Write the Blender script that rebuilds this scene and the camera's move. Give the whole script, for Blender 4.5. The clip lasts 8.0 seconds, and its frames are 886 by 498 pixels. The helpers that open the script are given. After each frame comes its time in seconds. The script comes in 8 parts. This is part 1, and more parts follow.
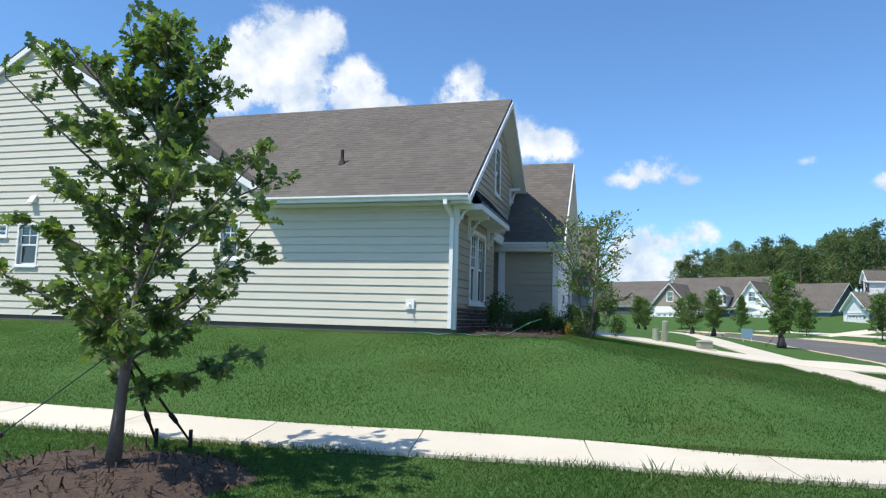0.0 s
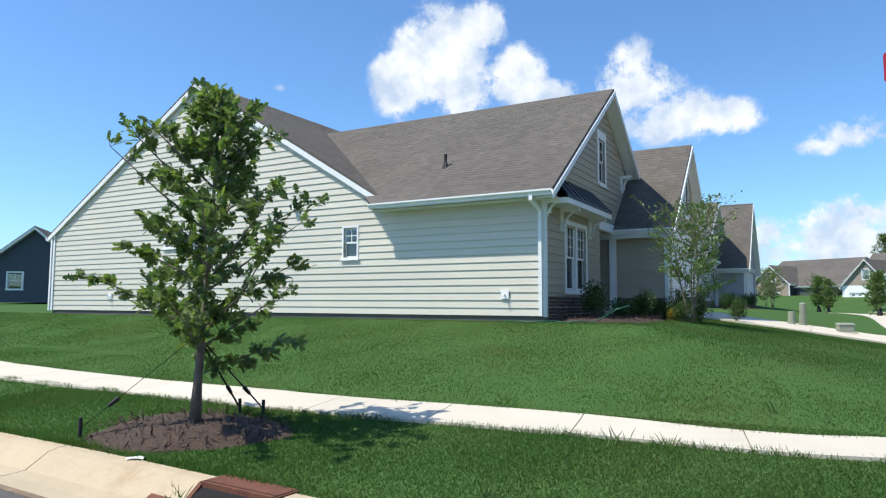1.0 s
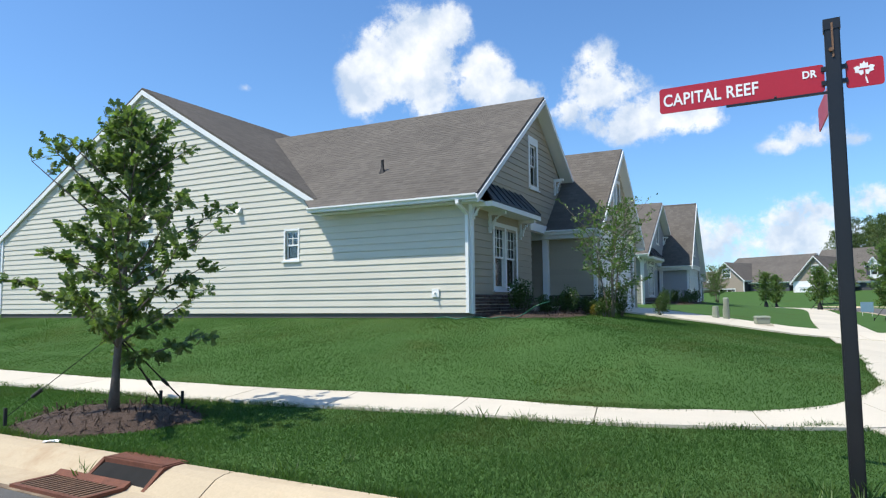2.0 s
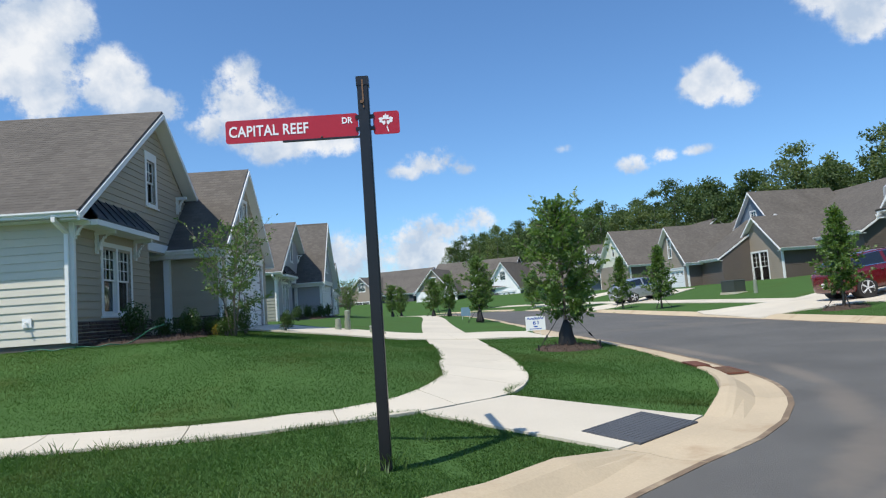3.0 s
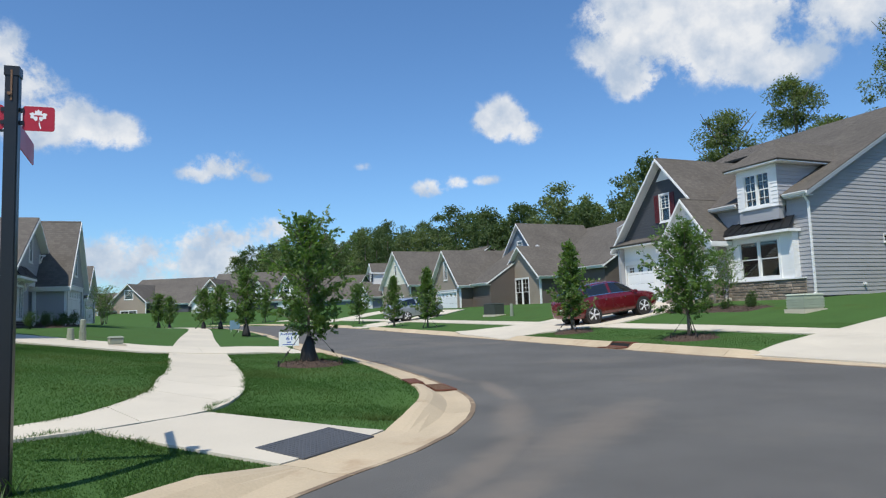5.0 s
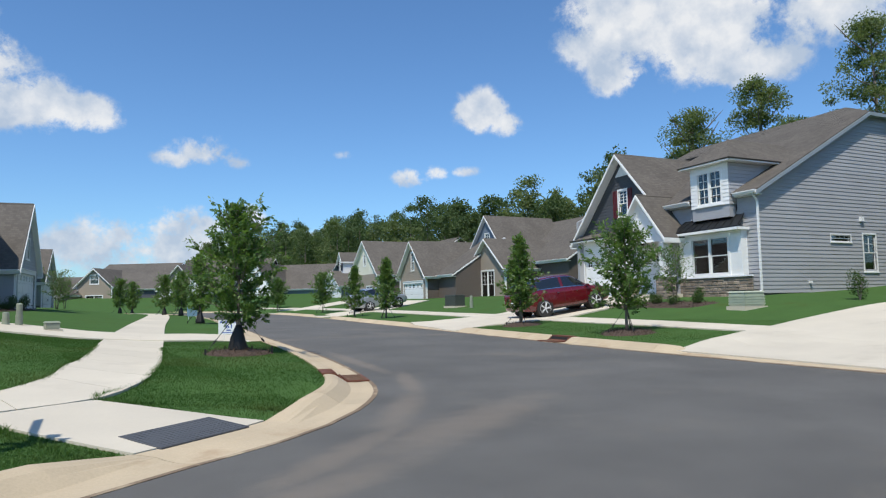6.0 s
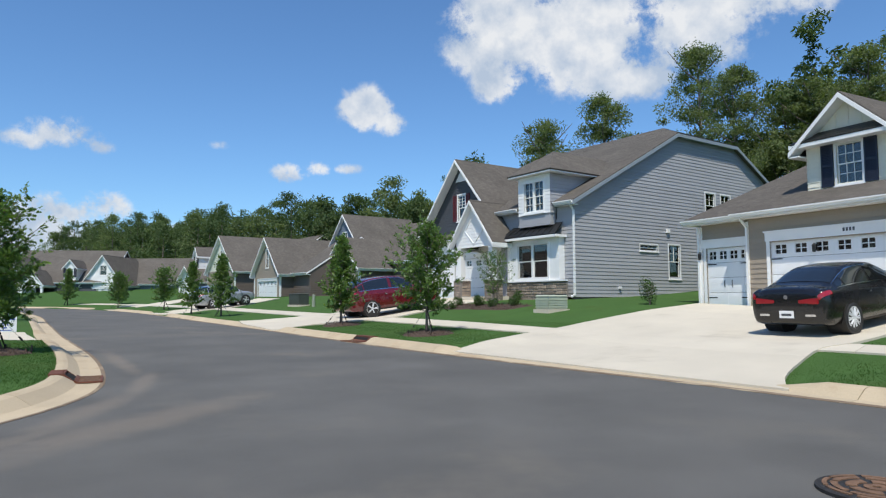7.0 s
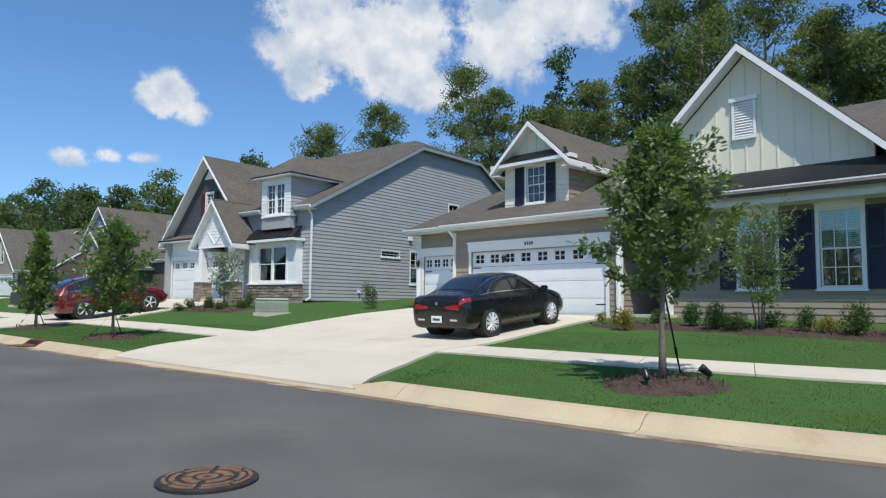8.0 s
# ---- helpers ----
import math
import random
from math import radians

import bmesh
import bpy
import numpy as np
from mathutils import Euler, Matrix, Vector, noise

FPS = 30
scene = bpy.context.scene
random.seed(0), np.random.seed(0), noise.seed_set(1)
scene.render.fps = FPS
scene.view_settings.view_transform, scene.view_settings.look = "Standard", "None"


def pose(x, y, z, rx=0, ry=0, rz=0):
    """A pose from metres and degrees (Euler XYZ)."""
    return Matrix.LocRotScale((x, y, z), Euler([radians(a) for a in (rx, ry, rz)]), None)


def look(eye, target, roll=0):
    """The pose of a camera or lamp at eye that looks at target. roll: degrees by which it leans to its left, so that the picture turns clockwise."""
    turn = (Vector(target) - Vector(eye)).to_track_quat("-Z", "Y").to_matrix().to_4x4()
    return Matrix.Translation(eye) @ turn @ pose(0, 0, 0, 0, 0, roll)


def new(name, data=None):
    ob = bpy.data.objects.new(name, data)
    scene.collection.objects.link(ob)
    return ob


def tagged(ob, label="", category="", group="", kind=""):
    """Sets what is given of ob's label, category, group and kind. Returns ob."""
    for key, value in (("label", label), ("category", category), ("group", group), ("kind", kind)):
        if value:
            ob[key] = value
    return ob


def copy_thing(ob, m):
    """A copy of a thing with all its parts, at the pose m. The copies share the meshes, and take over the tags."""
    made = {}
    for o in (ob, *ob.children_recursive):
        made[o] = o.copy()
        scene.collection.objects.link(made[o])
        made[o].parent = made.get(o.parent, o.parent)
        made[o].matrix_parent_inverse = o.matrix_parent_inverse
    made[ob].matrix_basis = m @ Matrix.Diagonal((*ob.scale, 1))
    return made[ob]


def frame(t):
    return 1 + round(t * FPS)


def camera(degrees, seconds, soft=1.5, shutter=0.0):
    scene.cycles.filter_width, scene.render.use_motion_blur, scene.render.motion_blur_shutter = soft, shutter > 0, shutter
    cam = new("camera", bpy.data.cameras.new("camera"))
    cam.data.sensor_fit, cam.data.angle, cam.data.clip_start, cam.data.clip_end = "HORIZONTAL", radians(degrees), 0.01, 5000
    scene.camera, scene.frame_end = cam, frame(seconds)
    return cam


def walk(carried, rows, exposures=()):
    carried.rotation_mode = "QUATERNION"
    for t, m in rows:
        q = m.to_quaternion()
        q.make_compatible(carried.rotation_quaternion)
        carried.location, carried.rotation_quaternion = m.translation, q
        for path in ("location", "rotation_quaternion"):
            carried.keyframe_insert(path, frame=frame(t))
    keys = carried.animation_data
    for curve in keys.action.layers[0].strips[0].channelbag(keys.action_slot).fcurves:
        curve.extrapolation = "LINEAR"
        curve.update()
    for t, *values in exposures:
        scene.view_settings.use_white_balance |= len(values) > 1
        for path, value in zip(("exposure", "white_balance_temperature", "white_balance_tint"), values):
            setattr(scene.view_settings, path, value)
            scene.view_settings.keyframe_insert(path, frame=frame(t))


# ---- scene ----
cam = camera(67.0, 8.0, soft=1.2)
PATH = [
    (0, (0.601, -0.241, 1.43), (0.471, 1.744, 1.635), 1.6),
    (0.2, (1.02, -0.4, 1.448), (0.62, 1.548, 1.66), 1.5),
    (0.5, (1.557, -0.63, 1.427), (0.971, 1.28, 1.53), 0.9),
    (0.7, (1.909, -0.781, 1.49), (1.237, 1.096, 1.594), 0.7),
    (1, (2.336, -1.037, 1.486), (1.713, 0.856, 1.648), 0.2),
    (1.2, (2.582, -1.158, 1.484), (2.006, 0.75, 1.648), -0.2),
    (2.3, (3.598, -1.735, 1.428), (3.099, 0.195, 1.59), -0.9),
    (2.5, (3.735, -1.84, 1.421), (3.468, 0.137, 1.579), -1.35),
    (2.8, (3.879, -1.949, 1.398), (4.149, 0.026, 1.557), -3.1),
    (3, (3.946, -1.967, 1.398), (4.435, -0.036, 1.572), -4.1),
    (3.2, (4.038, -2.034, 1.396), (4.715, -0.161, 1.58), -3.9),
    (3.5, (4.162, -2.101, 1.397), (5.063, -0.326, 1.598), -1.9),
    (4, (4.377, -2.218, 1.376), (5.363, -0.492, 1.588), -2.0),
    (5.5, (5.172, -2.707, 1.36), (6.25, -1.031, 1.532), -1.6),
    (6, (5.699, -3.053, 1.355), (6.805, -1.395, 1.513), -1.0),
    (6.5, (6.453, -3.687, 1.36), (7.655, -2.096, 1.511), -0.2),
    (7, (7.289, -4.605, 1.376), (8.672, -3.169, 1.528), -0.1),
    (7.5, (8.21, -5.839, 1.373), (9.783, -4.615, 1.535), 0.2),
    (8, (8.955, -7.336, 1.429), (10.686, -6.347, 1.591), 0.6),
]
walk(cam, [(t, look(eye, target, roll)) for t, eye, target, roll in PATH],
     exposures=[(0, 0.36), (1.2, 0.40), (2.5, 0.26), (3.2, 0.06), (4.0, 0.0), (8.0, 0.0)])

# ---- world, sun ----
SUN_TRAVEL = Vector((0.48, 0.345, -1.0)).normalized()
SUN_EL = math.asin(-SUN_TRAVEL.z)
SUN_AZ = math.atan2(-SUN_TRAVEL.x, -SUN_TRAVEL.y)

sun_data = bpy.data.lights.new("sun", "SUN")
sun_data.energy, sun_data.angle, sun_data.color = 4.4, radians(0.53), (0.985, 0.93, 0.815)
sun = new("sun", sun_data)
sun.matrix_world = look((0, 0, 60), Vector((0, 0, 60)) + SUN_TRAVEL)

# drifting fair-weather clouds: azimuth (from +y towards +x), elevation, half width, half height in degrees, thickness
CLOUDS = [
    (-18.0, 20.0, 5.0, 4.4, 1.0), (-15.6, 22.6, 2.6, 2.2, 1.0), (-21.6, 18.6, 2.6, 3.0, 1.0), (-12.5, 19.2, 2.8, 2.2, 1.0), (-9.0, 17.2, 3.2, 1.4, 0.9),
    (-1.9, 17.6, 3.6, 3.0, 1.0), (1.2, 15.0, 3.6, 2.0, 1.0), (5.2, 14.6, 2.6, 1.4, 0.9), (-4.5, 15.8, 3.0, 1.5, 0.8),
    (13.8, 12.3, 3.0, 1.2, 0.85), (12.0, 11.8, 2.2, 0.8, 0.8), (14.4, 13.4, 1.2, 1.2, 0.7), (16.0, 11.7, 1.6, 0.7, 0.7),
    (8.8, 9.2, 1.4, 0.6, 0.5), (21.5, 11.4, 2.2, 0.55, 0.42), (19.4, 9.4, 1.0, 0.9, 0.35), (31.2, 10.5, 1.9, 0.9, 0.85), (32.9, 11.0, 1.6, 0.8, 0.8), (35.4, 11.1, 2.0, 0.6, 0.62), (25.0, 12.6, 1.6, 0.6, 0.5), (31.8, 8.0, 1.2, 0.7, 0.45),
    (37.0, 16.1, 2.3, 1.7, 1.0), (39.4, 14.9, 2.2, 1.1, 0.8), (13.2, 6.8, 4.0, 1.5, 0.85), (8.0, 5.2, 5.5, 2.4, 0.78), (17.0, 7.2, 2.2, 1.4, 0.8), (11.0, 4.6, 9.0, 1.8, 0.75),
    (22.0, 4.6, 8.0, 1.6, 0.7), (2.0, 4.0, 7.0, 2.0, 0.7), (50.0, 22.2, 5.2, 3.6, 1.0), (56.5, 21.6, 7.0, 4.2, 1.0), (64.5, 22.0, 6.5, 3.8, 0.95), (49.2, 18.8, 2.6, 2.4, 0.9),
    (71.0, 24.0, 6.0, 3.4, 0.9), (59.0, 17.8, 5.5, 1.8, 0.8), (-32.4, 17.6, 0.9, 0.5, 0.45), (-120.0, 22.0, 11.0, 6.0, 0.9), (150.0, 26.0, 12.0, 6.0, 0.9), (105.0, 18.0, 9.0, 4.5, 0.9),
    (-70.0, 9.0, 14.0, 2.2, 0.45),
]


def sky_world():
    w = bpy.data.worlds.new("sky")
    scene.world = w
    w.use_nodes = True
    nt = w.node_tree
    nt.nodes.clear()
    N, L = nt.nodes.new, nt.links.new

    def math_node(op, a, b=None, c=None, clamp=False):
        n = N("ShaderNodeMath")
        n.operation, n.use_clamp = op, clamp
        for k, v in enumerate((a, b, c)):
            if v is None:
                continue
            if isinstance(v, (int, float)):
                n.inputs[k].default_value = v
            else:
                L(v, n.inputs[k])
        return n.outputs[0]

    sky = N("ShaderNodeTexSky")
    sky.sky_type, sky.sun_disc = "NISHITA", False
    sky.sun_elevation, sky.sun_rotation = SUN_EL, SUN_AZ
    sky.air_density, sky.dust_density, sky.ozone_density, sky.altitude = 1.0, 0.7, 1.6, 200
    co = N("ShaderNodeTexCoord")
    sep = N("ShaderNodeSeparateXYZ")
    L(co.outputs["Generated"], sep.inputs[0])
    az = math_node("MULTIPLY", math_node("ARCTAN2", sep.outputs[0], sep.outputs[1]), 180 / math.pi)
    el = math_node("MULTIPLY", math_node("ARCSINE", sep.outputs[2]), 180 / math.pi)
    big = N("ShaderNodeTexNoise")
    big.inputs["Scale"].default_value, big.inputs["Detail"].default_value, big.inputs["Roughness"].default_value = 14.0, 10.0, 0.66
    L(co.outputs["Generated"], big.inputs["Vector"])
    total = None
    for a, e, wd, ht, k in CLOUDS:
        da = math_node("DIVIDE", math_node("SUBTRACT", az, a), wd * 1.25)
        de = math_node("DIVIDE", math_node("SUBTRACT", el, e), ht * 1.25)
        d = math_node("ADD", math_node("MULTIPLY", da, da), math_node("MULTIPLY", de, de))
        m = math_node("MULTIPLY", math_node("EXPONENT", math_node("MULTIPLY", d, -0.9)), k)
        total = m if total is None else math_node("MAXIMUM", total, m)
    noise_off = math_node("MULTIPLY", math_node("SUBTRACT", big.outputs["Fac"], 0.5), 2.1)
    dens = math_node("ADD", math_node("SUBTRACT", total, 0.46), math_node("MULTIPLY", noise_off, math_node("MULTIPLY", total, 1.3, clamp=True)))
    ramp = N("ShaderNodeMapRange")
    ramp.interpolation_type = "SMOOTHSTEP"
    ramp.inputs["From Min"].default_value, ramp.inputs["From Max"].default_value = -0.05, 0.28
    L(dens, ramp.inputs["Value"])
    # billows: the side of each swelling turned to the sun is the brighter one
    shift = N("ShaderNodeVectorMath")
    shift.operation = "ADD"
    shift.inputs[1].default_value = (-0.012, -0.010, 0.030)
    L(co.outputs["Generated"], shift.inputs[0])
    above = N("ShaderNodeTexNoise")
    above.inputs["Scale"].default_value, above.inputs["Detail"].default_value, above.inputs["Roughness"].default_value = 13.0, 5.0, 0.55
    L(shift.outputs[0], above.inputs["Vector"])
    here = N("ShaderNodeTexNoise")
    here.inputs["Scale"].default_value, here.inputs["Detail"].default_value, here.inputs["Roughness"].default_value = 13.0, 5.0, 0.55
    L(co.outputs["Generated"], here.inputs["Vector"])
    relief = math_node("MULTIPLY", math_node("SUBTRACT", here.outputs["Fac"], above.outputs["Fac"]), 3.4)
    shade = N("ShaderNodeMapRange")
    shade.inputs["From Min"].default_value, shade.inputs["From Max"].default_value = 0.0, 0.9
    shade.inputs["To Min"].default_value, shade.inputs["To Max"].default_value = 0.30, 0.70
    L(dens, shade.inputs["Value"])
    lit = math_node("ADD", shade.outputs[0], relief, clamp=True)
    cloud = N("ShaderNodeMix")
    cloud.data_type = "RGBA"
    cloud.inputs["A"].default_value, cloud.inputs["B"].default_value = (3.7, 4.4, 5.4, 1), (6.6, 6.7, 6.8, 1)
    L(lit, cloud.inputs["Factor"])
    mix = N("ShaderNodeMix")
    mix.data_type = "RGBA"
    L(math_node("MULTIPLY", ramp.outputs[0], 0.94), mix.inputs["Factor"])
    gain = N("ShaderNodeVectorMath")
    gain.operation = "MULTIPLY"
    gain.inputs[1].default_value = (0.67, 0.96, 1.22)
    L(sky.outputs[0], gain.inputs[0])
    L(gain.outputs[0], mix.inputs["A"])
    L(cloud.outputs["Result"], mix.inputs["B"])
    bg, out = N("ShaderNodeBackground"), N("ShaderNodeOutputWorld")
    bg.inputs["Strength"].default_value = 0.13
    L(mix.outputs["Result"], bg.inputs["Color"])
    L(bg.outputs[0], out.inputs["Surface"])


sky_world()
scene.view_settings.exposure = 0.0

# ---- materials ----
def material(name, color, rough=0.7, metal=0.0, vary=0.12, scale=3.0, fine=60.0, bump=0.0, bump_dist=0.01, per_object=0.0, per_island=0.0,
             stain=None, stain_scale=0.6, stain_at=0.55, coat=0.0, spec=0.5, bands=None):
    """A painted, mineral or plastic surface: base colour varied at two scales, optional stains, grain relief."""
    m = bpy.data.materials.new(name)
    m.use_nodes = True
    nt = m.node_tree
    N, L = nt.nodes.new, nt.links.new
    bsdf = nt.nodes["Principled BSDF"]
    bsdf.inputs["Metallic"].default_value = metal
    bsdf.inputs["Coat Weight"].default_value = coat
    bsdf.inputs["Specular IOR Level"].default_value = spec
    co = N("ShaderNodeTexCoord")
    src = co.outputs["Object"]
    col = N("ShaderNodeRGB")
    col.outputs[0].default_value = (*color, 1)
    cur = col.outputs[0]

    def noise_tex(s, detail=4.0, rough_=0.6):
        n = N("ShaderNodeTexNoise")
        n.inputs["Scale"].default_value, n.inputs["Detail"].default_value, n.inputs["Roughness"].default_value = s, detail, rough_
        L(src, n.inputs["Vector"])
        return n.outputs["Fac"]

    def scaled(fac, lo, hi):
        n = N("ShaderNodeMapRange")
        n.inputs["From Min"].default_value, n.inputs["From Max"].default_value = 0.25, 0.75
        n.inputs["To Min"].default_value, n.inputs["To Max"].default_value = lo, hi
        L(fac, n.inputs["Value"])
        return n.outputs[0]

    def times(c, f):
        n = N("ShaderNodeVectorMath")
        n.operation = "SCALE"
        L(c, n.inputs[0])
        L(f, n.inputs["Scale"])
        return n.outputs[0]

    coarse, grain = noise_tex(scale), noise_tex(fine, 3.0, 0.7)
    if vary:
        cur = times(cur, scaled(coarse, 1 - vary, 1 + vary))
        cur = times(cur, scaled(grain, 1 - vary * 0.8, 1 + vary * 0.8))
    if per_object:
        info = N("ShaderNodeObjectInfo")
        n = N("ShaderNodeMapRange")
        n.inputs["To Min"].default_value, n.inputs["To Max"].default_value = 1 - per_object, 1 + per_object
        L(info.outputs["Random"], n.inputs["Value"])
        cur = times(cur, n.outputs[0])
    if per_island:
        info = N("ShaderNodeNewGeometry")
        n = N("ShaderNodeMapRange")
        n.inputs["To Min"].default_value, n.inputs["To Max"].default_value = 1 - per_island, 1 + per_island
        L(info.outputs["Random Per Island"], n.inputs["Value"])
        cur = times(cur, n.outputs[0])
    if stain:
        n = N("ShaderNodeMapRange")
        n.interpolation_type = "SMOOTHSTEP"
        n.inputs["From Min"].default_value, n.inputs["From Max"].default_value = stain_at, stain_at + 0.2
        L(noise_tex(stain_scale, 6.0, 0.65), n.inputs["Value"])
        mx = N("ShaderNodeMix")
        mx.data_type = "RGBA"
        mx.inputs["B"].default_value = (*stain, 1)
        L(n.outputs[0], mx.inputs["Factor"])
        L(cur, mx.inputs["A"])
        cur = mx.outputs["Result"]
    L(cur, bsdf.inputs["Base Color"])
    L(scaled(coarse, max(0.02, rough - 0.07), min(1, rough + 0.07)), bsdf.inputs["Roughness"])
    if bump:
        b = N("ShaderNodeBump")
        b.inputs["Strength"].default_value, b.inputs["Distance"].default_value = bump, bump_dist
        L(grain, b.inputs["Height"])
        L(b.outputs[0], bsdf.inputs["Normal"])
    return m


def leaf_material(name, color, trans=0.35, rough=0.45, spread=1.0, patch=None):
    """Leaves: random tint per leaf, some light passing through."""
    m = bpy.data.materials.new(name)
    m.use_nodes = True
    nt = m.node_tree
    N, L = nt.nodes.new, nt.links.new
    bsdf, out = nt.nodes["Principled BSDF"], nt.nodes["Material Output"]
    geo = N("ShaderNodeNewGeometry")
    ramp = N("ShaderNodeValToRGB")
    r, g, b = color
    ramp.color_ramp.elements[0].color = (r * (1 - 0.35 * spread), g * (1 - 0.28 * spread), b * (1 - 0.25 * spread), 1)
    ramp.color_ramp.elements[1].color = (r * (1 + 0.45 * spread), g * (1 + 0.3 * spread), b * (1 + 0.1 * spread), 1)
    L(geo.outputs["Random Per Island"], ramp.inputs[0])
    tint = ramp.outputs[0]
    if patch:
        co = N("ShaderNodeTexCoord")
        nz = N("ShaderNodeTexNoise")
        nz.inputs["Scale"].default_value, nz.inputs["Detail"].default_value, nz.inputs["Roughness"].default_value = 0.55, 5.0, 0.62
        L(co.outputs["Object"], nz.inputs["Vector"])
        fade = N("ShaderNodeMapRange")
        fade.interpolation_type = "SMOOTHSTEP"
        fade.inputs["From Min"].default_value, fade.inputs["From Max"].default_value = 0.44, 0.68
        fade.inputs["To Max"].default_value = 0.75
        L(nz.outputs["Fac"], fade.inputs["Value"])
        mixed = N("ShaderNodeMix")
        mixed.data_type = "RGBA"
        mixed.inputs["B"].default_value = (*patch, 1)
        L(fade.outputs[0], mixed.inputs["Factor"])
        L(tint, mixed.inputs["A"])
        tint = mixed.outputs["Result"]
    L(tint, bsdf.inputs["Base Color"])
    bsdf.inputs["Roughness"].default_value = rough
    bsdf.inputs["Specular IOR Level"].default_value = 0.5 if rough < 0.6 else 0.1
    tr = N("ShaderNodeBsdfTranslucent")
    sc = N("ShaderNodeVectorMath")
    sc.operation = "MULTIPLY"
    sc.inputs[1].default_value = (1.3, 1.5, 0.6)
    L(tint, sc.inputs[0])
    L(sc.outputs[0], tr.inputs["Color"])
    mx = N("ShaderNodeMixShader")
    mx.inputs[0].default_value = trans
    L(bsdf.outputs[0], mx.inputs[1])
    L(tr.outputs[0], mx.inputs[2])
    L(mx.outputs[0], out.inputs["Surface"])
    return m


def glass_material(name, tint=(0.80, 0.91, 0.88)):
    m = bpy.data.materials.new(name)
    m.use_nodes = True
    nt = m.node_tree
    N, L = nt.nodes.new, nt.links.new
    nt.nodes.remove(nt.nodes["Principled BSDF"])
    fr = N("ShaderNodeFresnel")
    fr.inputs[0].default_value = 2.2
    gl, tr = N("ShaderNodeBsdfGlossy"), N("ShaderNodeBsdfTransparent")
    gl.inputs["Roughness"].default_value = 0.02
    tr.inputs["Color"].default_value = (*tint, 1)
    mx = N("ShaderNodeMixShader")
    L(fr.outputs[0], mx.inputs[0])
    L(tr.outputs[0], mx.inputs[1])
    L(gl.outputs[0], mx.inputs[2])
    L(mx.outputs[0], nt.nodes["Material Output"].inputs["Surface"])
    return m


def shingle_material(name, color):
    """Architectural asphalt shingles: tabs of random tone in staggered courses, coarse granules."""
    m = material(name, color, rough=0.95, vary=0.16, scale=0.5, fine=140, bump=0.5, bump_dist=0.004, per_island=0.03, spec=0.15)
    nt = m.node_tree
    N, L = nt.nodes.new, nt.links.new
    bsdf = nt.nodes["Principled BSDF"]
    old = bsdf.inputs["Base Color"].links[0].from_socket
    uv = N("ShaderNodeUVMap")
    br = N("ShaderNodeTexBrick")
    br.inputs["Color1"].default_value, br.inputs["Color2"].default_value = (0.88, 0.88, 0.88, 1), (1.12, 1.115, 1.11, 1)
    br.inputs["Mortar"].default_value = (0.9, 0.9, 0.9, 1)
    br.inputs["Scale"].default_value, br.inputs["Mortar Size"].default_value = 1.0, 0.008
    br.inputs["Brick Width"].default_value, br.inputs["Row Height"].default_value = 0.21, 0.15
    br.inputs["Bias"].default_value = 0.0
    L(uv.outputs[0], br.inputs["Vector"])
    mul = N("ShaderNodeVectorMath")
    mul.operation = "MULTIPLY"
    L(old, mul.inputs[0])
    L(br.outputs["Color"], mul.inputs[1])
    L(mul.outputs[0], bsdf.inputs["Base Color"])
    return m


CREAM = material("cream_siding", (0.60, 0.565, 0.48), 0.6, vary=0.04, scale=0.8, fine=90, bump=0.15, bump_dist=0.003, per_object=0.03)
TAN = material("tan_siding", (0.40, 0.345, 0.26), 0.6, vary=0.05, scale=0.8, fine=90, bump=0.15, bump_dist=0.003, per_object=0.04)
TAUPE = material("taupe_siding", (0.30, 0.25, 0.195), 0.6, vary=0.05, scale=0.8, fine=90, bump=0.15, bump_dist=0.003, per_object=0.04)
GREY = material("grey_siding", (0.36, 0.365, 0.385), 0.6, vary=0.05, scale=0.8, fine=90, bump=0.15, bump_dist=0.003, per_object=0.04)
CHARCOAL = material("charcoal_siding", (0.062, 0.066, 0.075), 0.6, vary=0.08, scale=0.8, fine=90, per_object=0.05)
BROWN = material("brown_siding", (0.125, 0.1, 0.085), 0.6, vary=0.08, scale=0.8, fine=90, per_object=0.05)
BLUEGREY = material("blue_grey_siding", (0.16, 0.2, 0.25), 0.6, vary=0.07, scale=0.8, fine=90, per_object=0.05)
SLATEBLUE = material("slate_blue_siding", (0.05, 0.065, 0.09), 0.6, vary=0.07, scale=0.8, fine=90, per_object=0.05)
SAGE = material("sage_siding", (0.28, 0.29, 0.25), 0.6, vary=0.06, scale=0.8, fine=90, per_object=0.04)
BATTEN = material("board_and_batten", (0.72, 0.69, 0.57), 0.6, vary=0.04, scale=0.8, fine=80, per_object=0.03)
TRIM = material("white_trim", (0.80, 0.80, 0.79), 0.45, vary=0.03, scale=1.5, fine=70)
DOORWHITE = material("garage_white", (0.80, 0.81, 0.82), 0.4, vary=0.03, scale=1.2, fine=60)
ROOF = shingle_material("brown_shingles", (0.122, 0.110, 0.098))
ROOFB = shingle_material("grey_brown_shingles", (0.118, 0.106, 0.094))
METALROOF = material("dark_standing_seam", (0.035, 0.036, 0.038), 0.4, metal=0.6, vary=0.1, scale=2, fine=30)
STONE = material("fieldstone", (0.27, 0.215, 0.17), 0.85, vary=0.22, scale=5, fine=45, bump=0.6, bump_dist=0.012, per_object=0.35)
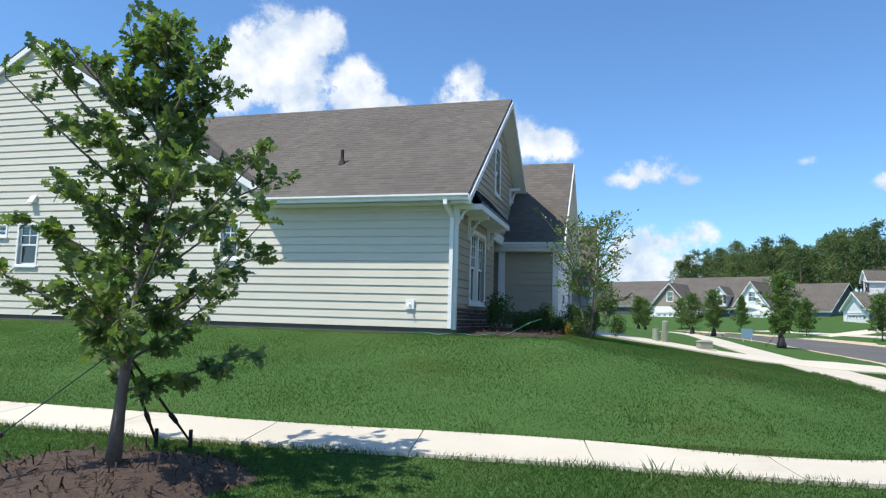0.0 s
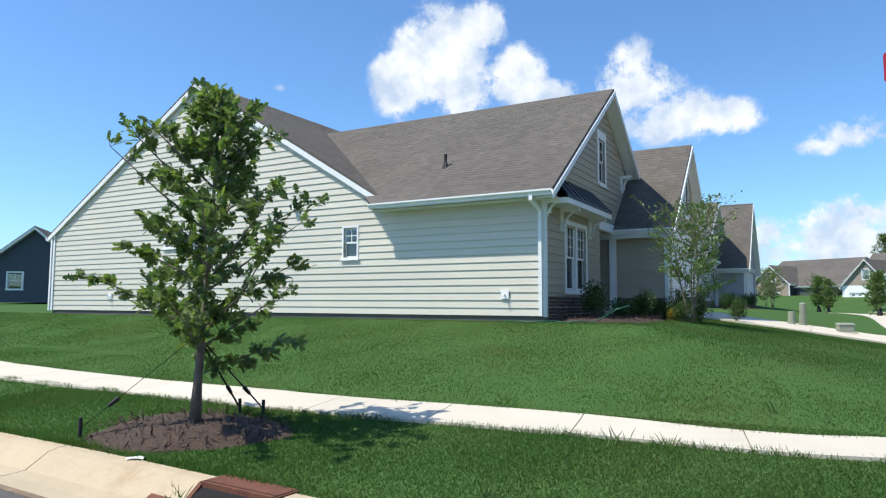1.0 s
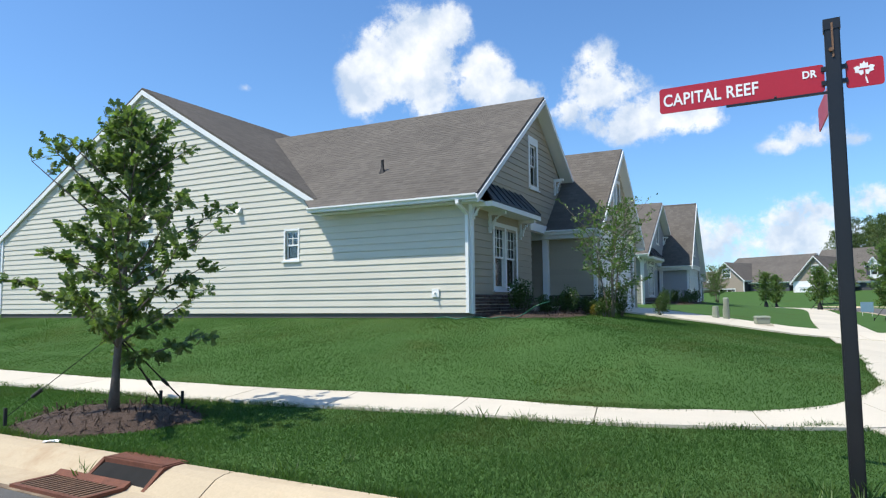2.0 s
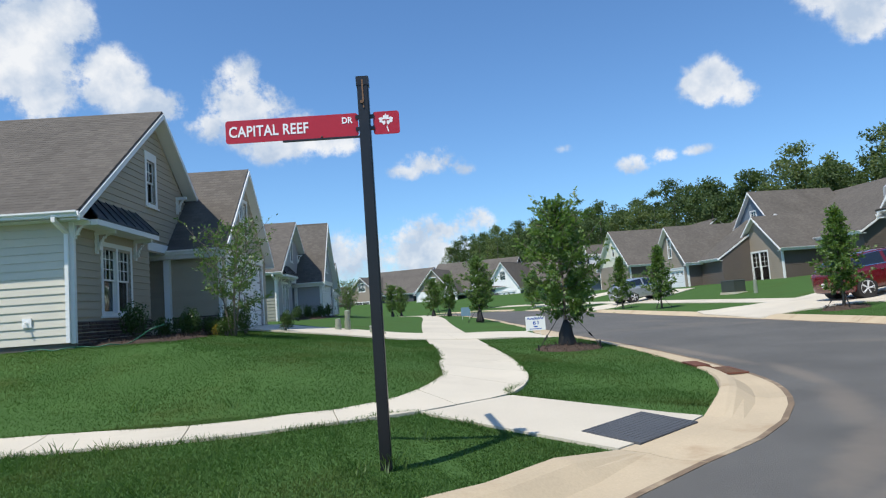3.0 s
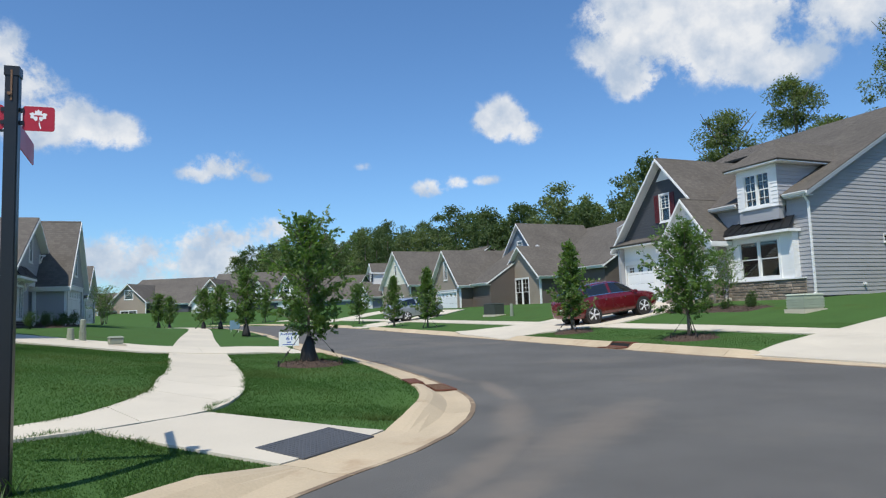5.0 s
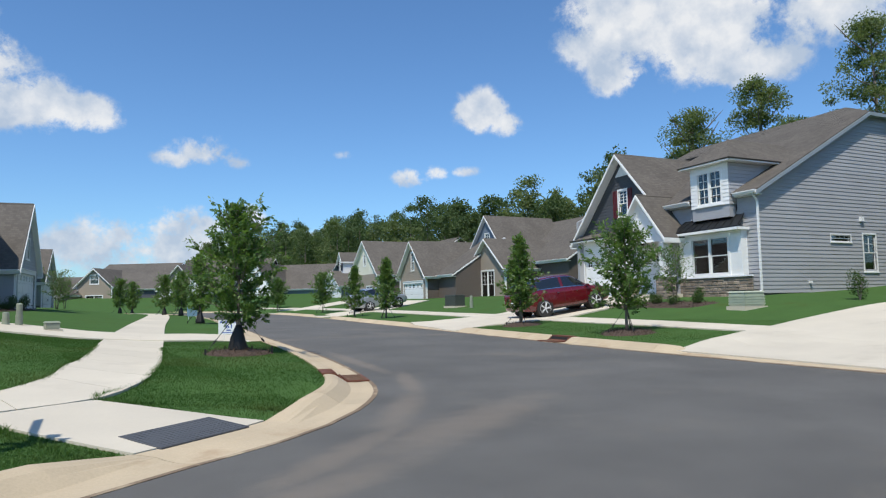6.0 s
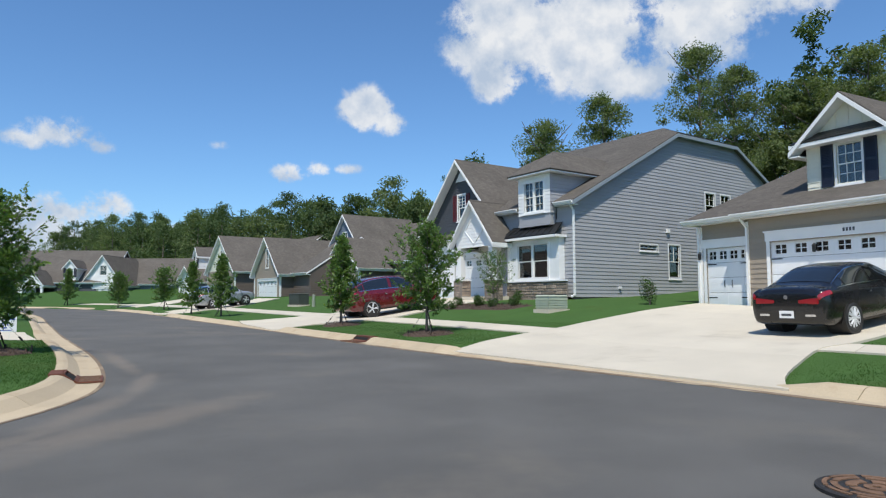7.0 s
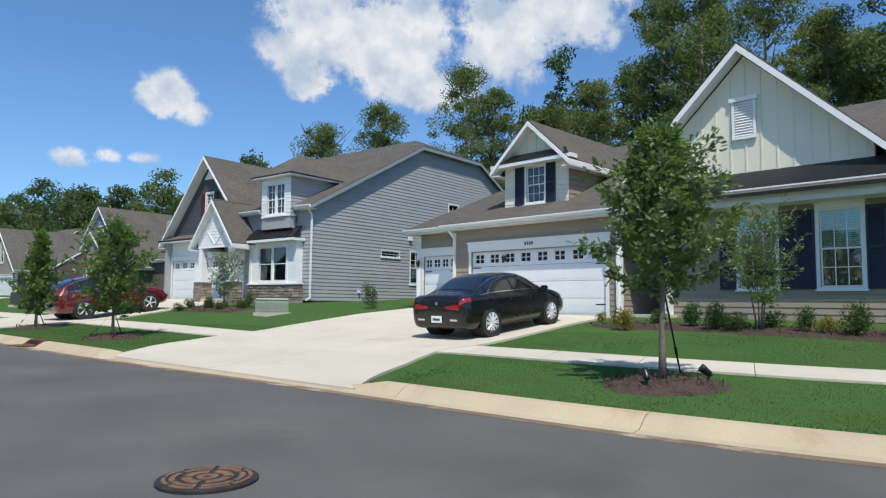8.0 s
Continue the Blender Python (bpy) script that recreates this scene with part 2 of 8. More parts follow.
DARKBRICK = material("dark_brick", (0.085, 0.055, 0.047), 0.85, vary=0.2, scale=5, fine=60, bump=0.4, bump_dist=0.006, per_object=0.25)
MORTAR = material("mortar", (0.2, 0.185, 0.165), 0.95, vary=0.1, scale=6, fine=80)
FOUNDATION = material("parged_foundation", (0.12, 0.11, 0.1), 0.9, vary=0.15, scale=2, fine=50, bump=0.3)
CONCRETE = material("broom_finished_concrete", (0.57, 0.515, 0.42), 0.85, vary=0.07, scale=0.7, fine=55, bump=0.35, bump_dist=0.004, per_object=0.05,
                    stain=(0.46, 0.41, 0.33), stain_scale=0.55, stain_at=0.56)
GUTTERPAN = material("kerb_concrete", (0.47, 0.38, 0.26), 0.9, vary=0.1, scale=0.9, fine=45, bump=0.4, bump_dist=0.005, per_object=0.05,
                     stain=(0.36, 0.25, 0.15), stain_scale=0.8, stain_at=0.53)
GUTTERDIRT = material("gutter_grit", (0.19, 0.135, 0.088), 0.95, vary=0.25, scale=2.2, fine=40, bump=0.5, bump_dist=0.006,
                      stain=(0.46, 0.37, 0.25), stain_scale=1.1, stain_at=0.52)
ASPHALT = material("asphalt", (0.114, 0.111, 0.105), 0.88, vary=0.22, scale=0.45, fine=150, bump=0.8, bump_dist=0.007,
                   stain=(0.150, 0.138, 0.120), stain_scale=0.3, stain_at=0.52, spec=0.3)


def add_dust(m, spots, color, strength=0.8):
    """Dried mud and dust lying in patches: plan centre, half lengths and turn of each patch."""
    nt = m.node_tree
    N, L = nt.nodes.new, nt.links.new
    bsdf = nt.nodes["Principled BSDF"]
    old = bsdf.inputs["Base Color"].links[0].from_socket
    co = N("ShaderNodeTexCoord")
    nz = N("ShaderNodeTexNoise")
    nz.inputs["Scale"].default_value, nz.inputs["Detail"].default_value, nz.inputs["Roughness"].default_value = 2.6, 9.0, 0.72
    nz.inputs["Distortion"].default_value = 0.6
    L(co.outputs["Object"], nz.inputs["Vector"])
    total = None
    for cx, cy, rx, ry, turn in spots:
        mp = N("ShaderNodeMapping")
        mp.vector_type = "TEXTURE"
        mp.inputs["Location"].default_value = (cx, cy, 0)
        mp.inputs["Rotation"].default_value = (0, 0, radians(turn))
        mp.inputs["Scale"].default_value = (rx, ry, 50)
        L(co.outputs["Object"], mp.inputs["Vector"])
        ln = N("ShaderNodeVectorMath")
        ln.operation = "LENGTH"
        L(mp.outputs[0], ln.inputs[0])
        fall = N("ShaderNodeMapRange")
        fall.interpolation_type = "SMOOTHSTEP"
        fall.inputs["From Min"].default_value, fall.inputs["From Max"].default_value = 0.0, 1.6
        fall.inputs["To Min"].default_value, fall.inputs["To Max"].default_value = 1.0, 0.0
        L(ln.outputs["Value"], fall.inputs["Value"])
        if total is None:
            total = fall.outputs[0]
        else:
            mxm = N("ShaderNodeMath")
            mxm.operation = "MAXIMUM"
            L(total, mxm.inputs[0])
            L(fall.outputs[0], mxm.inputs[1])
            total = mxm.outputs[0]
    add = N("ShaderNodeMath")
    L(total, add.inputs[0])
    L(nz.outputs["Fac"], add.inputs[1])
    edge = N("ShaderNodeMapRange")
    edge.interpolation_type = "SMOOTHSTEP"
    edge.inputs["From Min"].default_value, edge.inputs["From Max"].default_value = 0.66, 1.6
    edge.inputs["To Max"].default_value = strength
    L(add.outputs[0], edge.inputs["Value"])
    mx = N("ShaderNodeMix")
    mx.data_type = "RGBA"
    mx.inputs["B"].default_value = (*color, 1)
    L(edge.outputs[0], mx.inputs["Factor"])
    L(old, mx.inputs["A"])
    L(mx.outputs["Result"], bsdf.inputs["Base Color"])


add_dust(ASPHALT, [(9.9, 4.2, 1.9, 0.30, 52), (8.3, 2.4, 1.9, 0.26, 38), (7.2, 1.2, 2.4, 0.34, 25), (11.3, 6.4, 1.9, 0.22, 65), (12.2, 10.2, 3.2, 0.22, 78), (4.2, 1.3, 2.6, 0.25, 2), (10.0, 2.9, 2.4, 0.55, 28)], (0.24, 0.20, 0.16), 0.45)
GRASS = material("lawn_soil", (0.058, 0.116, 0.034), 0.95, vary=0.12, scale=0.9, fine=28, bump=0.35, bump_dist=0.01, stain=(0.062, 0.092, 0.025), stain_scale=0.5, stain_at=0.55, spec=0.05)
BLADES = leaf_material("grass_blades", (0.062, 0.128, 0.038), 0.38, rough=0.85, spread=0.3, patch=(0.098, 0.128, 0.044))
MULCH = material("bark_mulch", (0.085, 0.055, 0.04), 0.95, vary=0.4, scale=12, fine=60, bump=1.0, bump_dist=0.03, per_island=0.5)
BARK = material("bark", (0.17, 0.14, 0.115), 0.9, vary=0.25, scale=14, fine=70, bump=0.8, bump_dist=0.008)
OAK = leaf_material("oak_leaves", (0.122, 0.184, 0.076), 0.42)
OAKB = leaf_material("bright_leaves", (0.110, 0.190, 0.058), 0.4)
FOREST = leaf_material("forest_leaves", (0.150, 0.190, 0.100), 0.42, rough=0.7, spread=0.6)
PINE = leaf_material("dark_forest_leaves", (0.085, 0.125, 0.060), 0.3, rough=0.7, spread=0.6)
SHRUB = leaf_material("shrub_leaves", (0.048, 0.095, 0.022))
GOLD = leaf_material("yellow_shrub_leaves", (0.20, 0.17, 0.03))
BLACK = material("black_powder_coat", (0.012, 0.012, 0.014), 0.35, vary=0.15, scale=3, fine=40)
STRAP = material("black_strap", (0.015, 0.015, 0.016), 0.7, vary=0.15)
GLASS = glass_material("window_glass")
# near-black colour standing in for the shade of unlit rooms
ROOMSHADE = material("room_shade_paint", (0.035, 0.037, 0.042), 0.9, vary=0.2, scale=1.0)
BLIND = material("window_blind", (0.66, 0.80, 0.74), 0.7, vary=0.08, scale=2)
SCREEN = material("insect_screen", (0.13, 0.15, 0.155), 0.8, vary=0.1)
SIGNRED = material("red_sign_film", (0.43, 0.012, 0.03), 0.4, vary=0.05, scale=2)
SIGNWHITE = material("white_sign_film", (0.85, 0.85, 0.85), 0.4, vary=0.02)
SIGNBLUE = material("blue_print", (0.03, 0.09, 0.4), 0.5, vary=0.03)
RUST = material("rusted_iron", (0.16, 0.062, 0.038), 0.8, metal=0.3, vary=0.3, scale=7, fine=60, bump=0.5)
RUSTB = material("worn_cast_iron", (0.20, 0.115, 0.07), 0.75, metal=0.3, vary=0.3, scale=9, fine=80, bump=0.5)
IRON = material("dark_cast_iron", (0.045, 0.042, 0.04), 0.6, metal=0.5, vary=0.3, scale=7, fine=60)
DOMEMAT = material("dark_grey_paving_mat", (0.075, 0.08, 0.09), 0.75, vary=0.15, scale=4, fine=50)
NAVY = material("navy_shutter", (0.012, 0.017, 0.035), 0.5, vary=0.1)
MAROON = material("maroon_shutter", (0.10, 0.014, 0.018), 0.5, vary=0.1)
UTIL = material("green_grey_plastic", (0.25, 0.28, 0.22), 0.6, vary=0.1, scale=3)
UTILDARK = material("dark_green_cabinet", (0.045, 0.055, 0.045), 0.6, vary=0.1, scale=3)
HOSE = material("green_hose", (0.02, 0.12, 0.07), 0.4)

# ---- mesh helpers ----
def mesh_object(name, bm, mat, parent=None, label="", smooth=False):
    me = bpy.data.meshes.new(name)
    bm.to_mesh(me)
    bm.free()
    me.materials.append(mat)
    if smooth:
        for p in me.polygons:
            p.use_smooth = True
    ob = new(name, me)
    if parent is not None:
        ob.parent = parent
    if label:
        ob["label"] = label
    return ob


APART = {"eave_box", "bay_front", "rake_soffit", "cheek", "wall_vent", "door_mirror", "rake_board"}


def islands(bm):
    """The loose pieces of a bmesh, each as a bmesh of its own."""
    todo, out = set(bm.verts), []
    while todo:
        stack, seen = [todo.pop()], []
        while stack:
            v = stack.pop()
            seen.append(v)
            for e in v.link_edges:
                w = e.other_vert(v)
                if w in todo:
                    todo.discard(w)
                    stack.append(w)
        seen.sort(key=lambda v: v.index)
        b2 = bmesh.new()
        new_v = {v: b2.verts.new(v.co) for v in seen}
        done = set()
        for v in seen:
            for f in v.link_faces:
                if f not in done:
                    done.add(f)
                    b2.faces.new([new_v[q] for q in f.verts])
        out.append((min((v.co.x, v.co.y, v.co.z) for v in b2.verts), b2))
    bm.free()
    return [b for _, b in sorted(out, key=lambda q: q[0])]


def part(name, bm, mat, parent, label="", smooth=False):
    if name in APART:
        bm.verts.index_update()
        pieces = islands(bm)
        for piece in pieces[1:]:
            mesh_object(name, piece, mat, parent, label, smooth)
        bm = pieces[0]
    return mesh_object(name, bm, mat, parent, label, smooth)


def thing(name, m, label, category, group="", kind=""):
    ob = new(name)
    ob.empty_display_size = 0.2
    ob.matrix_world = m
    return tagged(ob, label, category, group, kind)


def hexa(bm, pts):
    """Eight corners: four below, four above, both counter-clockwise."""
    v = [bm.verts.new(p) for p in pts]
    for f in ((3, 2, 1, 0), (4, 5, 6, 7), (0, 1, 5, 4), (1, 2, 6, 5), (2, 3, 7, 6), (3, 0, 4, 7)):
        bm.faces.new([v[i] for i in f])
    return v


def box(bm, x0, x1, y0, y1, z0, z1):
    return hexa(bm, [(x0, y0, z0), (x1, y0, z0), (x1, y1, z0), (x0, y1, z0), (x0, y0, z1), (x1, y0, z1), (x1, y1, z1), (x0, y1, z1)])


def prism(bm, pts, shift):
    """A flat polygon pushed along shift."""
    s = Vector(shift)
    a = [bm.verts.new(p) for p in pts]
    b = [bm.verts.new(Vector(p) + s) for p in pts]
    bm.faces.new(a)
    bm.faces.new(b[::-1])
    n = len(a)
    for i in range(n):
        bm.faces.new((a[i], b[i], b[(i + 1) % n], a[(i + 1) % n]))


def tidy(bm):
    bmesh.ops.recalc_face_normals(bm, faces=bm.faces[:])
    return bm


def tube(bm, pts, radii, n=8, cap=True):
    """A round bar through the points, tapered by radii."""
    rings = []
    pts = [Vector(p) for p in pts]
    for i, p in enumerate(pts):
        d = (pts[min(i + 1, len(pts) - 1)] - pts[max(i - 1, 0)]).normalized()
        a = d.orthogonal().normalized()
        if rings and abs(d.dot(last)) > 0.2:
            a = (last_a - d * last_a.dot(d)).normalized()
        b = d.cross(a)
        last, last_a = d, a
        r = radii[i] if isinstance(radii, (list, tuple)) else radii
        rings.append([bm.verts.new(p + (a * math.cos(2 * math.pi * k / n) + b * math.sin(2 * math.pi * k / n)) * r) for k in range(n)])
    for r0, r1 in zip(rings, rings[1:]):
        for k in range(n):
            bm.faces.new((r0[k], r0[(k + 1) % n], r1[(k + 1) % n], r1[k]))
    if cap:
        bm.faces.new(rings[0][::-1])
        bm.faces.new(rings[-1])


def beam(bm, p0, p1, wide, high, drop=0.0):
    """A board from p0 to p1: wide across (horizontally), high upwards (upright section), its top drop below the line."""
    p0, p1 = Vector(p0), Vector(p1)
    d = p1 - p0
    side = Vector((d.y, -d.x, 0))
    side = side.normalized() * (wide / 2) if side.length > 1e-6 else Vector((wide / 2, 0, 0))
    lo, hi = Vector((0, 0, -high - drop)), Vector((0, 0, -drop))
    hexa(bm, [p0 - side + lo, p0 + side + lo, p1 + side + lo, p1 - side + lo, p0 - side + hi, p0 + side + hi, p1 + side + hi, p1 - side + hi])


def smooth_line(pts, step=0.5):
    """Catmull-Rom through plan points, resampled."""
    p = [Vector(q) for q in pts]
    out = []
    for i in range(len(p) - 1):
        a, b, c, d = p[max(i - 1, 0)], p[i], p[i + 1], p[min(i + 2, len(p) - 1)]
        n = max(1, int((c - b).length / step))
        for k in range(n):
            t = k / n
            out.append(0.5 * (2 * b + (c - a) * t + (2 * a - 5 * b + 4 * c - d) * t * t + (3 * b - a - 3 * c + d) * t ** 3))
    out.append(p[-1])
    return out

# ---- ground, road, kerbs, pavements ----
LEFT_EDGE = smooth_line([(-90, 20.1), (-60, 14.6), (-40, 10.6), (-20, 7.05), (-10, 4.75), (-5, 3.5), (-2.5, 2.93), (-0.6, 2.44), (0.3, 2.22), (1.6, 1.9), (3.2, 1.58), (4.7, 1.55), (5.55, 1.82), (6.3, 2.27), (7.1, 2.74), (8, 3.22), (8.7, 3.74),
                         (9.4, 4.44), (10.1, 5.36), (10.66, 6.41), (11.2, 8.0), (11.78, 10.2), (12.35, 12.9), (12.85, 15.8), (13.7, 20.5), (15.6, 30), (18.0, 42), (19.4, 54), (18.6, 64), (14.5, 73), (5, 80), (-15, 85), (-60, 90)])
RIGHT_EDGE = smooth_line([(16.5, -90), (15.7, -30), (15.5, -14), (15.6, -8), (15.75, -6), (16.15, -3.5), (16.9, 0.1), (17.5, 3.7), (18.75, 10.6), (20, 17), (22.2, 29), (24.9, 43), (26.4, 56), (25.6, 67), (21, 78), (11, 87), (-12, 93), (-60, 98)])
DROPS = [(7.65, 4.0, 2.3), (17.55, 2.8, 3.7), (20.9, 21.4, 2.6), (25.0, 42.5, 2.4), (26.5, 59, 2.4), (13.3, 19.2, 2.0)]
SOUTH_EDGE = smooth_line([(7, -90), (6.8, -30), (6.6, -18), (5.8, -12.5), (3, -9.2), (-1, -7.6), (-8, -6.0), (-20, -3.6), (-40, 0), (-60, 4), (-90, 9.5)])


def road_z(x, y):
    """The street falls gently from its far kerb towards the corner."""
    f = max(0.0, min(1.0, (15.0 - x) / 5.0))
    return 0.13 - 0.07 * f * f * (3 - 2 * f) + 0.008 * max(0.0, min(y, 70) - 8)


def seg_distance(px, py, line):
    """Distance of many plan points from a polyline."""
    best = np.full(px.shape, 1e9)
    for a, b in zip(line, line[1:]):
        dx, dy = b.x - a.x, b.y - a.y
        t = np.clip(((px - a.x) * dx + (py - a.y) * dy) / (dx * dx + dy * dy + 1e-12), 0, 1)
        best = np.minimum(best, np.hypot(px - a.x - t * dx, py - a.y - t * dy))
    return best


def thin(line, step):
    out = [line[0]]
    for q in line[1:]:
        if (q - out[-1]).length >= step:
            out.append(q)
    return out + [line[-1]]


ROAD_POLY = [tuple(q) for q in thin(LEFT_EDGE, 0.8)] + [tuple(q) for q in thin(RIGHT_EDGE, 1.5)][::-1] + [tuple(q) for q in thin(SOUTH_EDGE, 1.5)]
EDGES = [thin(LEFT_EDGE, 1.0), thin(RIGHT_EDGE, 2.5), thin(SOUTH_EDGE, 3.0)]


def inside_road(px, py):
    inside = np.zeros(px.shape, bool)
    n = len(ROAD_POLY)
    for i in range(n):
        (x0, y0), (x1, y1) = ROAD_POLY[i], ROAD_POLY[(i + 1) % n]
        if y0 == y1:
            continue
        cross = ((y0 > py) != (y1 > py)) & (px < (x1 - x0) * (py - y0) / (y1 - y0) + x0)
        inside ^= cross
    return inside


PROFILE_D = [0, 0.45, 0.74, 2.5, 3.8, 5.5, 7.2, 10, 13, 18, 40, 90, 160]
PROFILE_L = [-0.06, 0.0, 0.14, 0.19, 0.24, 0.38, 0.62, 1.0, 1.07, 1.14, 1.25, 1.35, 1.35]
PROFILE_R = [-0.06, 0.0, 0.14, 0.22, 0.30, 0.38, 0.56, 0.86, 1.08, 1.2, 2.6, 7.0, 9.0]


def ground_heights(px, py):
    px, py = np.asarray(px, float), np.asarray(py, float)
    dl, dr, ds = (seg_distance(px, py, e) for e in EDGES)
    d = np.minimum(np.minimum(dl, dr), ds)
    fall = np.clip((15.0 - px) / 5.0, 0, 1)
    base = 0.13 - 0.07 * fall * fall * (3 - 2 * fall) + 0.008 * np.maximum(0, np.minimum(py, 70) - 8)
    tilt = np.clip((py - 4) / 8, 0, 1) * 0.26 + 0.90
    left = np.interp(d, PROFILE_D, PROFILE_L)
    right = np.interp(d, PROFILE_D, PROFILE_R) * np.where(d > 2.5, 1 + (tilt - 1) * np.clip((d - 2.5) / 4, 0, 1), 1)
    z = base + np.where(dr < np.minimum(dl, ds), right, left)
    for dx, dy, r in DROPS:
        w = np.clip((r + 1.0 - np.hypot(px - dx, py - dy)) / 0.8, 0, 1) * np.clip((4.6 - d) / 0.6, 0, 1)
        z = z + w * (np.minimum(z, base + 0.0 + np.maximum(0, d - 0.8) * 0.075) - z)
    return np.where(inside_road(px, py), base - 0.12, z)


def ground_z(x, y):
    return float(ground_heights(np.array([x]), np.array([y]))[0])


def grid_lines(lo, hi, centre_lo, centre_hi, fine):
    out, q, step = [centre_lo], centre_lo, fine
    while q < centre_hi:
        q += fine
        out.append(q)
    step = fine
    while q < hi:
        step = min(step * 1.18, 90)
        q += step
        out.append(q)
    q, step, low = centre_lo, fine, []
    while q > lo:
        step = min(step * 1.18, 90)
        q -= step
        low.append(q)
    return np.array(low[::-1] + out)


def build_ground():
    xs, ys = grid_lines(-900, 1200, -5, 24, 0.28), grid_lines(-900, 1400, -9, 22, 0.28)
    gx, gy = np.meshgrid(xs, ys)
    gz = ground_heights(gx.ravel(), gy.ravel())
    verts = np.column_stack([gx.ravel(), gy.ravel(), gz])
    nx, ny = len(xs), len(ys)
    i = np.arange(nx * ny).reshape(ny, nx)
    faces = np.column_stack([i[:-1, :-1].ravel(), i[:-1, 1:].ravel(), i[1:, 1:].ravel(), i[1:, :-1].ravel()])
    me = bpy.data.meshes.new("ground")
    me.from_pydata(verts.tolist(), [], faces.tolist())
    me.polygons.foreach_set("use_smooth", [True] * len(me.polygons))
    me.materials.append(GRASS)
    tagged(new("ground", me), "mown green lawn rolling up from the kerbs to the houses", "lawn", kind="structure")


build_ground()


def build_road():
    from mathutils.geometry import tessellate_polygon
    pts = [Vector((x, y, road_z(x, y))) for x, y in ROAD_POLY]
    tris = tessellate_polygon([pts])
    me = bpy.data.meshes.new("road")
    me.from_pydata([tuple(p) for p in pts], [], [tuple(t) for t in tris])
    me.materials.append(ASPHALT)
    bm = bmesh.new()
    bm.from_mesh(me)
    bmesh.ops.recalc_face_normals(bm, faces=bm.faces[:])
    if sum(f.normal.z for f in bm.faces) < 0:
        bmesh.ops.reverse_faces(bm, faces=bm.faces[:])
    bm.to_mesh(me)
    bm.free()
    tagged(new("road", me), "dark grey asphalt street with pale dusty patches near the kerb", "road", kind="structure")


build_road()

KERB_SECTION = [(-0.04, -0.10), (-0.04, 0.006), (0.025, 0.004), (0.20, -0.006), (0.36, 0.004), (0.47, 0.075), (0.55, 0.125), (0.63, 0.145), (0.73, 0.145), (0.75, 0.12), (0.75, -0.10)]


def offset_line(line, side, d):
    out = []
    for i, p in enumerate(line):
        t = (line[min(i + 1, len(line) - 1)] - line[max(i - 1, 0)]).normalized()
        out.append(p + Vector((-t.y, t.x)) * side * d)
    return out


def kerb(line, side, drops=(), length=3.05, grit=3):
    """A rolled kerb with gutter pan in cast lengths; drops: plan stretches (x, y, radius) where it is lowered for a driveway or ramp."""
    root = thing("kerb", Matrix(), "tan stained concrete kerb and gutter along the street", "kerb", kind="structure")
    run, start = 0.0, 0
    for i in range(1, len(line)):
        run += (line[i] - line[i - 1]).length
        if run >= length or i == len(line) - 1:
            seg = line[start:i + 1]
            if seg[0].y < 75 and -45 < seg[0].x and seg[0].y > -40:
                bm = bmesh.new()
                rings = []
                for k, p in enumerate(seg):
                    j = start + k
                    t = (line[min(j + 1, len(line) - 1)] - line[max(j - 1, 0)]).normalized()
                    nrm = Vector((-t.y, t.x)) * side
                    low = 1.0
                    for dx, dy, r in drops:
                        low = min(low, max(0.0, min(1.0, (math.hypot(p.x - dx, p.y - dy) - r) / 0.6)))
                    gap = 0.006 * (1 if k == 0 else -1 if k == len(seg) - 1 else 0)
                    rings.append([bm.verts.new((p.x + nrm.x * d + t.x * gap, p.y + nrm.y * d + t.y * gap, road_z(p.x, p.y) + (h if h < 0.02 else h * low + 0.02 * (1 - low)))) for d, h in KERB_SECTION])
                for r0, r1 in zip(rings, rings[1:]):
                    for a in range(len(r0) - 1):
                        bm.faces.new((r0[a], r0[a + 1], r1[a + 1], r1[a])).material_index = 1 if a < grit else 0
                bm.faces.new(rings[0])
                bm.faces.new(rings[-1][::-1])
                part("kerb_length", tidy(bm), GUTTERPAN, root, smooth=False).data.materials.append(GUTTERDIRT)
            start, run = i, 0.0


def slab(bm, outline, lift, thick=0.12):
    """A paving slab draped on the ground: outline in plan, counter-clockwise."""
    top = [bm.verts.new((x, y, ground_z(x, y) + lift)) for x, y in outline]
    low = [bm.verts.new((v.co.x, v.co.y, v.co.z - thick)) for v in top]
    bm.faces.new(top)
    n = len(top)
    for i in range(n):
        bm.faces.new((top[i], low[i], low[(i + 1) % n], top[(i + 1) % n]))


CROSS = (0, 0.14, 0.29, 0.43, 0.57, 0.71, 0.86, 1)


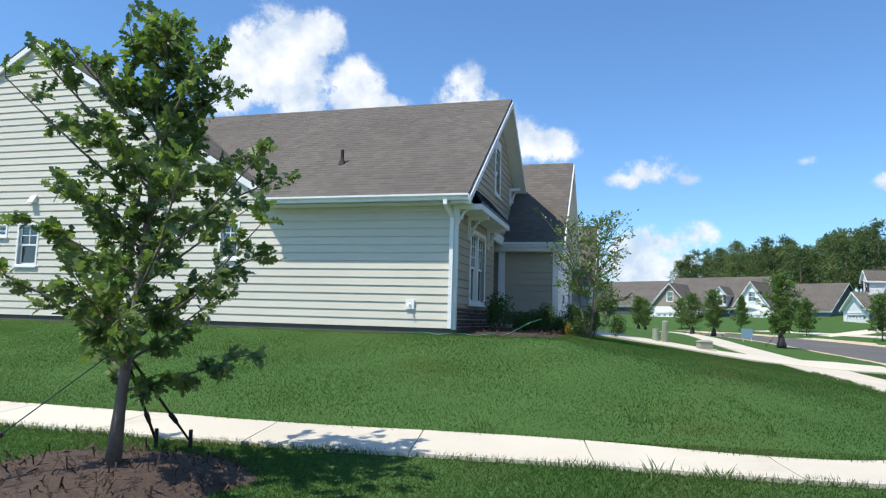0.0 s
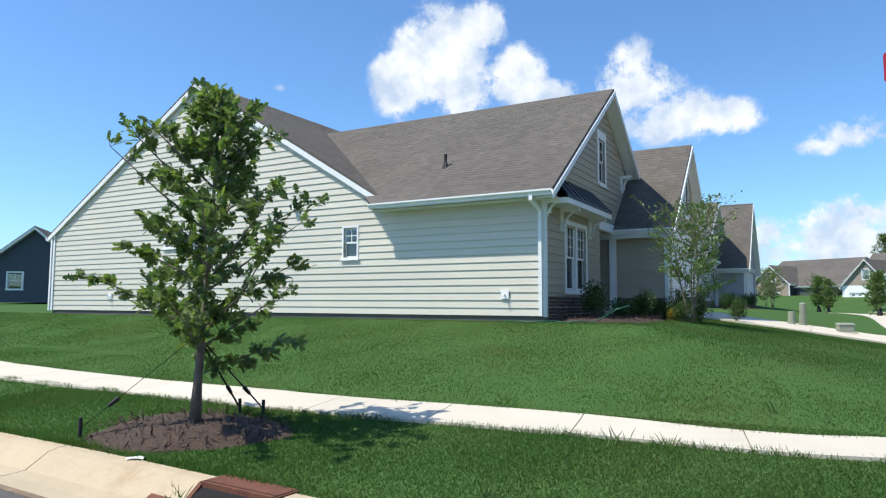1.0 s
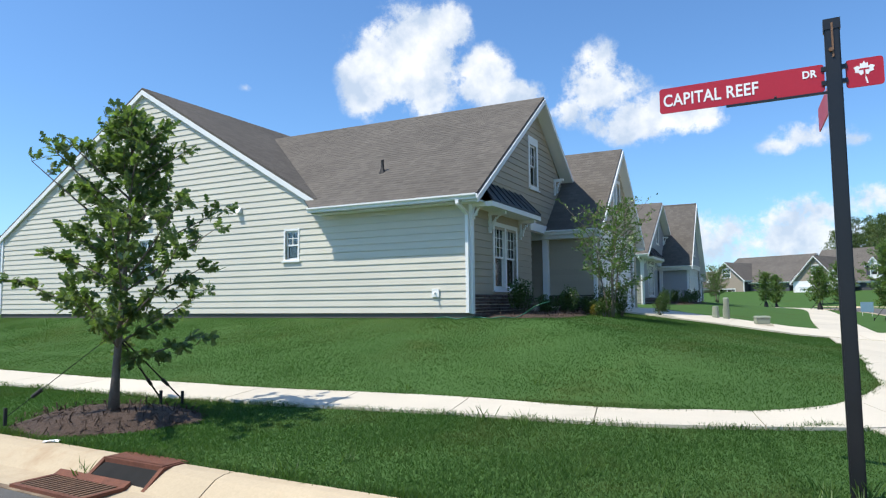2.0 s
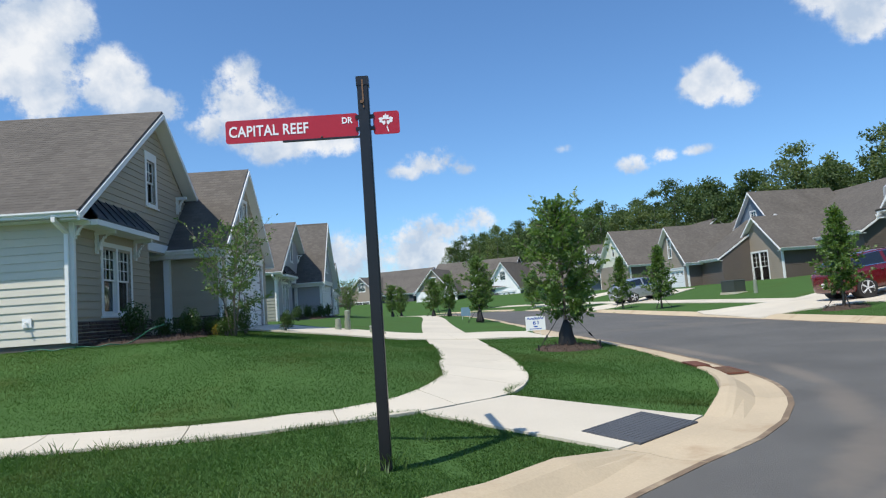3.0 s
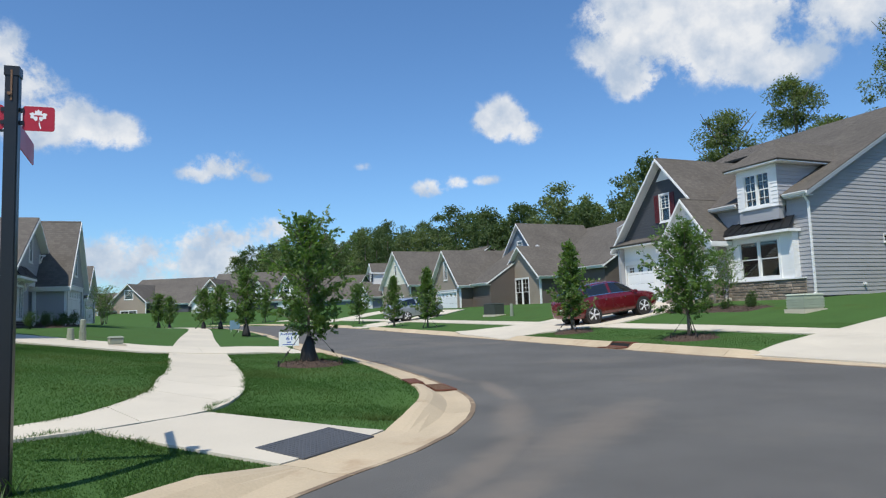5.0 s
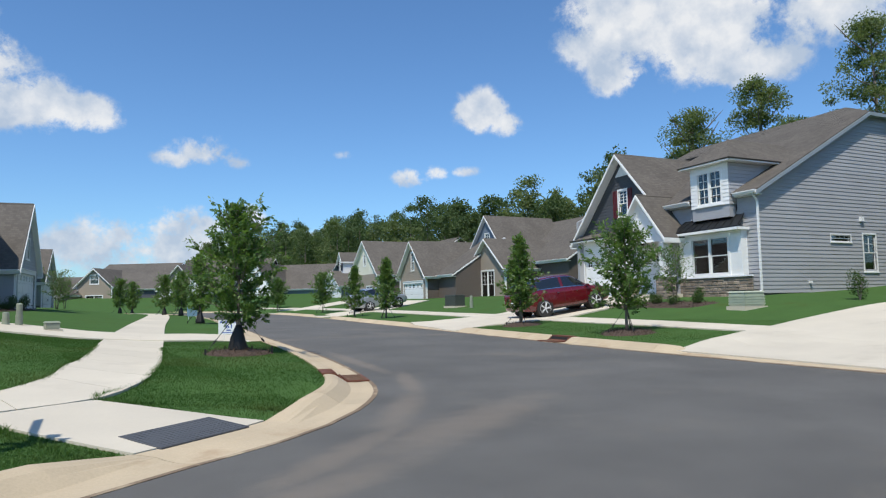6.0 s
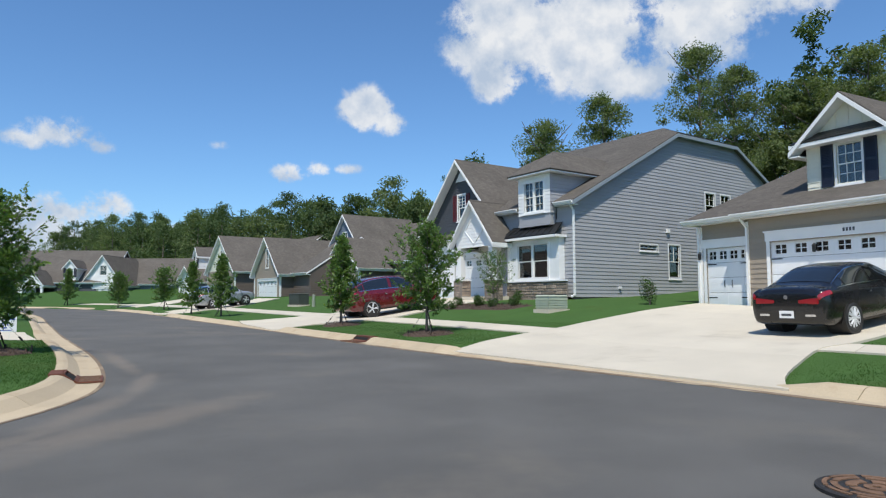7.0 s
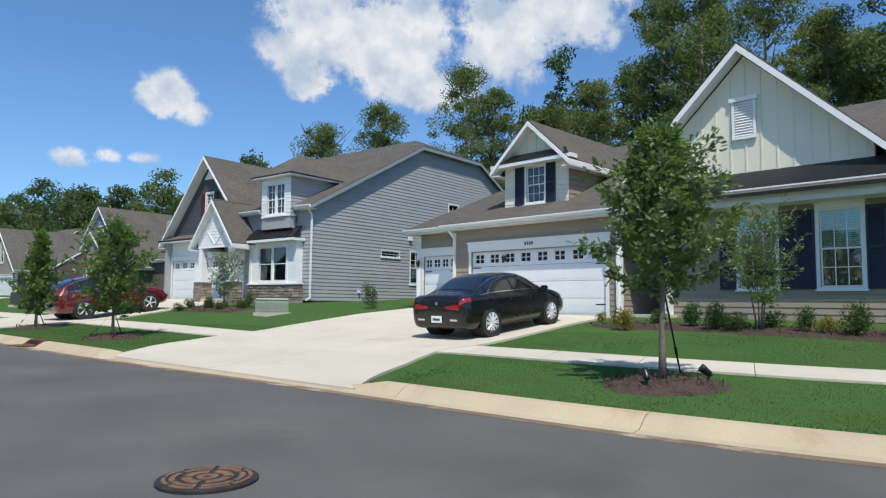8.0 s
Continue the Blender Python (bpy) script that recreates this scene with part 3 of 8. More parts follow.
def pavement_strip(name, left, right, label, lift=0.035, joint=1.5):
    """A concrete walk between two plan lines with as many points, in slabs parted by joints."""
    root = thing(name, Matrix(), label, "pavement", kind="structure")
    n, nc = len(left), len(CROSS)
    cross = [l + (r - l) * f for l, r in zip(left, right) for f in CROSS]
    hz = ground_heights([q.x for q in cross], [q.y for q in cross])
    i = 0
    while i < n - 1:
        run, j = 0.0, i
        while j < n - 1 and run < joint:
            run += ((left[j + 1] - left[j]).length + (right[j + 1] - right[j]).length) / 2
            j += 1
        bm = bmesh.new()
        rows = []
        for k in range(i, j + 1):
            along = ((left[min(k + 1, n - 1)] + right[min(k + 1, n - 1)]) - (left[max(k - 1, 0)] + right[max(k - 1, 0)])).normalized()
            g = along * (0.006 if k == i else -0.006 if k == j else 0)
            rows.append([bm.verts.new((q.x + g.x, q.y + g.y, float(hz[nc * k + c]) + lift)) for c, q in enumerate(cross[nc * k:nc * k + nc])])
        for r0, r1 in zip(rows, rows[1:]):
            for a in range(nc - 1):
                bm.faces.new((r0[a], r0[a + 1], r1[a + 1], r1[a]))
        ext = bmesh.ops.extrude_face_region(bm, geom=bm.faces[:])
        for v in ext["geom"]:
            if isinstance(v, bmesh.types.BMVert):
                v.co.z -= 0.1
        part("paving_slab", tidy(bm), CONCRETE, root)
        i = j
    return root


def resample(line, n):
    ls = [0.0]
    for a, b in zip(line, line[1:]):
        ls.append(ls[-1] + (b - a).length)
    out = []
    for k in range(n):
        s = ls[-1] * k / (n - 1)
        i = max(j for j in range(len(ls)) if ls[j] <= s + 1e-9)
        i = min(i, len(line) - 2)
        f = (s - ls[i]) / max(1e-9, ls[i + 1] - ls[i])
        out.append(line[i] + (line[i + 1] - line[i]) * f)
    return out


def strip_between(name, a, b, label, step=0.5, **kw):
    la, lb = smooth_line(a, 0.3), smooth_line(b, 0.3)
    n = max(3, int(sum((q - p).length for p, q in zip(la, la[1:])) / step))
    return pavement_strip(name, resample(la, n), resample(lb, n), label, **kw)

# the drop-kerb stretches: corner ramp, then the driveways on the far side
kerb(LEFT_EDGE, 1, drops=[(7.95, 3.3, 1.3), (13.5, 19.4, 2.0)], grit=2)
kerb(RIGHT_EDGE, -1, drops=[q for q in DROPS if q[0] > 15])
kerb(SOUTH_EDGE, 1)

# the walk along the side street that bends into the walk beside the main street
SIDE_BACK = [(-40, 15.6), (-20, 11.9), (-9.2, 8.5), (-5.0, 7.35), (-2.6, 6.85), (-1.4, 6.58), (1.2, 6.17), (2.7, 5.76), (3.55, 5.62), (4.5, 5.78)]
SIDE_FRONT = [(-40, 14.2), (-20, 10.5), (-9.4, 7.4), (-4.1, 6.17), (-1.6, 5.68), (0, 5.45), (1.55, 5.25), (2.6, 5.06), (3.6, 4.96), (4.5, 5.07)]
MAIN_LEFT = [(4.5, 5.78), (5.33, 6.3), (6.0, 7.28), (6.4, 8.3), (6.65, 9.6), (7.05, 11.1), (7.75, 15.1), (8.75, 20.5), (10.85, 30.7), (14.2, 46), (16.2, 58), (16.4, 70), (13.5, 88)]
MAIN_RIGHT = [(4.5, 5.07), (5.4, 5.42), (6.1, 5.8), (6.74, 6.15), (7.4, 7.2), (7.9, 8.8), (8.3, 10.4), (9.1, 14.4), (10.15, 19.6), (12.2, 29.8), (15.6, 45.7), (17.7, 58), (17.9, 70), (15.0, 88.5)]
strip_between("pavement_side", SIDE_BACK, SIDE_FRONT, "pale concrete pavement along the side street, jointed slabs")
strip_between("pavement_main", MAIN_LEFT, MAIN_RIGHT, "pale concrete pavement curving beside the main street")
RAMP_KERB = [q for q in offset_line(LEFT_EDGE, 1, 0.76) if 6.42 < q.x < 8.8 and q.y < 4.78]
strip_between("pavement_ramp", [tuple(q) for q in RAMP_KERB], [(5.42, 5.42), (5.85, 5.62), (6.3, 5.86), (6.73, 6.1)], "concrete corner ramp sloping down to the kerb", step=0.2, joint=9, lift=0.03)

def far_walk():
    a, b = [], []
    for p, q in zip(offset_line(RIGHT_EDGE, -1, 3.95), offset_line(RIGHT_EDGE, -1, 5.35)):
        if -30 < p.y < 75:
            a.append(p)
            b.append(q)
    n = int(sum((q - p).length for p, q in zip(a, a[1:])) / 0.6)
    pavement_strip("pavement_far", resample(a, n), resample(b, n), "pale concrete pavement in front of the houses")


far_walk()


def driveway(a, b, label="pale concrete driveway from the street up to a garage"):
    """Concrete drive between its two edges in plan, from the kerb to the garage."""
    strip_between("driveway", a, b, label, lift=0.05, joint=3.0)


driveway([(17.0, -1.25), (18.4, -0.75), (21, -0.45), (23.0, -0.8), (28.9, -1.75)], [(18.5, 6.75), (20, 6.9), (22, 7.2), (24.8, 7.4), (31.3, 6.7)])
driveway([(20.5, 18.5), (21.7, 18.0), (23.0, 17.6), (26.8, 17.3), (33.0, 17.7)], [(22.2, 24.6), (23.2, 24.0), (24.6, 23.6), (28, 23.7), (34.1, 25.3)])
driveway([(24.9, 40.3), (27, 40.8), (30, 41.2), (36.0, 44.6)], [(25.6, 44.7), (28, 44.9), (31, 45.3), (36.6, 49.2)])
driveway([(26.9, 57), (29, 57.3), (39.3, 60)], [(26.9, 61), (29, 61.3), (39.6, 64)])
driveway([(12.9, 21.6), (11.0, 21.4), (9.0, 21.6), (3.6, 23.0)], [(12.4, 17.4), (10.5, 17.4), (8.4, 17.5), (2.55, 18.4)])

# ---- house building kit (local frame: x to the right seen from the street, y into the house, z up) ----
class Face:
    """An upright plane of a house: origin, direction of u, outward normal."""

    def __init__(self, o, ud):
        self.o, self.u = Vector((o[0], o[1], o[2] if len(o) > 2 else 0)), Vector((ud[0], ud[1], 0)).normalized()
        self.n = Vector((self.u.y, -self.u.x, 0))

    def at(self, u, v, w=0.0):
        return self.o + self.u * u + Vector((0, 0, v)) + self.n * w

    def slab(self, bm, u0, u1, v0, v1, w0, w1):
        hexa(bm, [self.at(u0, v0, w1), self.at(u1, v0, w1), self.at(u1, v0, w0), self.at(u0, v0, w0),
                  self.at(u0, v1, w1), self.at(u1, v1, w1), self.at(u1, v1, w0), self.at(u0, v1, w0)])


def top_at(top, u):
    for (a, ha), (b, hb) in zip(top, top[1:]):
        if a <= u <= b:
            return ha + (hb - ha) * (u - a) / max(1e-9, b - a)
    return top[0][1] if u < top[0][0] else top[-1][1]


def span_at(top, v):
    """The stretch of u over which the outline reaches height v (outlines with one hump)."""
    lo = hi = None
    for (a, ha), (b, hb) in zip(top, top[1:]):
        if max(ha, hb) < v:
            continue
        if min(ha, hb) >= v:
            l, h = a, b
        else:
            c = a + (b - a) * (v - ha) / (hb - ha)
            l, h = (c, b) if hb > ha else (a, c)
        lo = l if lo is None else min(lo, l)
        hi = h if hi is None else max(hi, h)
    return lo, hi


def wall(root, face, top, mat, openings=(), base=0.0, exposure=0.165, boards=True, thick=0.16, name="wall", batten=False, board_base=None):
    """A wall with real openings; lap boards laid on it piece by piece, or joined for houses far off."""
    us = sorted({u for u, _ in top} | {c for o in openings for c in (o[0], o[2])})
    us = [u for u in us if top[0][0] <= u <= top[-1][0]]
    bm = bmesh.new()
    for a, b in zip(us, us[1:]):
        if b - a < 1e-4:
            continue
        cuts = sorted((o[1], o[3]) for o in openings if o[0] <= a + 1e-6 and o[2] >= b - 1e-6)
        v = base
        for c0, c1 in cuts + [(None, None)]:
            if c0 is None:
                q = [(a, v), (b, v), (b, top_at(top, b)), (a, top_at(top, a))]
            else:
                q = [(a, v), (b, v), (b, c0), (a, c0)]
            if q[2][1] - v > 1e-3 or q[3][1] - v > 1e-3:
                pts = [face.at(u, w_, 0) for u, w_ in q]
                if (pts[3] - pts[0]).length < 1e-4:
                    pts = pts[:3]
                elif (pts[2] - pts[1]).length < 1e-4:
                    pts = [pts[0], pts[1], pts[3]]
                prism(bm, pts, -face.n * thick)
            v = c1 if c1 is not None else v
    bmesh.ops.remove_doubles(bm, verts=bm.verts[:], dist=1e-4)
    body = part(name, tidy(bm), mat, root)
    vmax = max(h for _, h in top)
    bm = None if boards is True else bmesh.new()
    if batten:
        u = top[0][0] + 0.2
        while u < top[-1][0] - 0.05:
            hi = top_at(top, u) - 0.03
            segs = [(base, hi)]
            for o in openings:
                if o[0] - 0.05 < u < o[2] + 0.05:
                    segs = [s for q in segs for s in ((q[0], min(q[1], o[1])), (max(q[0], o[3]), q[1])) if s[1] - s[0] > 0.05]
            for s0, s1 in segs:
                if s1 - s0 > 0.05:
                    b2 = bmesh.new() if bm is None else bm
                    face.slab(b2, u - 0.022, u + 0.022, s0, s1, 0.0, 0.022)
                    if bm is None:
                        part("batten", b2, mat, body)
            u += 0.41
    else:
        v = base if board_base is None else board_base
        while v < vmax - 0.04:
            v1 = min(v + exposure, vmax - 0.01)
            l0, h0 = span_at(top, v + 0.001)
            l1, h1 = span_at(top, v1)
            mid = (v + v1) / 2
            segs = [(l0, h0, l1, h1)]
            for o in openings:
                if o[1] - 0.01 < mid < o[3] + 0.01:
                    nxt = []
                    for s in segs:
                        if o[0] > s[0] and o[0] < s[1]:
                            nxt.append((s[0], o[0], s[2], o[0]))
                        if o[2] < s[1] and o[2] > s[0]:
                            nxt.append((o[2], s[1], o[2], s[3]))
                        if o[2] <= s[0] or o[0] >= s[1]:
                            nxt.append(s)
                    segs = nxt
            for a, b, c, d in segs:
                if b - a < 0.03:
                    continue
                b2 = bmesh.new() if bm is None else bm
                v2 = v1 + (0.012 if v1 < vmax - 0.05 else 0)
                hexa(b2, [face.at(a, v, 0.03), face.at(b, v, 0.03), face.at(b, v, 0.001), face.at(a, v, 0.001),
                          face.at(c, v2, 0.008), face.at(d, v2, 0.008), face.at(d, v2, 0.001), face.at(c, v2, 0.001)])
                if bm is None:
                    part("siding_board", b2, mat, body)
            v += exposure
    if bm is not None:
        part("siding", bm, mat, body)
    return body


def roof_slope(root, e0, e1, r0, r1, mat, thick=0.10, course=0.15, name="roof", lip=True):
    """A roof plane from its eave e0-e1 to its ridge r0-r1, laid in shingle courses over a deck."""
    e0, e1, r0, r1 = (Vector(p) for p in (e0, e1, r0, r1))
    nrm = (e1 - e0).cross(r0 - e0).normalized()
    if nrm.z < 0:
        nrm = -nrm
    bm = bmesh.new()
    uvl = bm.loops.layers.uv.new("UVMap")
    rise = ((r0 + r1) / 2 - (e0 + e1) / 2).length
    n = max(2, int(rise / course))
    xdir = (e1 - e0).normalized()
    ydir = nrm.cross(xdir)
    rows = [[bm.verts.new(e0 - nrm * thick), bm.verts.new(e1 - nrm * thick)]]
    for i in range(n):
        f0, f1 = i / n, (i + 1) / n
        rows.append([bm.verts.new(e0.lerp(r0, f0) + nrm * 0.0055), bm.verts.new(e1.lerp(r1, f0) + nrm * 0.0055)])
        rows.append([bm.verts.new(e0.lerp(r0, f1) + nrm * 0.003), bm.verts.new(e1.lerp(r1, f1) + nrm * 0.003)])
    rows.append([bm.verts.new(r0 - nrm * thick), bm.verts.new(r1 - nrm * thick)])
    for p, q in zip(rows, rows[1:]):
        bm.faces.new((p[0], p[1], q[1], q[0]))
    bm.faces.new((rows[-1][0], rows[-1][1], rows[0][1], rows[0][0]))
    bm.faces.new([r[0] for r in rows])
    bm.faces.new([r[1] for r in rows][::-1])
    tidy(bm)
    for f in bm.faces:
        for lp in f.loops:
            p = lp.vert.co - e0
            lp[uvl].uv = (p.dot(xdir), p.dot(ydir) * (n * 0.15 / max(rise, 1e-6)))
    return part(name, bm, mat, root)


def gutter(root, p0, p1, name="gutter"):
    """A white K-section gutter hung along an eave; its back lies on the line."""
    p0, p1 = Vector(p0), Vector(p1)
    d = (p1 - p0).normalized()
    out = Vector((d.y, -d.x, 0))
    sec = [(0, 0), (0, -0.12), (0.07, -0.12), (0.085, -0.07), (0.12, -0.035), (0.12, 0.0), (0.105, 0.0), (0.105, -0.03), (0.06, -0.1), (0.015, -0.1), (0.015, 0)]
    bm = bmesh.new()
    prism(bm, [p0 + out * a + Vector((0, 0, b)) for a, b in sec], p1 - p0)
    return part(name, tidy(bm), TRIM, root)


def downspout(root, pts, name="downspout"):
    bm = bmesh.new()
    for a, b in zip(pts, pts[1:]):
        a, b = Vector(a), Vector(b)
        if abs(a.x - b.x) + abs(a.y - b.y) < 1e-4:
            box(bm, a.x - 0.038, a.x + 0.038, a.y - 0.038, a.y + 0.038, min(a.z, b.z) - 0.02, max(a.z, b.z) + 0.02)
        else:
            beam(bm, a, b, 0.076, 0.076, -0.038)
    return part(name, tidy(bm), TRIM, root)


def gable_block(root, x0, x1, y0, y1, eave, ridge, mats, along="y", over=0.35, rake=0.35, ends=(True, True), sides=(True, True), openings=None, boards=False,
                exposure=0.165, roof=None, base=0.0, gable_mat=None, gable_batten=False, soffit=True, mat_sides=None, gutters=True, end_base=None):
    """A wing with walls and a gable roof whose ridge runs along y (gables in front and behind) or x.
    openings: dict of front/back/left/right to lists; front is the low-y side, right the high-x side."""
    op = openings or {}
    roof = roof or ROOF
    wall_mat = mats
    side_mat = mat_sides or wall_mat
    pitch_half = ((x1 - x0) if along == "y" else (y1 - y0)) / 2
    slope = (ridge - eave) / pitch_half
    flat_x, flat_y = [(0, eave), (x1 - x0, eave)], [(0, eave), (y1 - y0, eave)]
    hump_x, hump_y = [(0, eave), ((x1 - x0) / 2, ridge), (x1 - x0, eave)], [(0, eave), ((y1 - y0) / 2, ridge), (y1 - y0, eave)]
    fr, bk, lf, rt = Face((x0, y0), (1, 0)), Face((x1, y1), (-1, 0)), Face((x0, y1), (0, -1)), Face((x1, y0), (0, 1))
    for face, flat, hump, key, is_gable, on, m in (
            (fr, flat_x, hump_x, "front", along == "y", ends[0] if along == "y" else sides[0], wall_mat), (bk, flat_x, hump_x, "back", along == "y", ends[1] if along == "y" else sides[1], wall_mat),
            (lf, flat_y, hump_y, "left", along == "x", ends[0] if along == "x" else sides[0], side_mat), (rt, flat_y, hump_y, "right", along == "x", ends[1] if along == "x" else sides[1], side_mat)):
        if not on:
            continue
        bb = boards if isinstance(boards, bool) else key in boards
        if is_gable and gable_mat is not None and key in ("front",):
            wall(root, face, flat, m, op.get(key, ()), base, exposure, bb)
            hi = [(u, h) for u, h in hump]
            wall(root, face, hi, gable_mat, op.get(key + "_gable", ()), eave, exposure, bb, name="gable_wall", batten=gable_batten)
        else:
            wall(root, face, hump if is_gable else flat, m, list(op.get(key, ())) + list(op.get(key + "_gable", ())) if is_gable else op.get(key, ()), base, exposure, bb)
    lift = 0.10 / math.cos(math.atan(slope))
    ez = eave - over * slope + lift
    rz = ridge + lift
    if along == "y":
        xm = (x0 + x1) / 2
        ya, yb = y0 - rake, y1 + (rake if ends[1] else 0)
        roof_slope(root, (x0 - over, ya, ez), (x0 - over, yb, ez), (xm, ya, rz), (xm, yb, rz), roof)
        roof_slope(root, (x1 + over, ya, ez), (x1 + over, yb, ez), (xm, ya, rz), (xm, yb, rz), roof)
        bm = bmesh.new()
        for xe in (x0 - over, x1 + over):
            beam(bm, (xe, ya - 0.02, ez - 0.02), (xm, ya - 0.02, rz - 0.02), 0.05, 0.16, 0.035)
        part("rake_board", tidy(bm), TRIM, root)
        if soffit:
            for xe, s in ((x0 - over, 1), (x1 + over, -1)):
                bm = bmesh.new()
                prism(bm, [(xe, ya, ez - 0.19), (xm, ya, rz - 0.19), (xm, y0 + 0.0, rz - 0.19), (xe, y0 + 0.0, ez - 0.19)], (0, 0, 0.02))
                part("rake_soffit", tidy(bm), TRIM, root)
                bm = bmesh.new()
                a, b = sorted((xe, x0 + 0.0 if s > 0 else x1))
                box(bm, a, b, ya, yb, ez - 0.24, ez - 0.20)
                box(bm, min(xe, xe + s * 0.03), max(xe, xe + s * 0.03), ya, yb, ez - 0.22, ez - 0.02)
                part("eave_box", tidy(bm), TRIM, root)
        if gutters:
            gutter(root, (x0 - over, yb, ez - 0.01), (x0 - over, ya, ez - 0.01)) if sides[0] else None
            gutter(root, (x1 + over, ya, ez - 0.01), (x1 + over, yb, ez - 0.01)) if sides[1] else None
    else:
        ym = (y0 + y1) / 2
        xa, xb = x0 - (rake if ends[0] else 0), x1 + (rake if ends[1] else 0)
        roof_slope(root, (xa, y0 - over, ez), (xb, y0 - over, ez), (xa, ym, rz), (xb, ym, rz), roof)
        roof_slope(root, (xa, y1 + over, ez), (xb, y1 + over, ez), (xa, ym, rz), (xb, ym, rz), roof)
        for xe, on in ((xa - 0.02, ends[0]), (xb + 0.02, ends[1])):
            if on:
                bm = bmesh.new()
                for ye in (y0 - over, y1 + over):
                    beam(bm, (xe, ye, ez - 0.02), (xe, ym, rz - 0.02), 0.05, 0.14, 0.035)
                part("rake_board", tidy(bm), TRIM, root)
        if soffit:
            bm = bmesh.new()
            box(bm, xa, xb, y0 - over, y0, ez - 0.24, ez - 0.20)
            box(bm, xa, xb, y0 - over, y0 - over + 0.03, ez - 0.22, ez - 0.02)
            part("eave_box", tidy(bm), TRIM, root)
        if gutters:
            gutter(root, (xa, y0 - over, ez - 0.01), (xb, y0 - over, ez - 0.01))


def corner_board(root, x, y, z0, z1, w=0.10):
    bm = bmesh.new()
    box(bm, x - w / 2, x + w / 2, y - w / 2, y + w / 2, z0, z1)
    part("corner_board", bm, TRIM, root)


def window(root, face, u0, v0, u1, v1, cols=2, rows=2, casing=0.09, twin=False, head=0.0, shutters=None, upper_only=True, blind=True, name="window", crown=False, depth=0.07):
    """A sash window in its opening: casing, sashes with bars, panes, sill, blind and, where given, shutters."""
    bm = bmesh.new()
    c, o = casing, 0.035
    face.slab(bm, u0 - c, u0, v0 - c * 0.7, v1 + c + head, -0.10, o)
    face.slab(bm, u1, u1 + c, v0 - c * 0.7, v1 + c + head, -0.10, o)
    face.slab(bm, u0, u1, v1, v1 + c + head, -0.10, o)
    face.slab(bm, u0, u1, v0 - c * 0.7, v0, -0.10, o + 0.01)
    win = part(name, tidy(bm), TRIM, root)
    if crown:
        bm = bmesh.new()
        face.slab(bm, u0 - c - 0.05, u1 + c + 0.05, v1 + c + head, v1 + c + head + 0.05, 0.0, o + 0.06)
        face.slab(bm, u0 - c - 0.02, u1 + c + 0.02, v1 + c + head - 0.05, v1 + c + head, 0.0, o + 0.03)
        part("window_head", tidy(bm), TRIM, win)
    bm = bmesh.new()
    face.slab(bm, u0 - c - 0.03, u1 + c + 0.03, v0 - c * 0.7 - 0.04, v0 - c * 0.7, 0.0, o + 0.04)
    part("window_sill", tidy(bm), TRIM, win)
    units = [(u0, (u0 + u1) / 2 - 0.03), ((u0 + u1) / 2 + 0.03, u1)] if twin else [(u0, u1)]
    if twin:
        bm = bmesh.new()
        face.slab(bm, (u0 + u1) / 2 - 0.05, (u0 + u1) / 2 + 0.05, v0, v1, -0.10, o - 0.005)
        part("mullion", tidy(bm), TRIM, win)
    for a, b in units:
        vm = (v0 + v1) / 2
        for lo, hi, set_back, upper in ((v0, vm + 0.02, 0.055, False), (vm - 0.02, v1, 0.025, True)):
            bm = bmesh.new()
            w = 0.04
            s0, s1 = -set_back - 0.025, -set_back
            face.slab(bm, a, a + w, lo, hi, s0, s1)
            face.slab(bm, b - w, b, lo, hi, s0, s1)
            face.slab(bm, a + w, b - w, lo, lo + w, s0, s1)
            face.slab(bm, a + w, b - w, hi - w, hi, s0, s1)
            if rows and (upper or not upper_only):
                for k in range(1, cols):
                    x = a + w + (b - a - 2 * w) * k / cols
                    face.slab(bm, x - 0.009, x + 0.009, lo + w, hi - w, s0 + 0.006, s1 + 0.004)
                for k in range(1, rows):
                    z = lo + w + (hi - lo - 2 * w) * k / rows
                    face.slab(bm, a + w, b - w, z - 0.009, z + 0.009, s0 + 0.006, s1 + 0.003)
            sash = part("sash", tidy(bm), TRIM, win)
            bm = bmesh.new()
            face.slab(bm, a + w, b - w, lo + w, hi - w, s0 + 0.010, s0 + 0.014)
            pane = part("pane", tidy(bm), GLASS, win, "reflecting window glass")
            pane.visible_shadow = False
        if blind:
            bm = bmesh.new()
            zb = vm
            k = v1
            while k > zb:
                face.slab(bm, a + 0.02, b - 0.02, k - 0.045, k - 0.004, -0.105, -0.10)
                k -= 0.05
            part("blind", bm, BLIND, win, "pale slatted blind")
            bm = bmesh.new()
            face.slab(bm, a + 0.04, b - 0.04, v0 + 0.03, vm, -0.107, -0.102)
            part("insect_screen", bm, SCREEN, win, "dark grey insect screen")
    # flat sheet behind the panes, its dark colour painted as indoor shade
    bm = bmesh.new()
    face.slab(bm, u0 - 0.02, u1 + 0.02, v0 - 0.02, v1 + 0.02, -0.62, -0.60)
    part("room_behind", bm, ROOMSHADE, win, "dark sheet painted as room shade behind the glass")
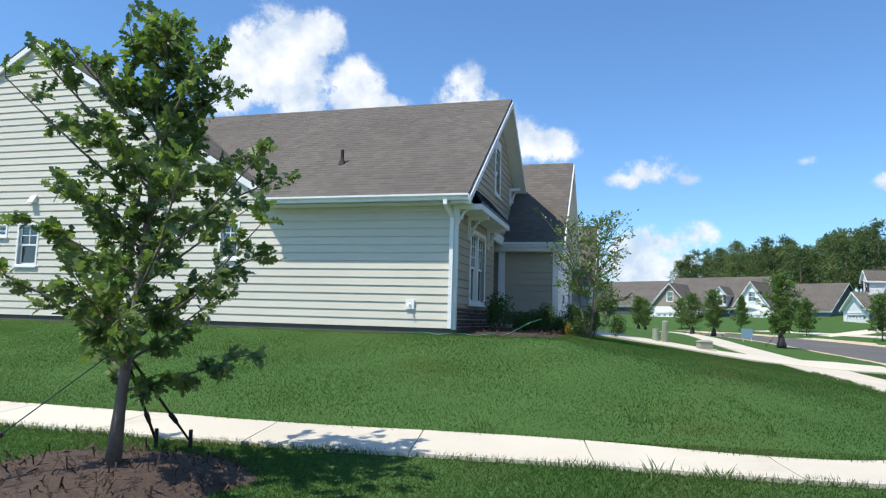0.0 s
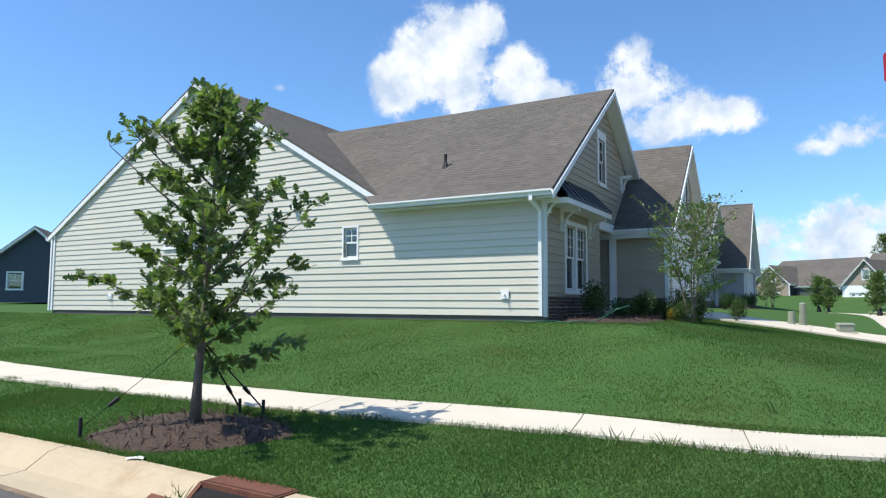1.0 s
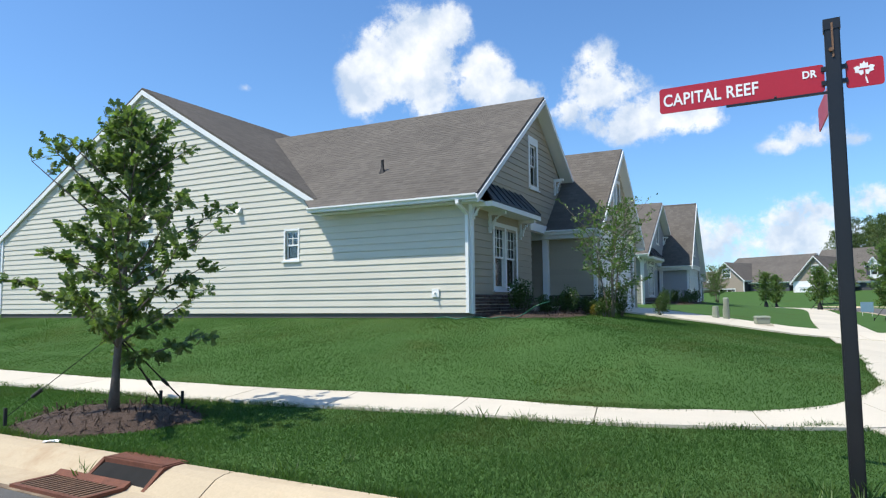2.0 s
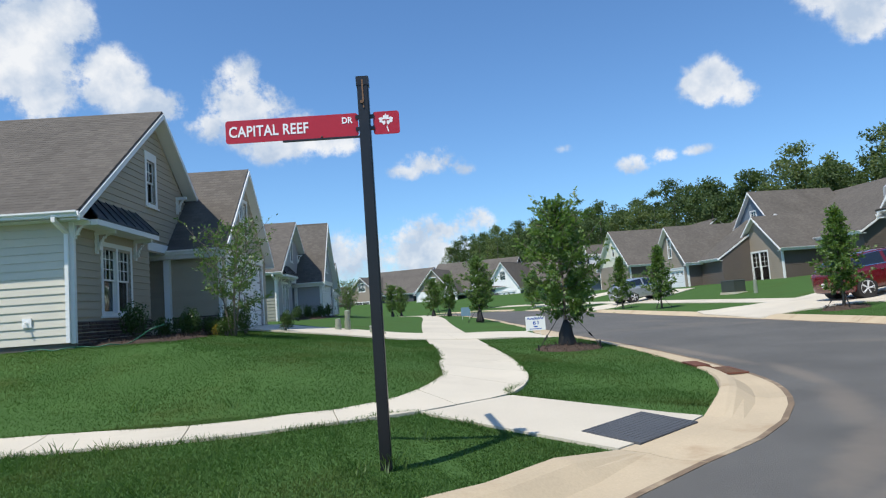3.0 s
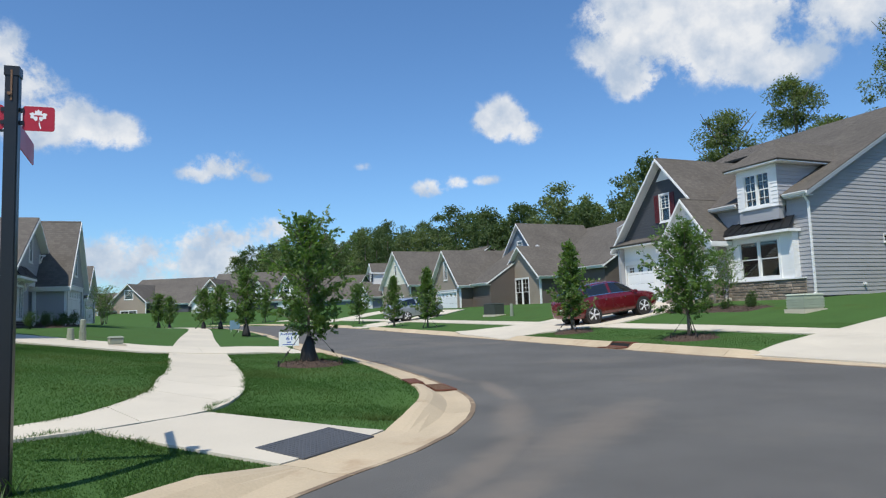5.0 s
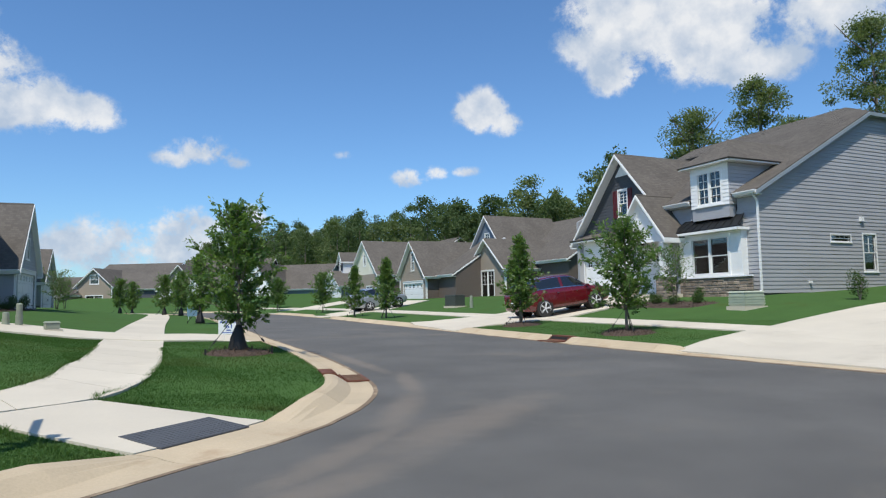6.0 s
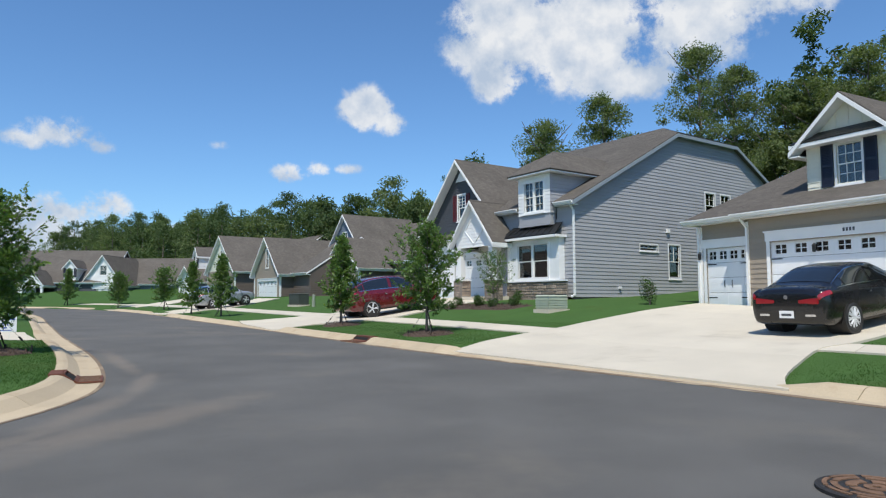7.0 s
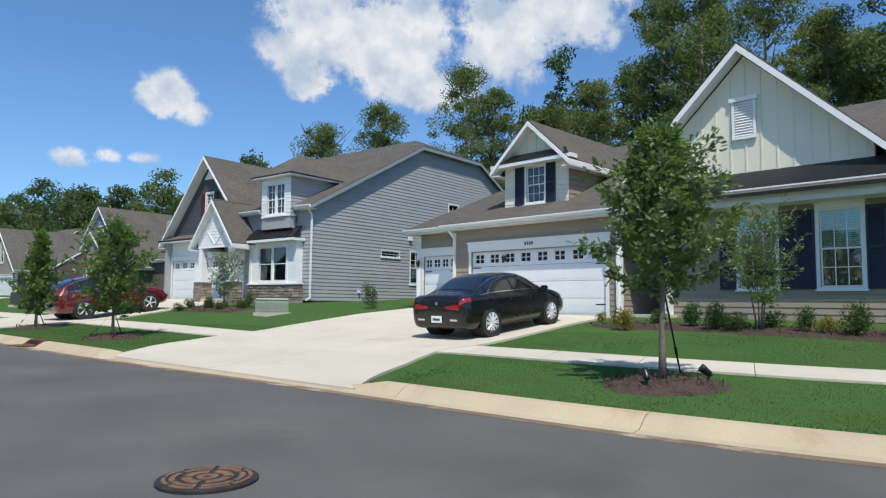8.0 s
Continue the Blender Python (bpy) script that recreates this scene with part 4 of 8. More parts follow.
    if shutters is not None:
        sw = min(0.42, (u1 - u0) * 0.5)
        for s0, s1 in ((u0 - c - sw - 0.02, u0 - c - 0.02), (u1 + c + 0.02, u1 + c + sw + 0.02)):
            bm = bmesh.new()
            face.slab(bm, s0, s0 + 0.05, v0 - 0.05, v1 + 0.05, 0.03, 0.07)
            face.slab(bm, s1 - 0.05, s1, v0 - 0.05, v1 + 0.05, 0.03, 0.07)
            for z in (v0 - 0.05, (v0 + v1) / 2 - 0.04, v1 - 0.03):
                face.slab(bm, s0 + 0.05, s1 - 0.05, z, z + 0.08, 0.03, 0.068)
            z = v0 + 0.04
            face.slab(bm, s0 + 0.05, s1 - 0.05, v0, v1, 0.03, 0.04)
            while z < v1 - 0.04:
                hexa(bm, [face.at(s0 + 0.05, z, 0.062), face.at(s1 - 0.05, z, 0.062), face.at(s1 - 0.05, z, 0.05), face.at(s0 + 0.05, z, 0.05),
                          face.at(s0 + 0.05, z + 0.04, 0.048), face.at(s1 - 0.05, z + 0.04, 0.048), face.at(s1 - 0.05, z + 0.04, 0.04), face.at(s0 + 0.05, z + 0.04, 0.04)])
                z += 0.05
            part("shutter", tidy(bm), shutters, win, "louvred shutter")
    return win


def garage_door(root, face, u0, u1, v0, v1, lights, header=0.28, handles=2):
    """A sectional door with window lights in its top section, trim and header."""
    bm = bmesh.new()
    t = 0.12
    face.slab(bm, u0 - t, u0, v0, v1, -0.10, 0.04)
    face.slab(bm, u1, u1 + t, v0, v1, -0.10, 0.04)
    face.slab(bm, u0 - t - 0.04, u1 + t + 0.04, v1, v1 + header, -0.10, 0.05)
    face.slab(bm, u0 - t - 0.08, u1 + t + 0.08, v1 + header, v1 + header + 0.05, -0.05, 0.09)
    door = part("garage_door", tidy(bm), TRIM, root)
    n = 4
    hgt = (v1 - v0) / n
    wl, hl = min(0.40, (u1 - u0) / lights * 0.68), hgt * 0.52
    spots = []
    for k in range(lights):
        c = u0 + (u1 - u0) * (k + 0.5) / lights
        spots.append((c - wl / 2, c + wl / 2))
    for i in range(n):
        a, b = v0 + i * hgt + 0.006, v0 + (i + 1) * hgt - 0.006
        bm = bmesh.new()
        if i < n - 1:
            face.slab(bm, u0, u1, a, b, -0.10, -0.055)
            m = max(2, int((u1 - u0) / 1.2))
            for k in range(m):
                p, q = u0 + (u1 - u0) * k / m + 0.06, u0 + (u1 - u0) * (k + 1) / m - 0.06
                hexa(bm, [face.at(p, a + 0.07, -0.050), face.at(q, a + 0.07, -0.050), face.at(q, a + 0.07, -0.056), face.at(p, a + 0.07, -0.056),
                          face.at(p, b - 0.07, -0.047), face.at(q, b - 0.07, -0.047), face.at(q, b - 0.07, -0.056), face.at(p, b - 0.07, -0.056)])
        else:
            z0 = (a + b) / 2 - hl / 2
            z1 = z0 + hl
            face.slab(bm, u0, u1, a, z0, -0.10, -0.055)
            face.slab(bm, u0, u1, z1, b, -0.10, -0.055)
            edges = [u0] + [e for s in spots for e in s] + [u1]
            for p, q in zip(edges[0::2], edges[1::2]):
                face.slab(bm, p, q, z0, z1, -0.10, -0.055)
            for p, q in spots:
                mid = (p + q) / 2
                face.slab(bm, mid - 0.014, mid + 0.014, z0, z1, -0.085, -0.06)
                face.slab(bm, p, q, (z0 + z1) / 2 - 0.012, (z0 + z1) / 2 + 0.012, -0.085, -0.061)
        sec = part("door_section", tidy(bm), DOORWHITE, door)
        if i == n - 1:
            for p, q in spots:
                bm = bmesh.new()
                face.slab(bm, p, q, z0, z1, -0.094, -0.09)
                part("pane", bm, GLASS, sec, "dark garage window pane").visible_shadow = False
    # no garage is built: a dark sheet carries its inner shade
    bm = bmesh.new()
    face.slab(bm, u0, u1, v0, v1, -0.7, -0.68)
    part("room_behind", bm, ROOMSHADE, door, "dark sheet painted as garage shade behind the door")
    if handles:
        mid = (u0 + u1) / 2
        for s in (-0.16, 0.16):
            bm = bmesh.new()
            tube(bm, [face.at(mid + s, v0 + 0.75, -0.045), face.at(mid + s, v0 + 0.78, -0.01), face.at(mid + s, v0 + 0.98, -0.01), face.at(mid + s, v0 + 1.0, -0.045)], 0.012, 6)
            part("door_handle", bm, BLACK, door, "black iron pull handle")
        for u, s in ((u0 + 0.02, 1), (u1 - 0.02, -1)):
            for z in (v0 + 0.35, v1 - 0.62):
                bm = bmesh.new()
                face.slab(bm, min(u, u + s * 0.38), max(u, u + s * 0.38), z, z + 0.035, -0.054, -0.043)
                part("strap_hinge", bm, BLACK, door, "black strap hinge")
    return door


def stone_base(root, face, u0, u1, v0, v1, mat=STONE, cap=True, stone=(0.34, 0.15), proud=0.07, seed=3):
    """Low facing of separate stones or bricks in a mortar bed with a cap ledge."""
    rnd = random.Random(seed)
    bm = bmesh.new()
    face.slab(bm, u0, u1, v0, v1, 0.0, proud - 0.025)
    bed = part("stone_facing", bm, MORTAR, root)
    v = v0
    while v < v1 - 0.03:
        h = min(stone[1] * rnd.uniform(0.75, 1.25), v1 - v)
        u = u0
        while u < u1 - 0.02:
            w = min(stone[0] * rnd.uniform(0.5, 1.4), u1 - u)
            if u1 - (u + w) < 0.08:
                w = u1 - u
            bm = bmesh.new()
            j, p = 0.008, proud + rnd.uniform(-0.018, 0.018)
            a, b, c, d = u + j, u + w - j, v + j, v + h - j
            e = min(0.02, (b - a) * 0.2, (d - c) * 0.2)
            hexa(bm, [face.at(a, c, 0.02), face.at(b, c, 0.02), face.at(b, d, 0.02), face.at(a, d, 0.02),
                      face.at(a + e, c + e, p), face.at(b - e, c + e * rnd.uniform(0.5, 1.5), p), face.at(b - e, d - e, p), face.at(a + e * rnd.uniform(0.5, 1.5), d - e, p)])
            part("stone" if mat is STONE else "brick", tidy(bm), mat, bed)
            u += w
        v += h
    if cap:
        bm = bmesh.new()
        face.slab(bm, u0 - 0.02, u1 + 0.02, v1, v1 + 0.06, 0.0, proud + 0.05)
        part("cap_ledge", bm, TRIM, bed)
    return bed


def shed_roof(root, face, u0, u1, v_top, v_low, out, seams=8, mat=METALROOF, over=0.08):
    """A small lean-to roof of standing-seam metal over a window or door."""
    bm = bmesh.new()
    top = [face.at(u0 - over + (0.25 if over else 0), v_top, 0.02), face.at(u1 + over - (0.25 if over else 0), v_top, 0.02)]
    low = [face.at(u0 - over, v_low, out), face.at(u1 + over, v_low, out)]
    prism(bm, [low[0], low[1], top[1], top[0]], (0, 0, -0.05))
    canopy = part("window_canopy", tidy(bm), mat, root, "dark standing-seam metal canopy")
    for k in range(seams + 1):
        f = k / seams
        bm = bmesh.new()
        beam(bm, low[0].lerp(low[1], f) + Vector((0, 0, 0.03)), top[0].lerp(top[1], f) + Vector((0, 0, 0.03)), 0.02, 0.035)
        part("seam", tidy(bm), mat, canopy)
    bm = bmesh.new()
    face.slab(bm, u0 - over, u1 + over, v_low - 0.16, v_low - 0.045, 0.0, out)
    part("canopy_fascia", tidy(bm), TRIM, canopy, "white fascia")
    return canopy


def bracket(root, face, u, v, reach=0.45, high=0.5):
    """A white curved eave bracket."""
    bm = bmesh.new()
    face.slab(bm, u - 0.045, u + 0.045, v - high, v, 0.0, 0.07)
    face.slab(bm, u - 0.045, u + 0.045, v - 0.08, v, 0.07, reach)
    pts = []
    for k in range(7):
        a = math.pi / 2 * k / 6
        pts.append((0.07 + (reach - 0.1) * (1 - math.cos(a)) , v - 0.08 - (high - 0.14) * (1 - math.sin(a))))
    for (w0, z0), (w1, z1) in zip(pts, pts[1:]):
        hexa(bm, [face.at(u - 0.035, z0, w0), face.at(u + 0.035, z0, w0), face.at(u + 0.035, z1, w1), face.at(u - 0.035, z1, w1),
                  face.at(u - 0.035, z0 + 0.02, w0 + 0.07), face.at(u + 0.035, z0 + 0.02, w0 + 0.07), face.at(u + 0.035, z1 + 0.06, w1 + 0.03), face.at(u - 0.035, z1 + 0.06, w1 + 0.03)])
    part("bracket", tidy(bm), TRIM, root)


def house_root(x, y, z, turn, label):
    return thing("house", pose(x, y, z, 0, 0, turn), label, "house", "houses along the street")

# ---- the cream corner house ----
def corner_house(x, y, z, turn, label, SIDE, FRONT, near=True, rz=6.0, gz=5.0):
    h = house_root(x, y, z, turn, label)
    # side wall: one plane from the front corner to the rear, with the big side gable
    deep = 17.8
    side = Face((0, deep), (0, -1))
    tops = [(0, 2.52), (deep - 10.85, 6.62), (deep - 3.95, 2.54), (deep, 2.54)]
    wins = [(12.49, 1.38, 12.90, 2.12), (6.93, 1.2, 7.48, 2.15), (5.75, 1.90, 6.52, 2.14)]
    wall(h, side, tops, SIDE, wins, base=0.0, exposure=0.166, boards=near)
    window(h, side, *wins[0], cols=2, rows=2, casing=0.05)
    window(h, side, *wins[1], cols=2, rows=2, casing=0.05)
    window(h, side, *wins[2], cols=3, rows=0, casing=0.05, blind=False)
    bm = bmesh.new()
    side.slab(bm, 0, deep, -0.6, 0.02, -0.1, -0.01)
    part("foundation", bm, FOUNDATION, h)
    corner_board(h, 0.0, 0.0, -0.02, 2.5, 0.09)
    corner_board(h, 0.0, deep, -0.02, 2.5, 0.11)
    # main roof with ridge across the plot, gable close over the side wall
    roof_slope(h, (-0.1, 3.75, 2.58), (12.5, 3.75, 2.58), (-0.1, 10.85, 6.80), (12.5, 10.85, 6.80), ROOF)
    roof_slope(h, (-0.1, deep + 0.35, 2.50), (12.5, deep + 0.35, 2.50), (-0.1, 10.85, 6.80), (12.5, 10.85, 6.80), ROOF)
    bm = bmesh.new()
    beam(bm, (-0.085, 3.85, 2.62), (-0.085, 10.85, 6.78), 0.05, 0.15, 0.05)
    beam(bm, (-0.085, deep + 0.3, 2.52), (-0.085, 10.85, 6.78), 0.05, 0.15, 0.05)
    part("rake_board", tidy(bm), TRIM, h)
    bm = bmesh.new()
    prism(bm, [(-0.08, 3.9, 2.47), (-0.08, 10.85, 6.60), (0.0, 10.85, 6.60), (0.0, 3.9, 2.47)], (0, 0, 0.02))
    prism(bm, [(-0.08, deep + 0.3, 2.35), (-0.08, 10.85, 6.60), (0.0, 10.85, 6.60), (0.0, deep + 0.3, 2.35)], (0, 0, 0.02))
    part("rake_soffit", tidy(bm), TRIM, h)
    gutter(h, (12.5, deep + 0.35, 2.48), (-0.1, deep + 0.35, 2.48))
    downspout(h, [(-0.05, deep + 0.1, 2.4), (-0.05, deep + 0.1, 0.0)])
    # front wing: ridge towards the street
    rx, ez = 4.25, 2.60
    fy = -0.34
    roof_slope(h, (-0.45, fy, ez), (-0.45, 4.2, ez), (rx, fy, rz), (rx, 9.9, rz), ROOF, name="roof")
    roof_slope(h, (2 * rx + 0.45, fy, ez), (2 * rx + 0.45, 6.0, ez), (rx, fy, rz), (rx, 9.9, rz), ROOF)
    gutter(h, (-0.45, 4.2, ez - 0.02), (-0.45, fy - 0.02, ez - 0.02))
    bm = bmesh.new()
    box(bm, -0.45, 0.0, fy, 4.15, ez - 0.16, ez - 0.13)
    box(bm, -0.45, -0.41, fy, 4.15, ez - 0.16, ez - 0.02)
    part("eave_box", tidy(bm), TRIM, h)
    bm = bmesh.new()
    beam(bm, (-0.45, fy - 0.015, ez - 0.02), (rx, fy - 0.015, rz - 0.02), 0.05, 0.14, 0.05)
    beam(bm, (2 * rx + 0.45, fy - 0.015, ez - 0.02), (rx, fy - 0.015, rz - 0.02), 0.05, 0.14, 0.05)
    part("rake_board", tidy(bm), TRIM, h)
    bm = bmesh.new()
    prism(bm, [(-0.45, fy, ez - 0.18), (rx, fy, rz - 0.18), (rx, 0.0, rz - 0.18), (-0.45, 0.0, ez - 0.18)], (0, 0, 0.02))
    prism(bm, [(2 * rx + 0.45, fy, ez - 0.18), (rx, fy, rz - 0.18), (rx, 0.0, rz - 0.18), (2 * rx + 0.45, 0.0, ez - 0.18)], (0, 0, 0.02))
    part("rake_soffit", tidy(bm), TRIM, h)
    front = Face((0, 0), (1, 0))
    top_f = [(0, 2.5), (rx, rz - 0.18), (2 * rx, 2.5)]
    fwin, gwin = (1.26, 0.58, 2.67, 2.06), (3.86, 3.45, 4.40, 4.62)
    door_op = (3.85, 0.0, 5.3, 2.2)
    wall(h, front, top_f, FRONT, [fwin, gwin, door_op], base=0.0, exposure=0.166, boards=near)
    window(h, front, *fwin, cols=3, rows=3, casing=0.1, twin=True, blind=False)
    window(h, front, *gwin, cols=2, rows=2, casing=0.12, head=0.1, blind=False)
    stone_base(h, front, 0.06, 3.85, -0.35, 0.42, DARKBRICK, cap=False, stone=(0.22, 0.075), proud=0.05)
    shed_roof(h, front, 0.12, 3.22, 3.06, 2.52, 0.5, seams=7, over=0.08)
    for u in (0.95, 2.95):
        bracket(h, front, u, 2.36)
    bracket(h, front, 0.02, 2.44, 0.36, 0.35)
    bracket(h, front, 6.0, 3.95, 0.32, 0.5)
    # frieze board over the entrance, recessed door
    bm = bmesh.new()
    front.slab(bm, 3.75, 5.3, 2.2, 2.42, 0.0, 0.05)
    part("frieze_board", bm, TRIM, h)
    rec = Face((3.85, 1.2), (1, 0))
    wall(h, rec, [(0, 2.3), (1.45, 2.3)], FRONT, [(0.3, 0.1, 1.25, 2.12)], exposure=0.166, boards=False)
    bm = bmesh.new()
    rec.slab(bm, 0.3, 1.25, 0.1, 2.12, -0.1, -0.05)
    part("front_door", bm, CHARCOAL, h, "dark front door")
    bm = bmesh.new()
    box(bm, 3.75, 3.85, 0.0, 1.2, 0, 2.3)
    part("porch_return", bm, TRIM, h)
    bm = bmesh.new()
    box(bm, 5.12, 5.27, -0.06, 0.1, 0.0, 2.3)
    part("porch_post", bm, TRIM, h)
    bm = bmesh.new()
    box(bm, 3.7, 5.3, -0.4, 1.3, -0.5, 0.1)
    part("porch_floor", bm, CONCRETE, h)
    # garage wing standing forward
    gx0, gx1, gy = 5.3, 10.9, -1.4
    gm = (gx1 - gx0) / 2
    gable_block(h, gx0, gx1, gy, 9.0, 2.42, gz, FRONT, along="y", over=0.3, rake=0.25, boards={"front", "left"} if near else False, exposure=0.166, mat_sides=FRONT,
                openings={"front": [(gm - 2.2, 0.0, gm + 2.2, 2.1)], "front_gable": [(gm - 0.42, 2.95, gm + 0.42, 4.05)]})
    gf = Face((gx0, gy), (1, 0))
    garage_door(h, gf, gm - 2.2, gm + 2.2, 0.0, 2.1, 6, header=0.2)
    window(h, gf, gm - 0.42, 2.95, gm + 0.42, 4.05, cols=2, rows=2, casing=0.1, twin=True)
    corner_board(h, gx0, gy, 0, 2.4)
    stone_base(h, Face((gx0, 0), (0, -1)), 0.0, 1.4, -0.35, 0.42, DARKBRICK, cap=False, stone=(0.22, 0.075), proud=0.05)
    # rest of the body
    gable_block(h, 0.2, 12.5, 4.8, 17.5, 2.2, 4.0, SIDE, along="x", ends=(False, True), over=0.1, gutters=False, soffit=False)
    downspout(h, [(-0.5, 0.1, 2.52), (-0.5, 0.1, 2.40), (-0.10, 0.06, 2.20), (-0.10, 0.06, 0.02)])
    # roof vent pipe, hose tap, wall vents
    bm = bmesh.new()
    tube(bm, [(0.95, 2.95, 3.4), (0.95, 2.95, 3.93)], 0.04, 8)
    tube(bm, [(0.95, 2.95, 3.5), (0.95, 2.95, 3.72)], [0.12, 0.045], 8)
    part("vent_pipe", bm, IRON, h, "dark plumbing vent pipe")
    for yy, zz, s in ((10.5, 2.85, 0.17), (6.9, 2.85, 0.15)):
        bm = bmesh.new()
        u = deep - yy
        hexa(bm, [side.at(u - s / 2, zz - s, 0.03), side.at(u + s / 2, zz - s, 0.03), side.at(u + s / 2, zz - s, 0.16), side.at(u - s / 2, zz - s, 0.16),
                  side.at(u - s / 2, zz, 0.03), side.at(u + s / 2, zz, 0.03), side.at(u + s / 2, zz, 0.06), side.at(u - s / 2, zz, 0.06)])
        part("wall_vent", tidy(bm), TRIM, h, "white hooded wall vent")
    for u in (16.9, 3.2):
        bm = bmesh.new()
        side.slab(bm, u - 0.09, u + 0.09, 0.36, 0.54, 0.02, 0.06)
        tube(bm, [side.at(u, 0.45, 0.05), side.at(u, 0.45, 0.13), side.at(u + 0.0, 0.40, 0.15)], 0.018, 6)
        part("hose_tap", tidy(bm), TRIM, h, "white hose tap block")
    return h



corner_house(-0.01, 12.93, 1.23, 78.3, "cream lap-sided single-storey corner house with brown shingle roof", CREAM, TAN)
corner_house(4.0, 33.0, 1.2, 78, "sage lap-sided single-storey house with brown shingle roof", SAGE, GREY, near=False, rz=5.7, gz=5.9)
corner_house(6.2, 54.0, 1.2, 78, "tan lap-sided single-storey house with brown shingle roof", TAN, SAGE, near=False)


# ---- the grey house with the stone bay ----
def grey_house():
    h = house_root(32.33, 12.93, 1.50, -98.7, "grey lap-sided two-storey house with stone bay and charcoal gable")
    ry, rz, ez, back = 10.2, 9.75, 4.42, 20.4
    clip_z, y1, y2 = 8.40, 7.5, 12.9
    side = Face((0, 0), (0, 1))
    sw, slot = (6.85, 0.95, 7.75, 2.65), (4.6, 2.28, 5.95, 2.58)
    up1, up2 = (10.15, 4.3, 11.0, 5.62), (11.6, 4.3, 12.45, 5.62)
    wall(h, side, [(0, ez), (y1, clip_z), (y2, clip_z), (back, ez)], GREY, [sw, slot, up1, up2], exposure=0.17, boards=True)
    window(h, side, *sw, cols=2, rows=2, casing=0.07)
    window(h, side, *slot, cols=4, rows=1, casing=0.05, blind=False)
    window(h, side, *up1, cols=2, rows=2, casing=0.08)
    window(h, side, *up2, cols=2, rows=2, casing=0.08)
    bm = bmesh.new()
    side.slab(bm, 0, back, -0.8, 0.02, -0.1, -0.01)
    part("foundation", bm, FOUNDATION, h)
    bm = bmesh.new()
    for u, v, s in ((6.75, 3.45, 0.2), (3.0, 0.5, 0.1)):
        side.slab(bm, u - s / 2, u + s / 2, v - s, v, 0.02, 0.14)
    part("wall_vent", tidy(bm), TRIM, h, "white hooded wall vent")
    ov = 0.35
    sl = (clip_z - ez) / y1
    ezo = ez - ov * sl + 0.1
    xe = 0.3
    roof_slope(h, (xe, -ov, ezo), (-5.0, -ov, ezo), (xe, y1, clip_z + 0.1), (-8.8, y1, clip_z + 0.1), ROOFB)
    roof_slope(h, (xe, y1, clip_z + 0.1), (-13.0, y1, clip_z + 0.1), (-2.6, ry, rz), (-13.0, ry, rz), ROOFB)
    roof_slope(h, (xe, y2, clip_z + 0.1), (-13.0, y2, clip_z + 0.1), (-2.6, ry, rz), (-13.0, ry, rz), ROOFB)
    roof_slope(h, (xe, back + ov, ezo), (-13.0, back + ov, ezo), (xe, y2, clip_z + 0.1), (-13.0, y2, clip_z + 0.1), ROOFB)
    roof_slope(h, (xe, y1, clip_z + 0.1), (xe, y2, clip_z + 0.1), (-2.6, ry, rz), (-2.6, ry + 0.01, rz), ROOFB)
    bm = bmesh.new()
    beam(bm, (xe + 0.02, -ov, ezo - 0.02), (xe + 0.02, y1, clip_z + 0.08), 0.05, 0.17, 0.03)
    beam(bm, (xe + 0.02, y1, clip_z + 0.08), (xe + 0.02, y2, clip_z + 0.08), 0.05, 0.17, 0.03)
    beam(bm, (xe + 0.02, y2, clip_z + 0.08), (xe + 0.02, back + ov, ezo - 0.02), 0.05, 0.17, 0.03)
    part("rake_board", tidy(bm), BLUETRIM, h, "pale blue-grey rake board")
    bm = bmesh.new()
    prism(bm, [(0, -ov, ezo - 0.14), (xe, -ov, ezo - 0.14), (xe, y1, clip_z - 0.06), (0, y1, clip_z - 0.06)], (0, 0, 0.02))
    box(bm, 0, xe, y1, y2, clip_z - 0.08, clip_z - 0.05)
    part("rake_soffit", tidy(bm), BLUETRIM, h)
    gutter(h, (-0.85, -ov, ezo - 0.01), (xe, -ov, ezo - 0.01))
    gutter(h, (-5.0, -ov, ezo - 0.01), (-3.4, -ov, ezo - 0.01))
    bm = bmesh.new()
    for a, b in ((-5.0, -3.4), (-0.85, xe)):
        box(bm, a, b, -ov, 0.0, ezo - 0.2, ezo - 0.17)
        box(bm, a, b, -ov, -ov + 0.03, ezo - 0.2, ezo - 0.02)
    part("eave_box", tidy(bm), TRIM, h)
    downspout(h, [(0.12, -0.42, ezo - 0.1), (0.12, -0.10, ezo - 0.45), (0.12, -0.10, 0.1), (0.16, -0.35, 0.02)])
    # street front, right half: bay with stone base, canopy and dormer window
    fr = Face((-5.0, 0), (1, 0))
    X = 5.0
    wall(h, fr, [(0, ez), (X, ez)], GREY, [(X - 3.35, 0.90, X - 1.3, 2.50), (X - 3.2, 3.6, X - 1.0, ez)], exposure=0.17, boards=True)
    bay = Face((-4.1, -0.35), (1, 0))
    bm = bmesh.new()
    for a, b, c, d in ((0, 0.75, 0.78, 2.75), (2.8, 3.55, 0.78, 2.75), (0.75, 2.8, 0.78, 0.90), (0.75, 2.8, 2.50, 2.75)):
        bay.slab(bm, a, b, c, d, -0.35, 0.0)
    for u in (0.1, 3.45):
        bay.slab(bm, u - 0.1, u + 0.1, 0.78, 2.75, 0.0, 0.03)
    part("bay_front", tidy(bm), TRIM, h, "white panelled bay")
    window(h, bay, 0.75, 0.90, 2.8, 2.50, cols=1, rows=1, casing=0.12, twin=True)
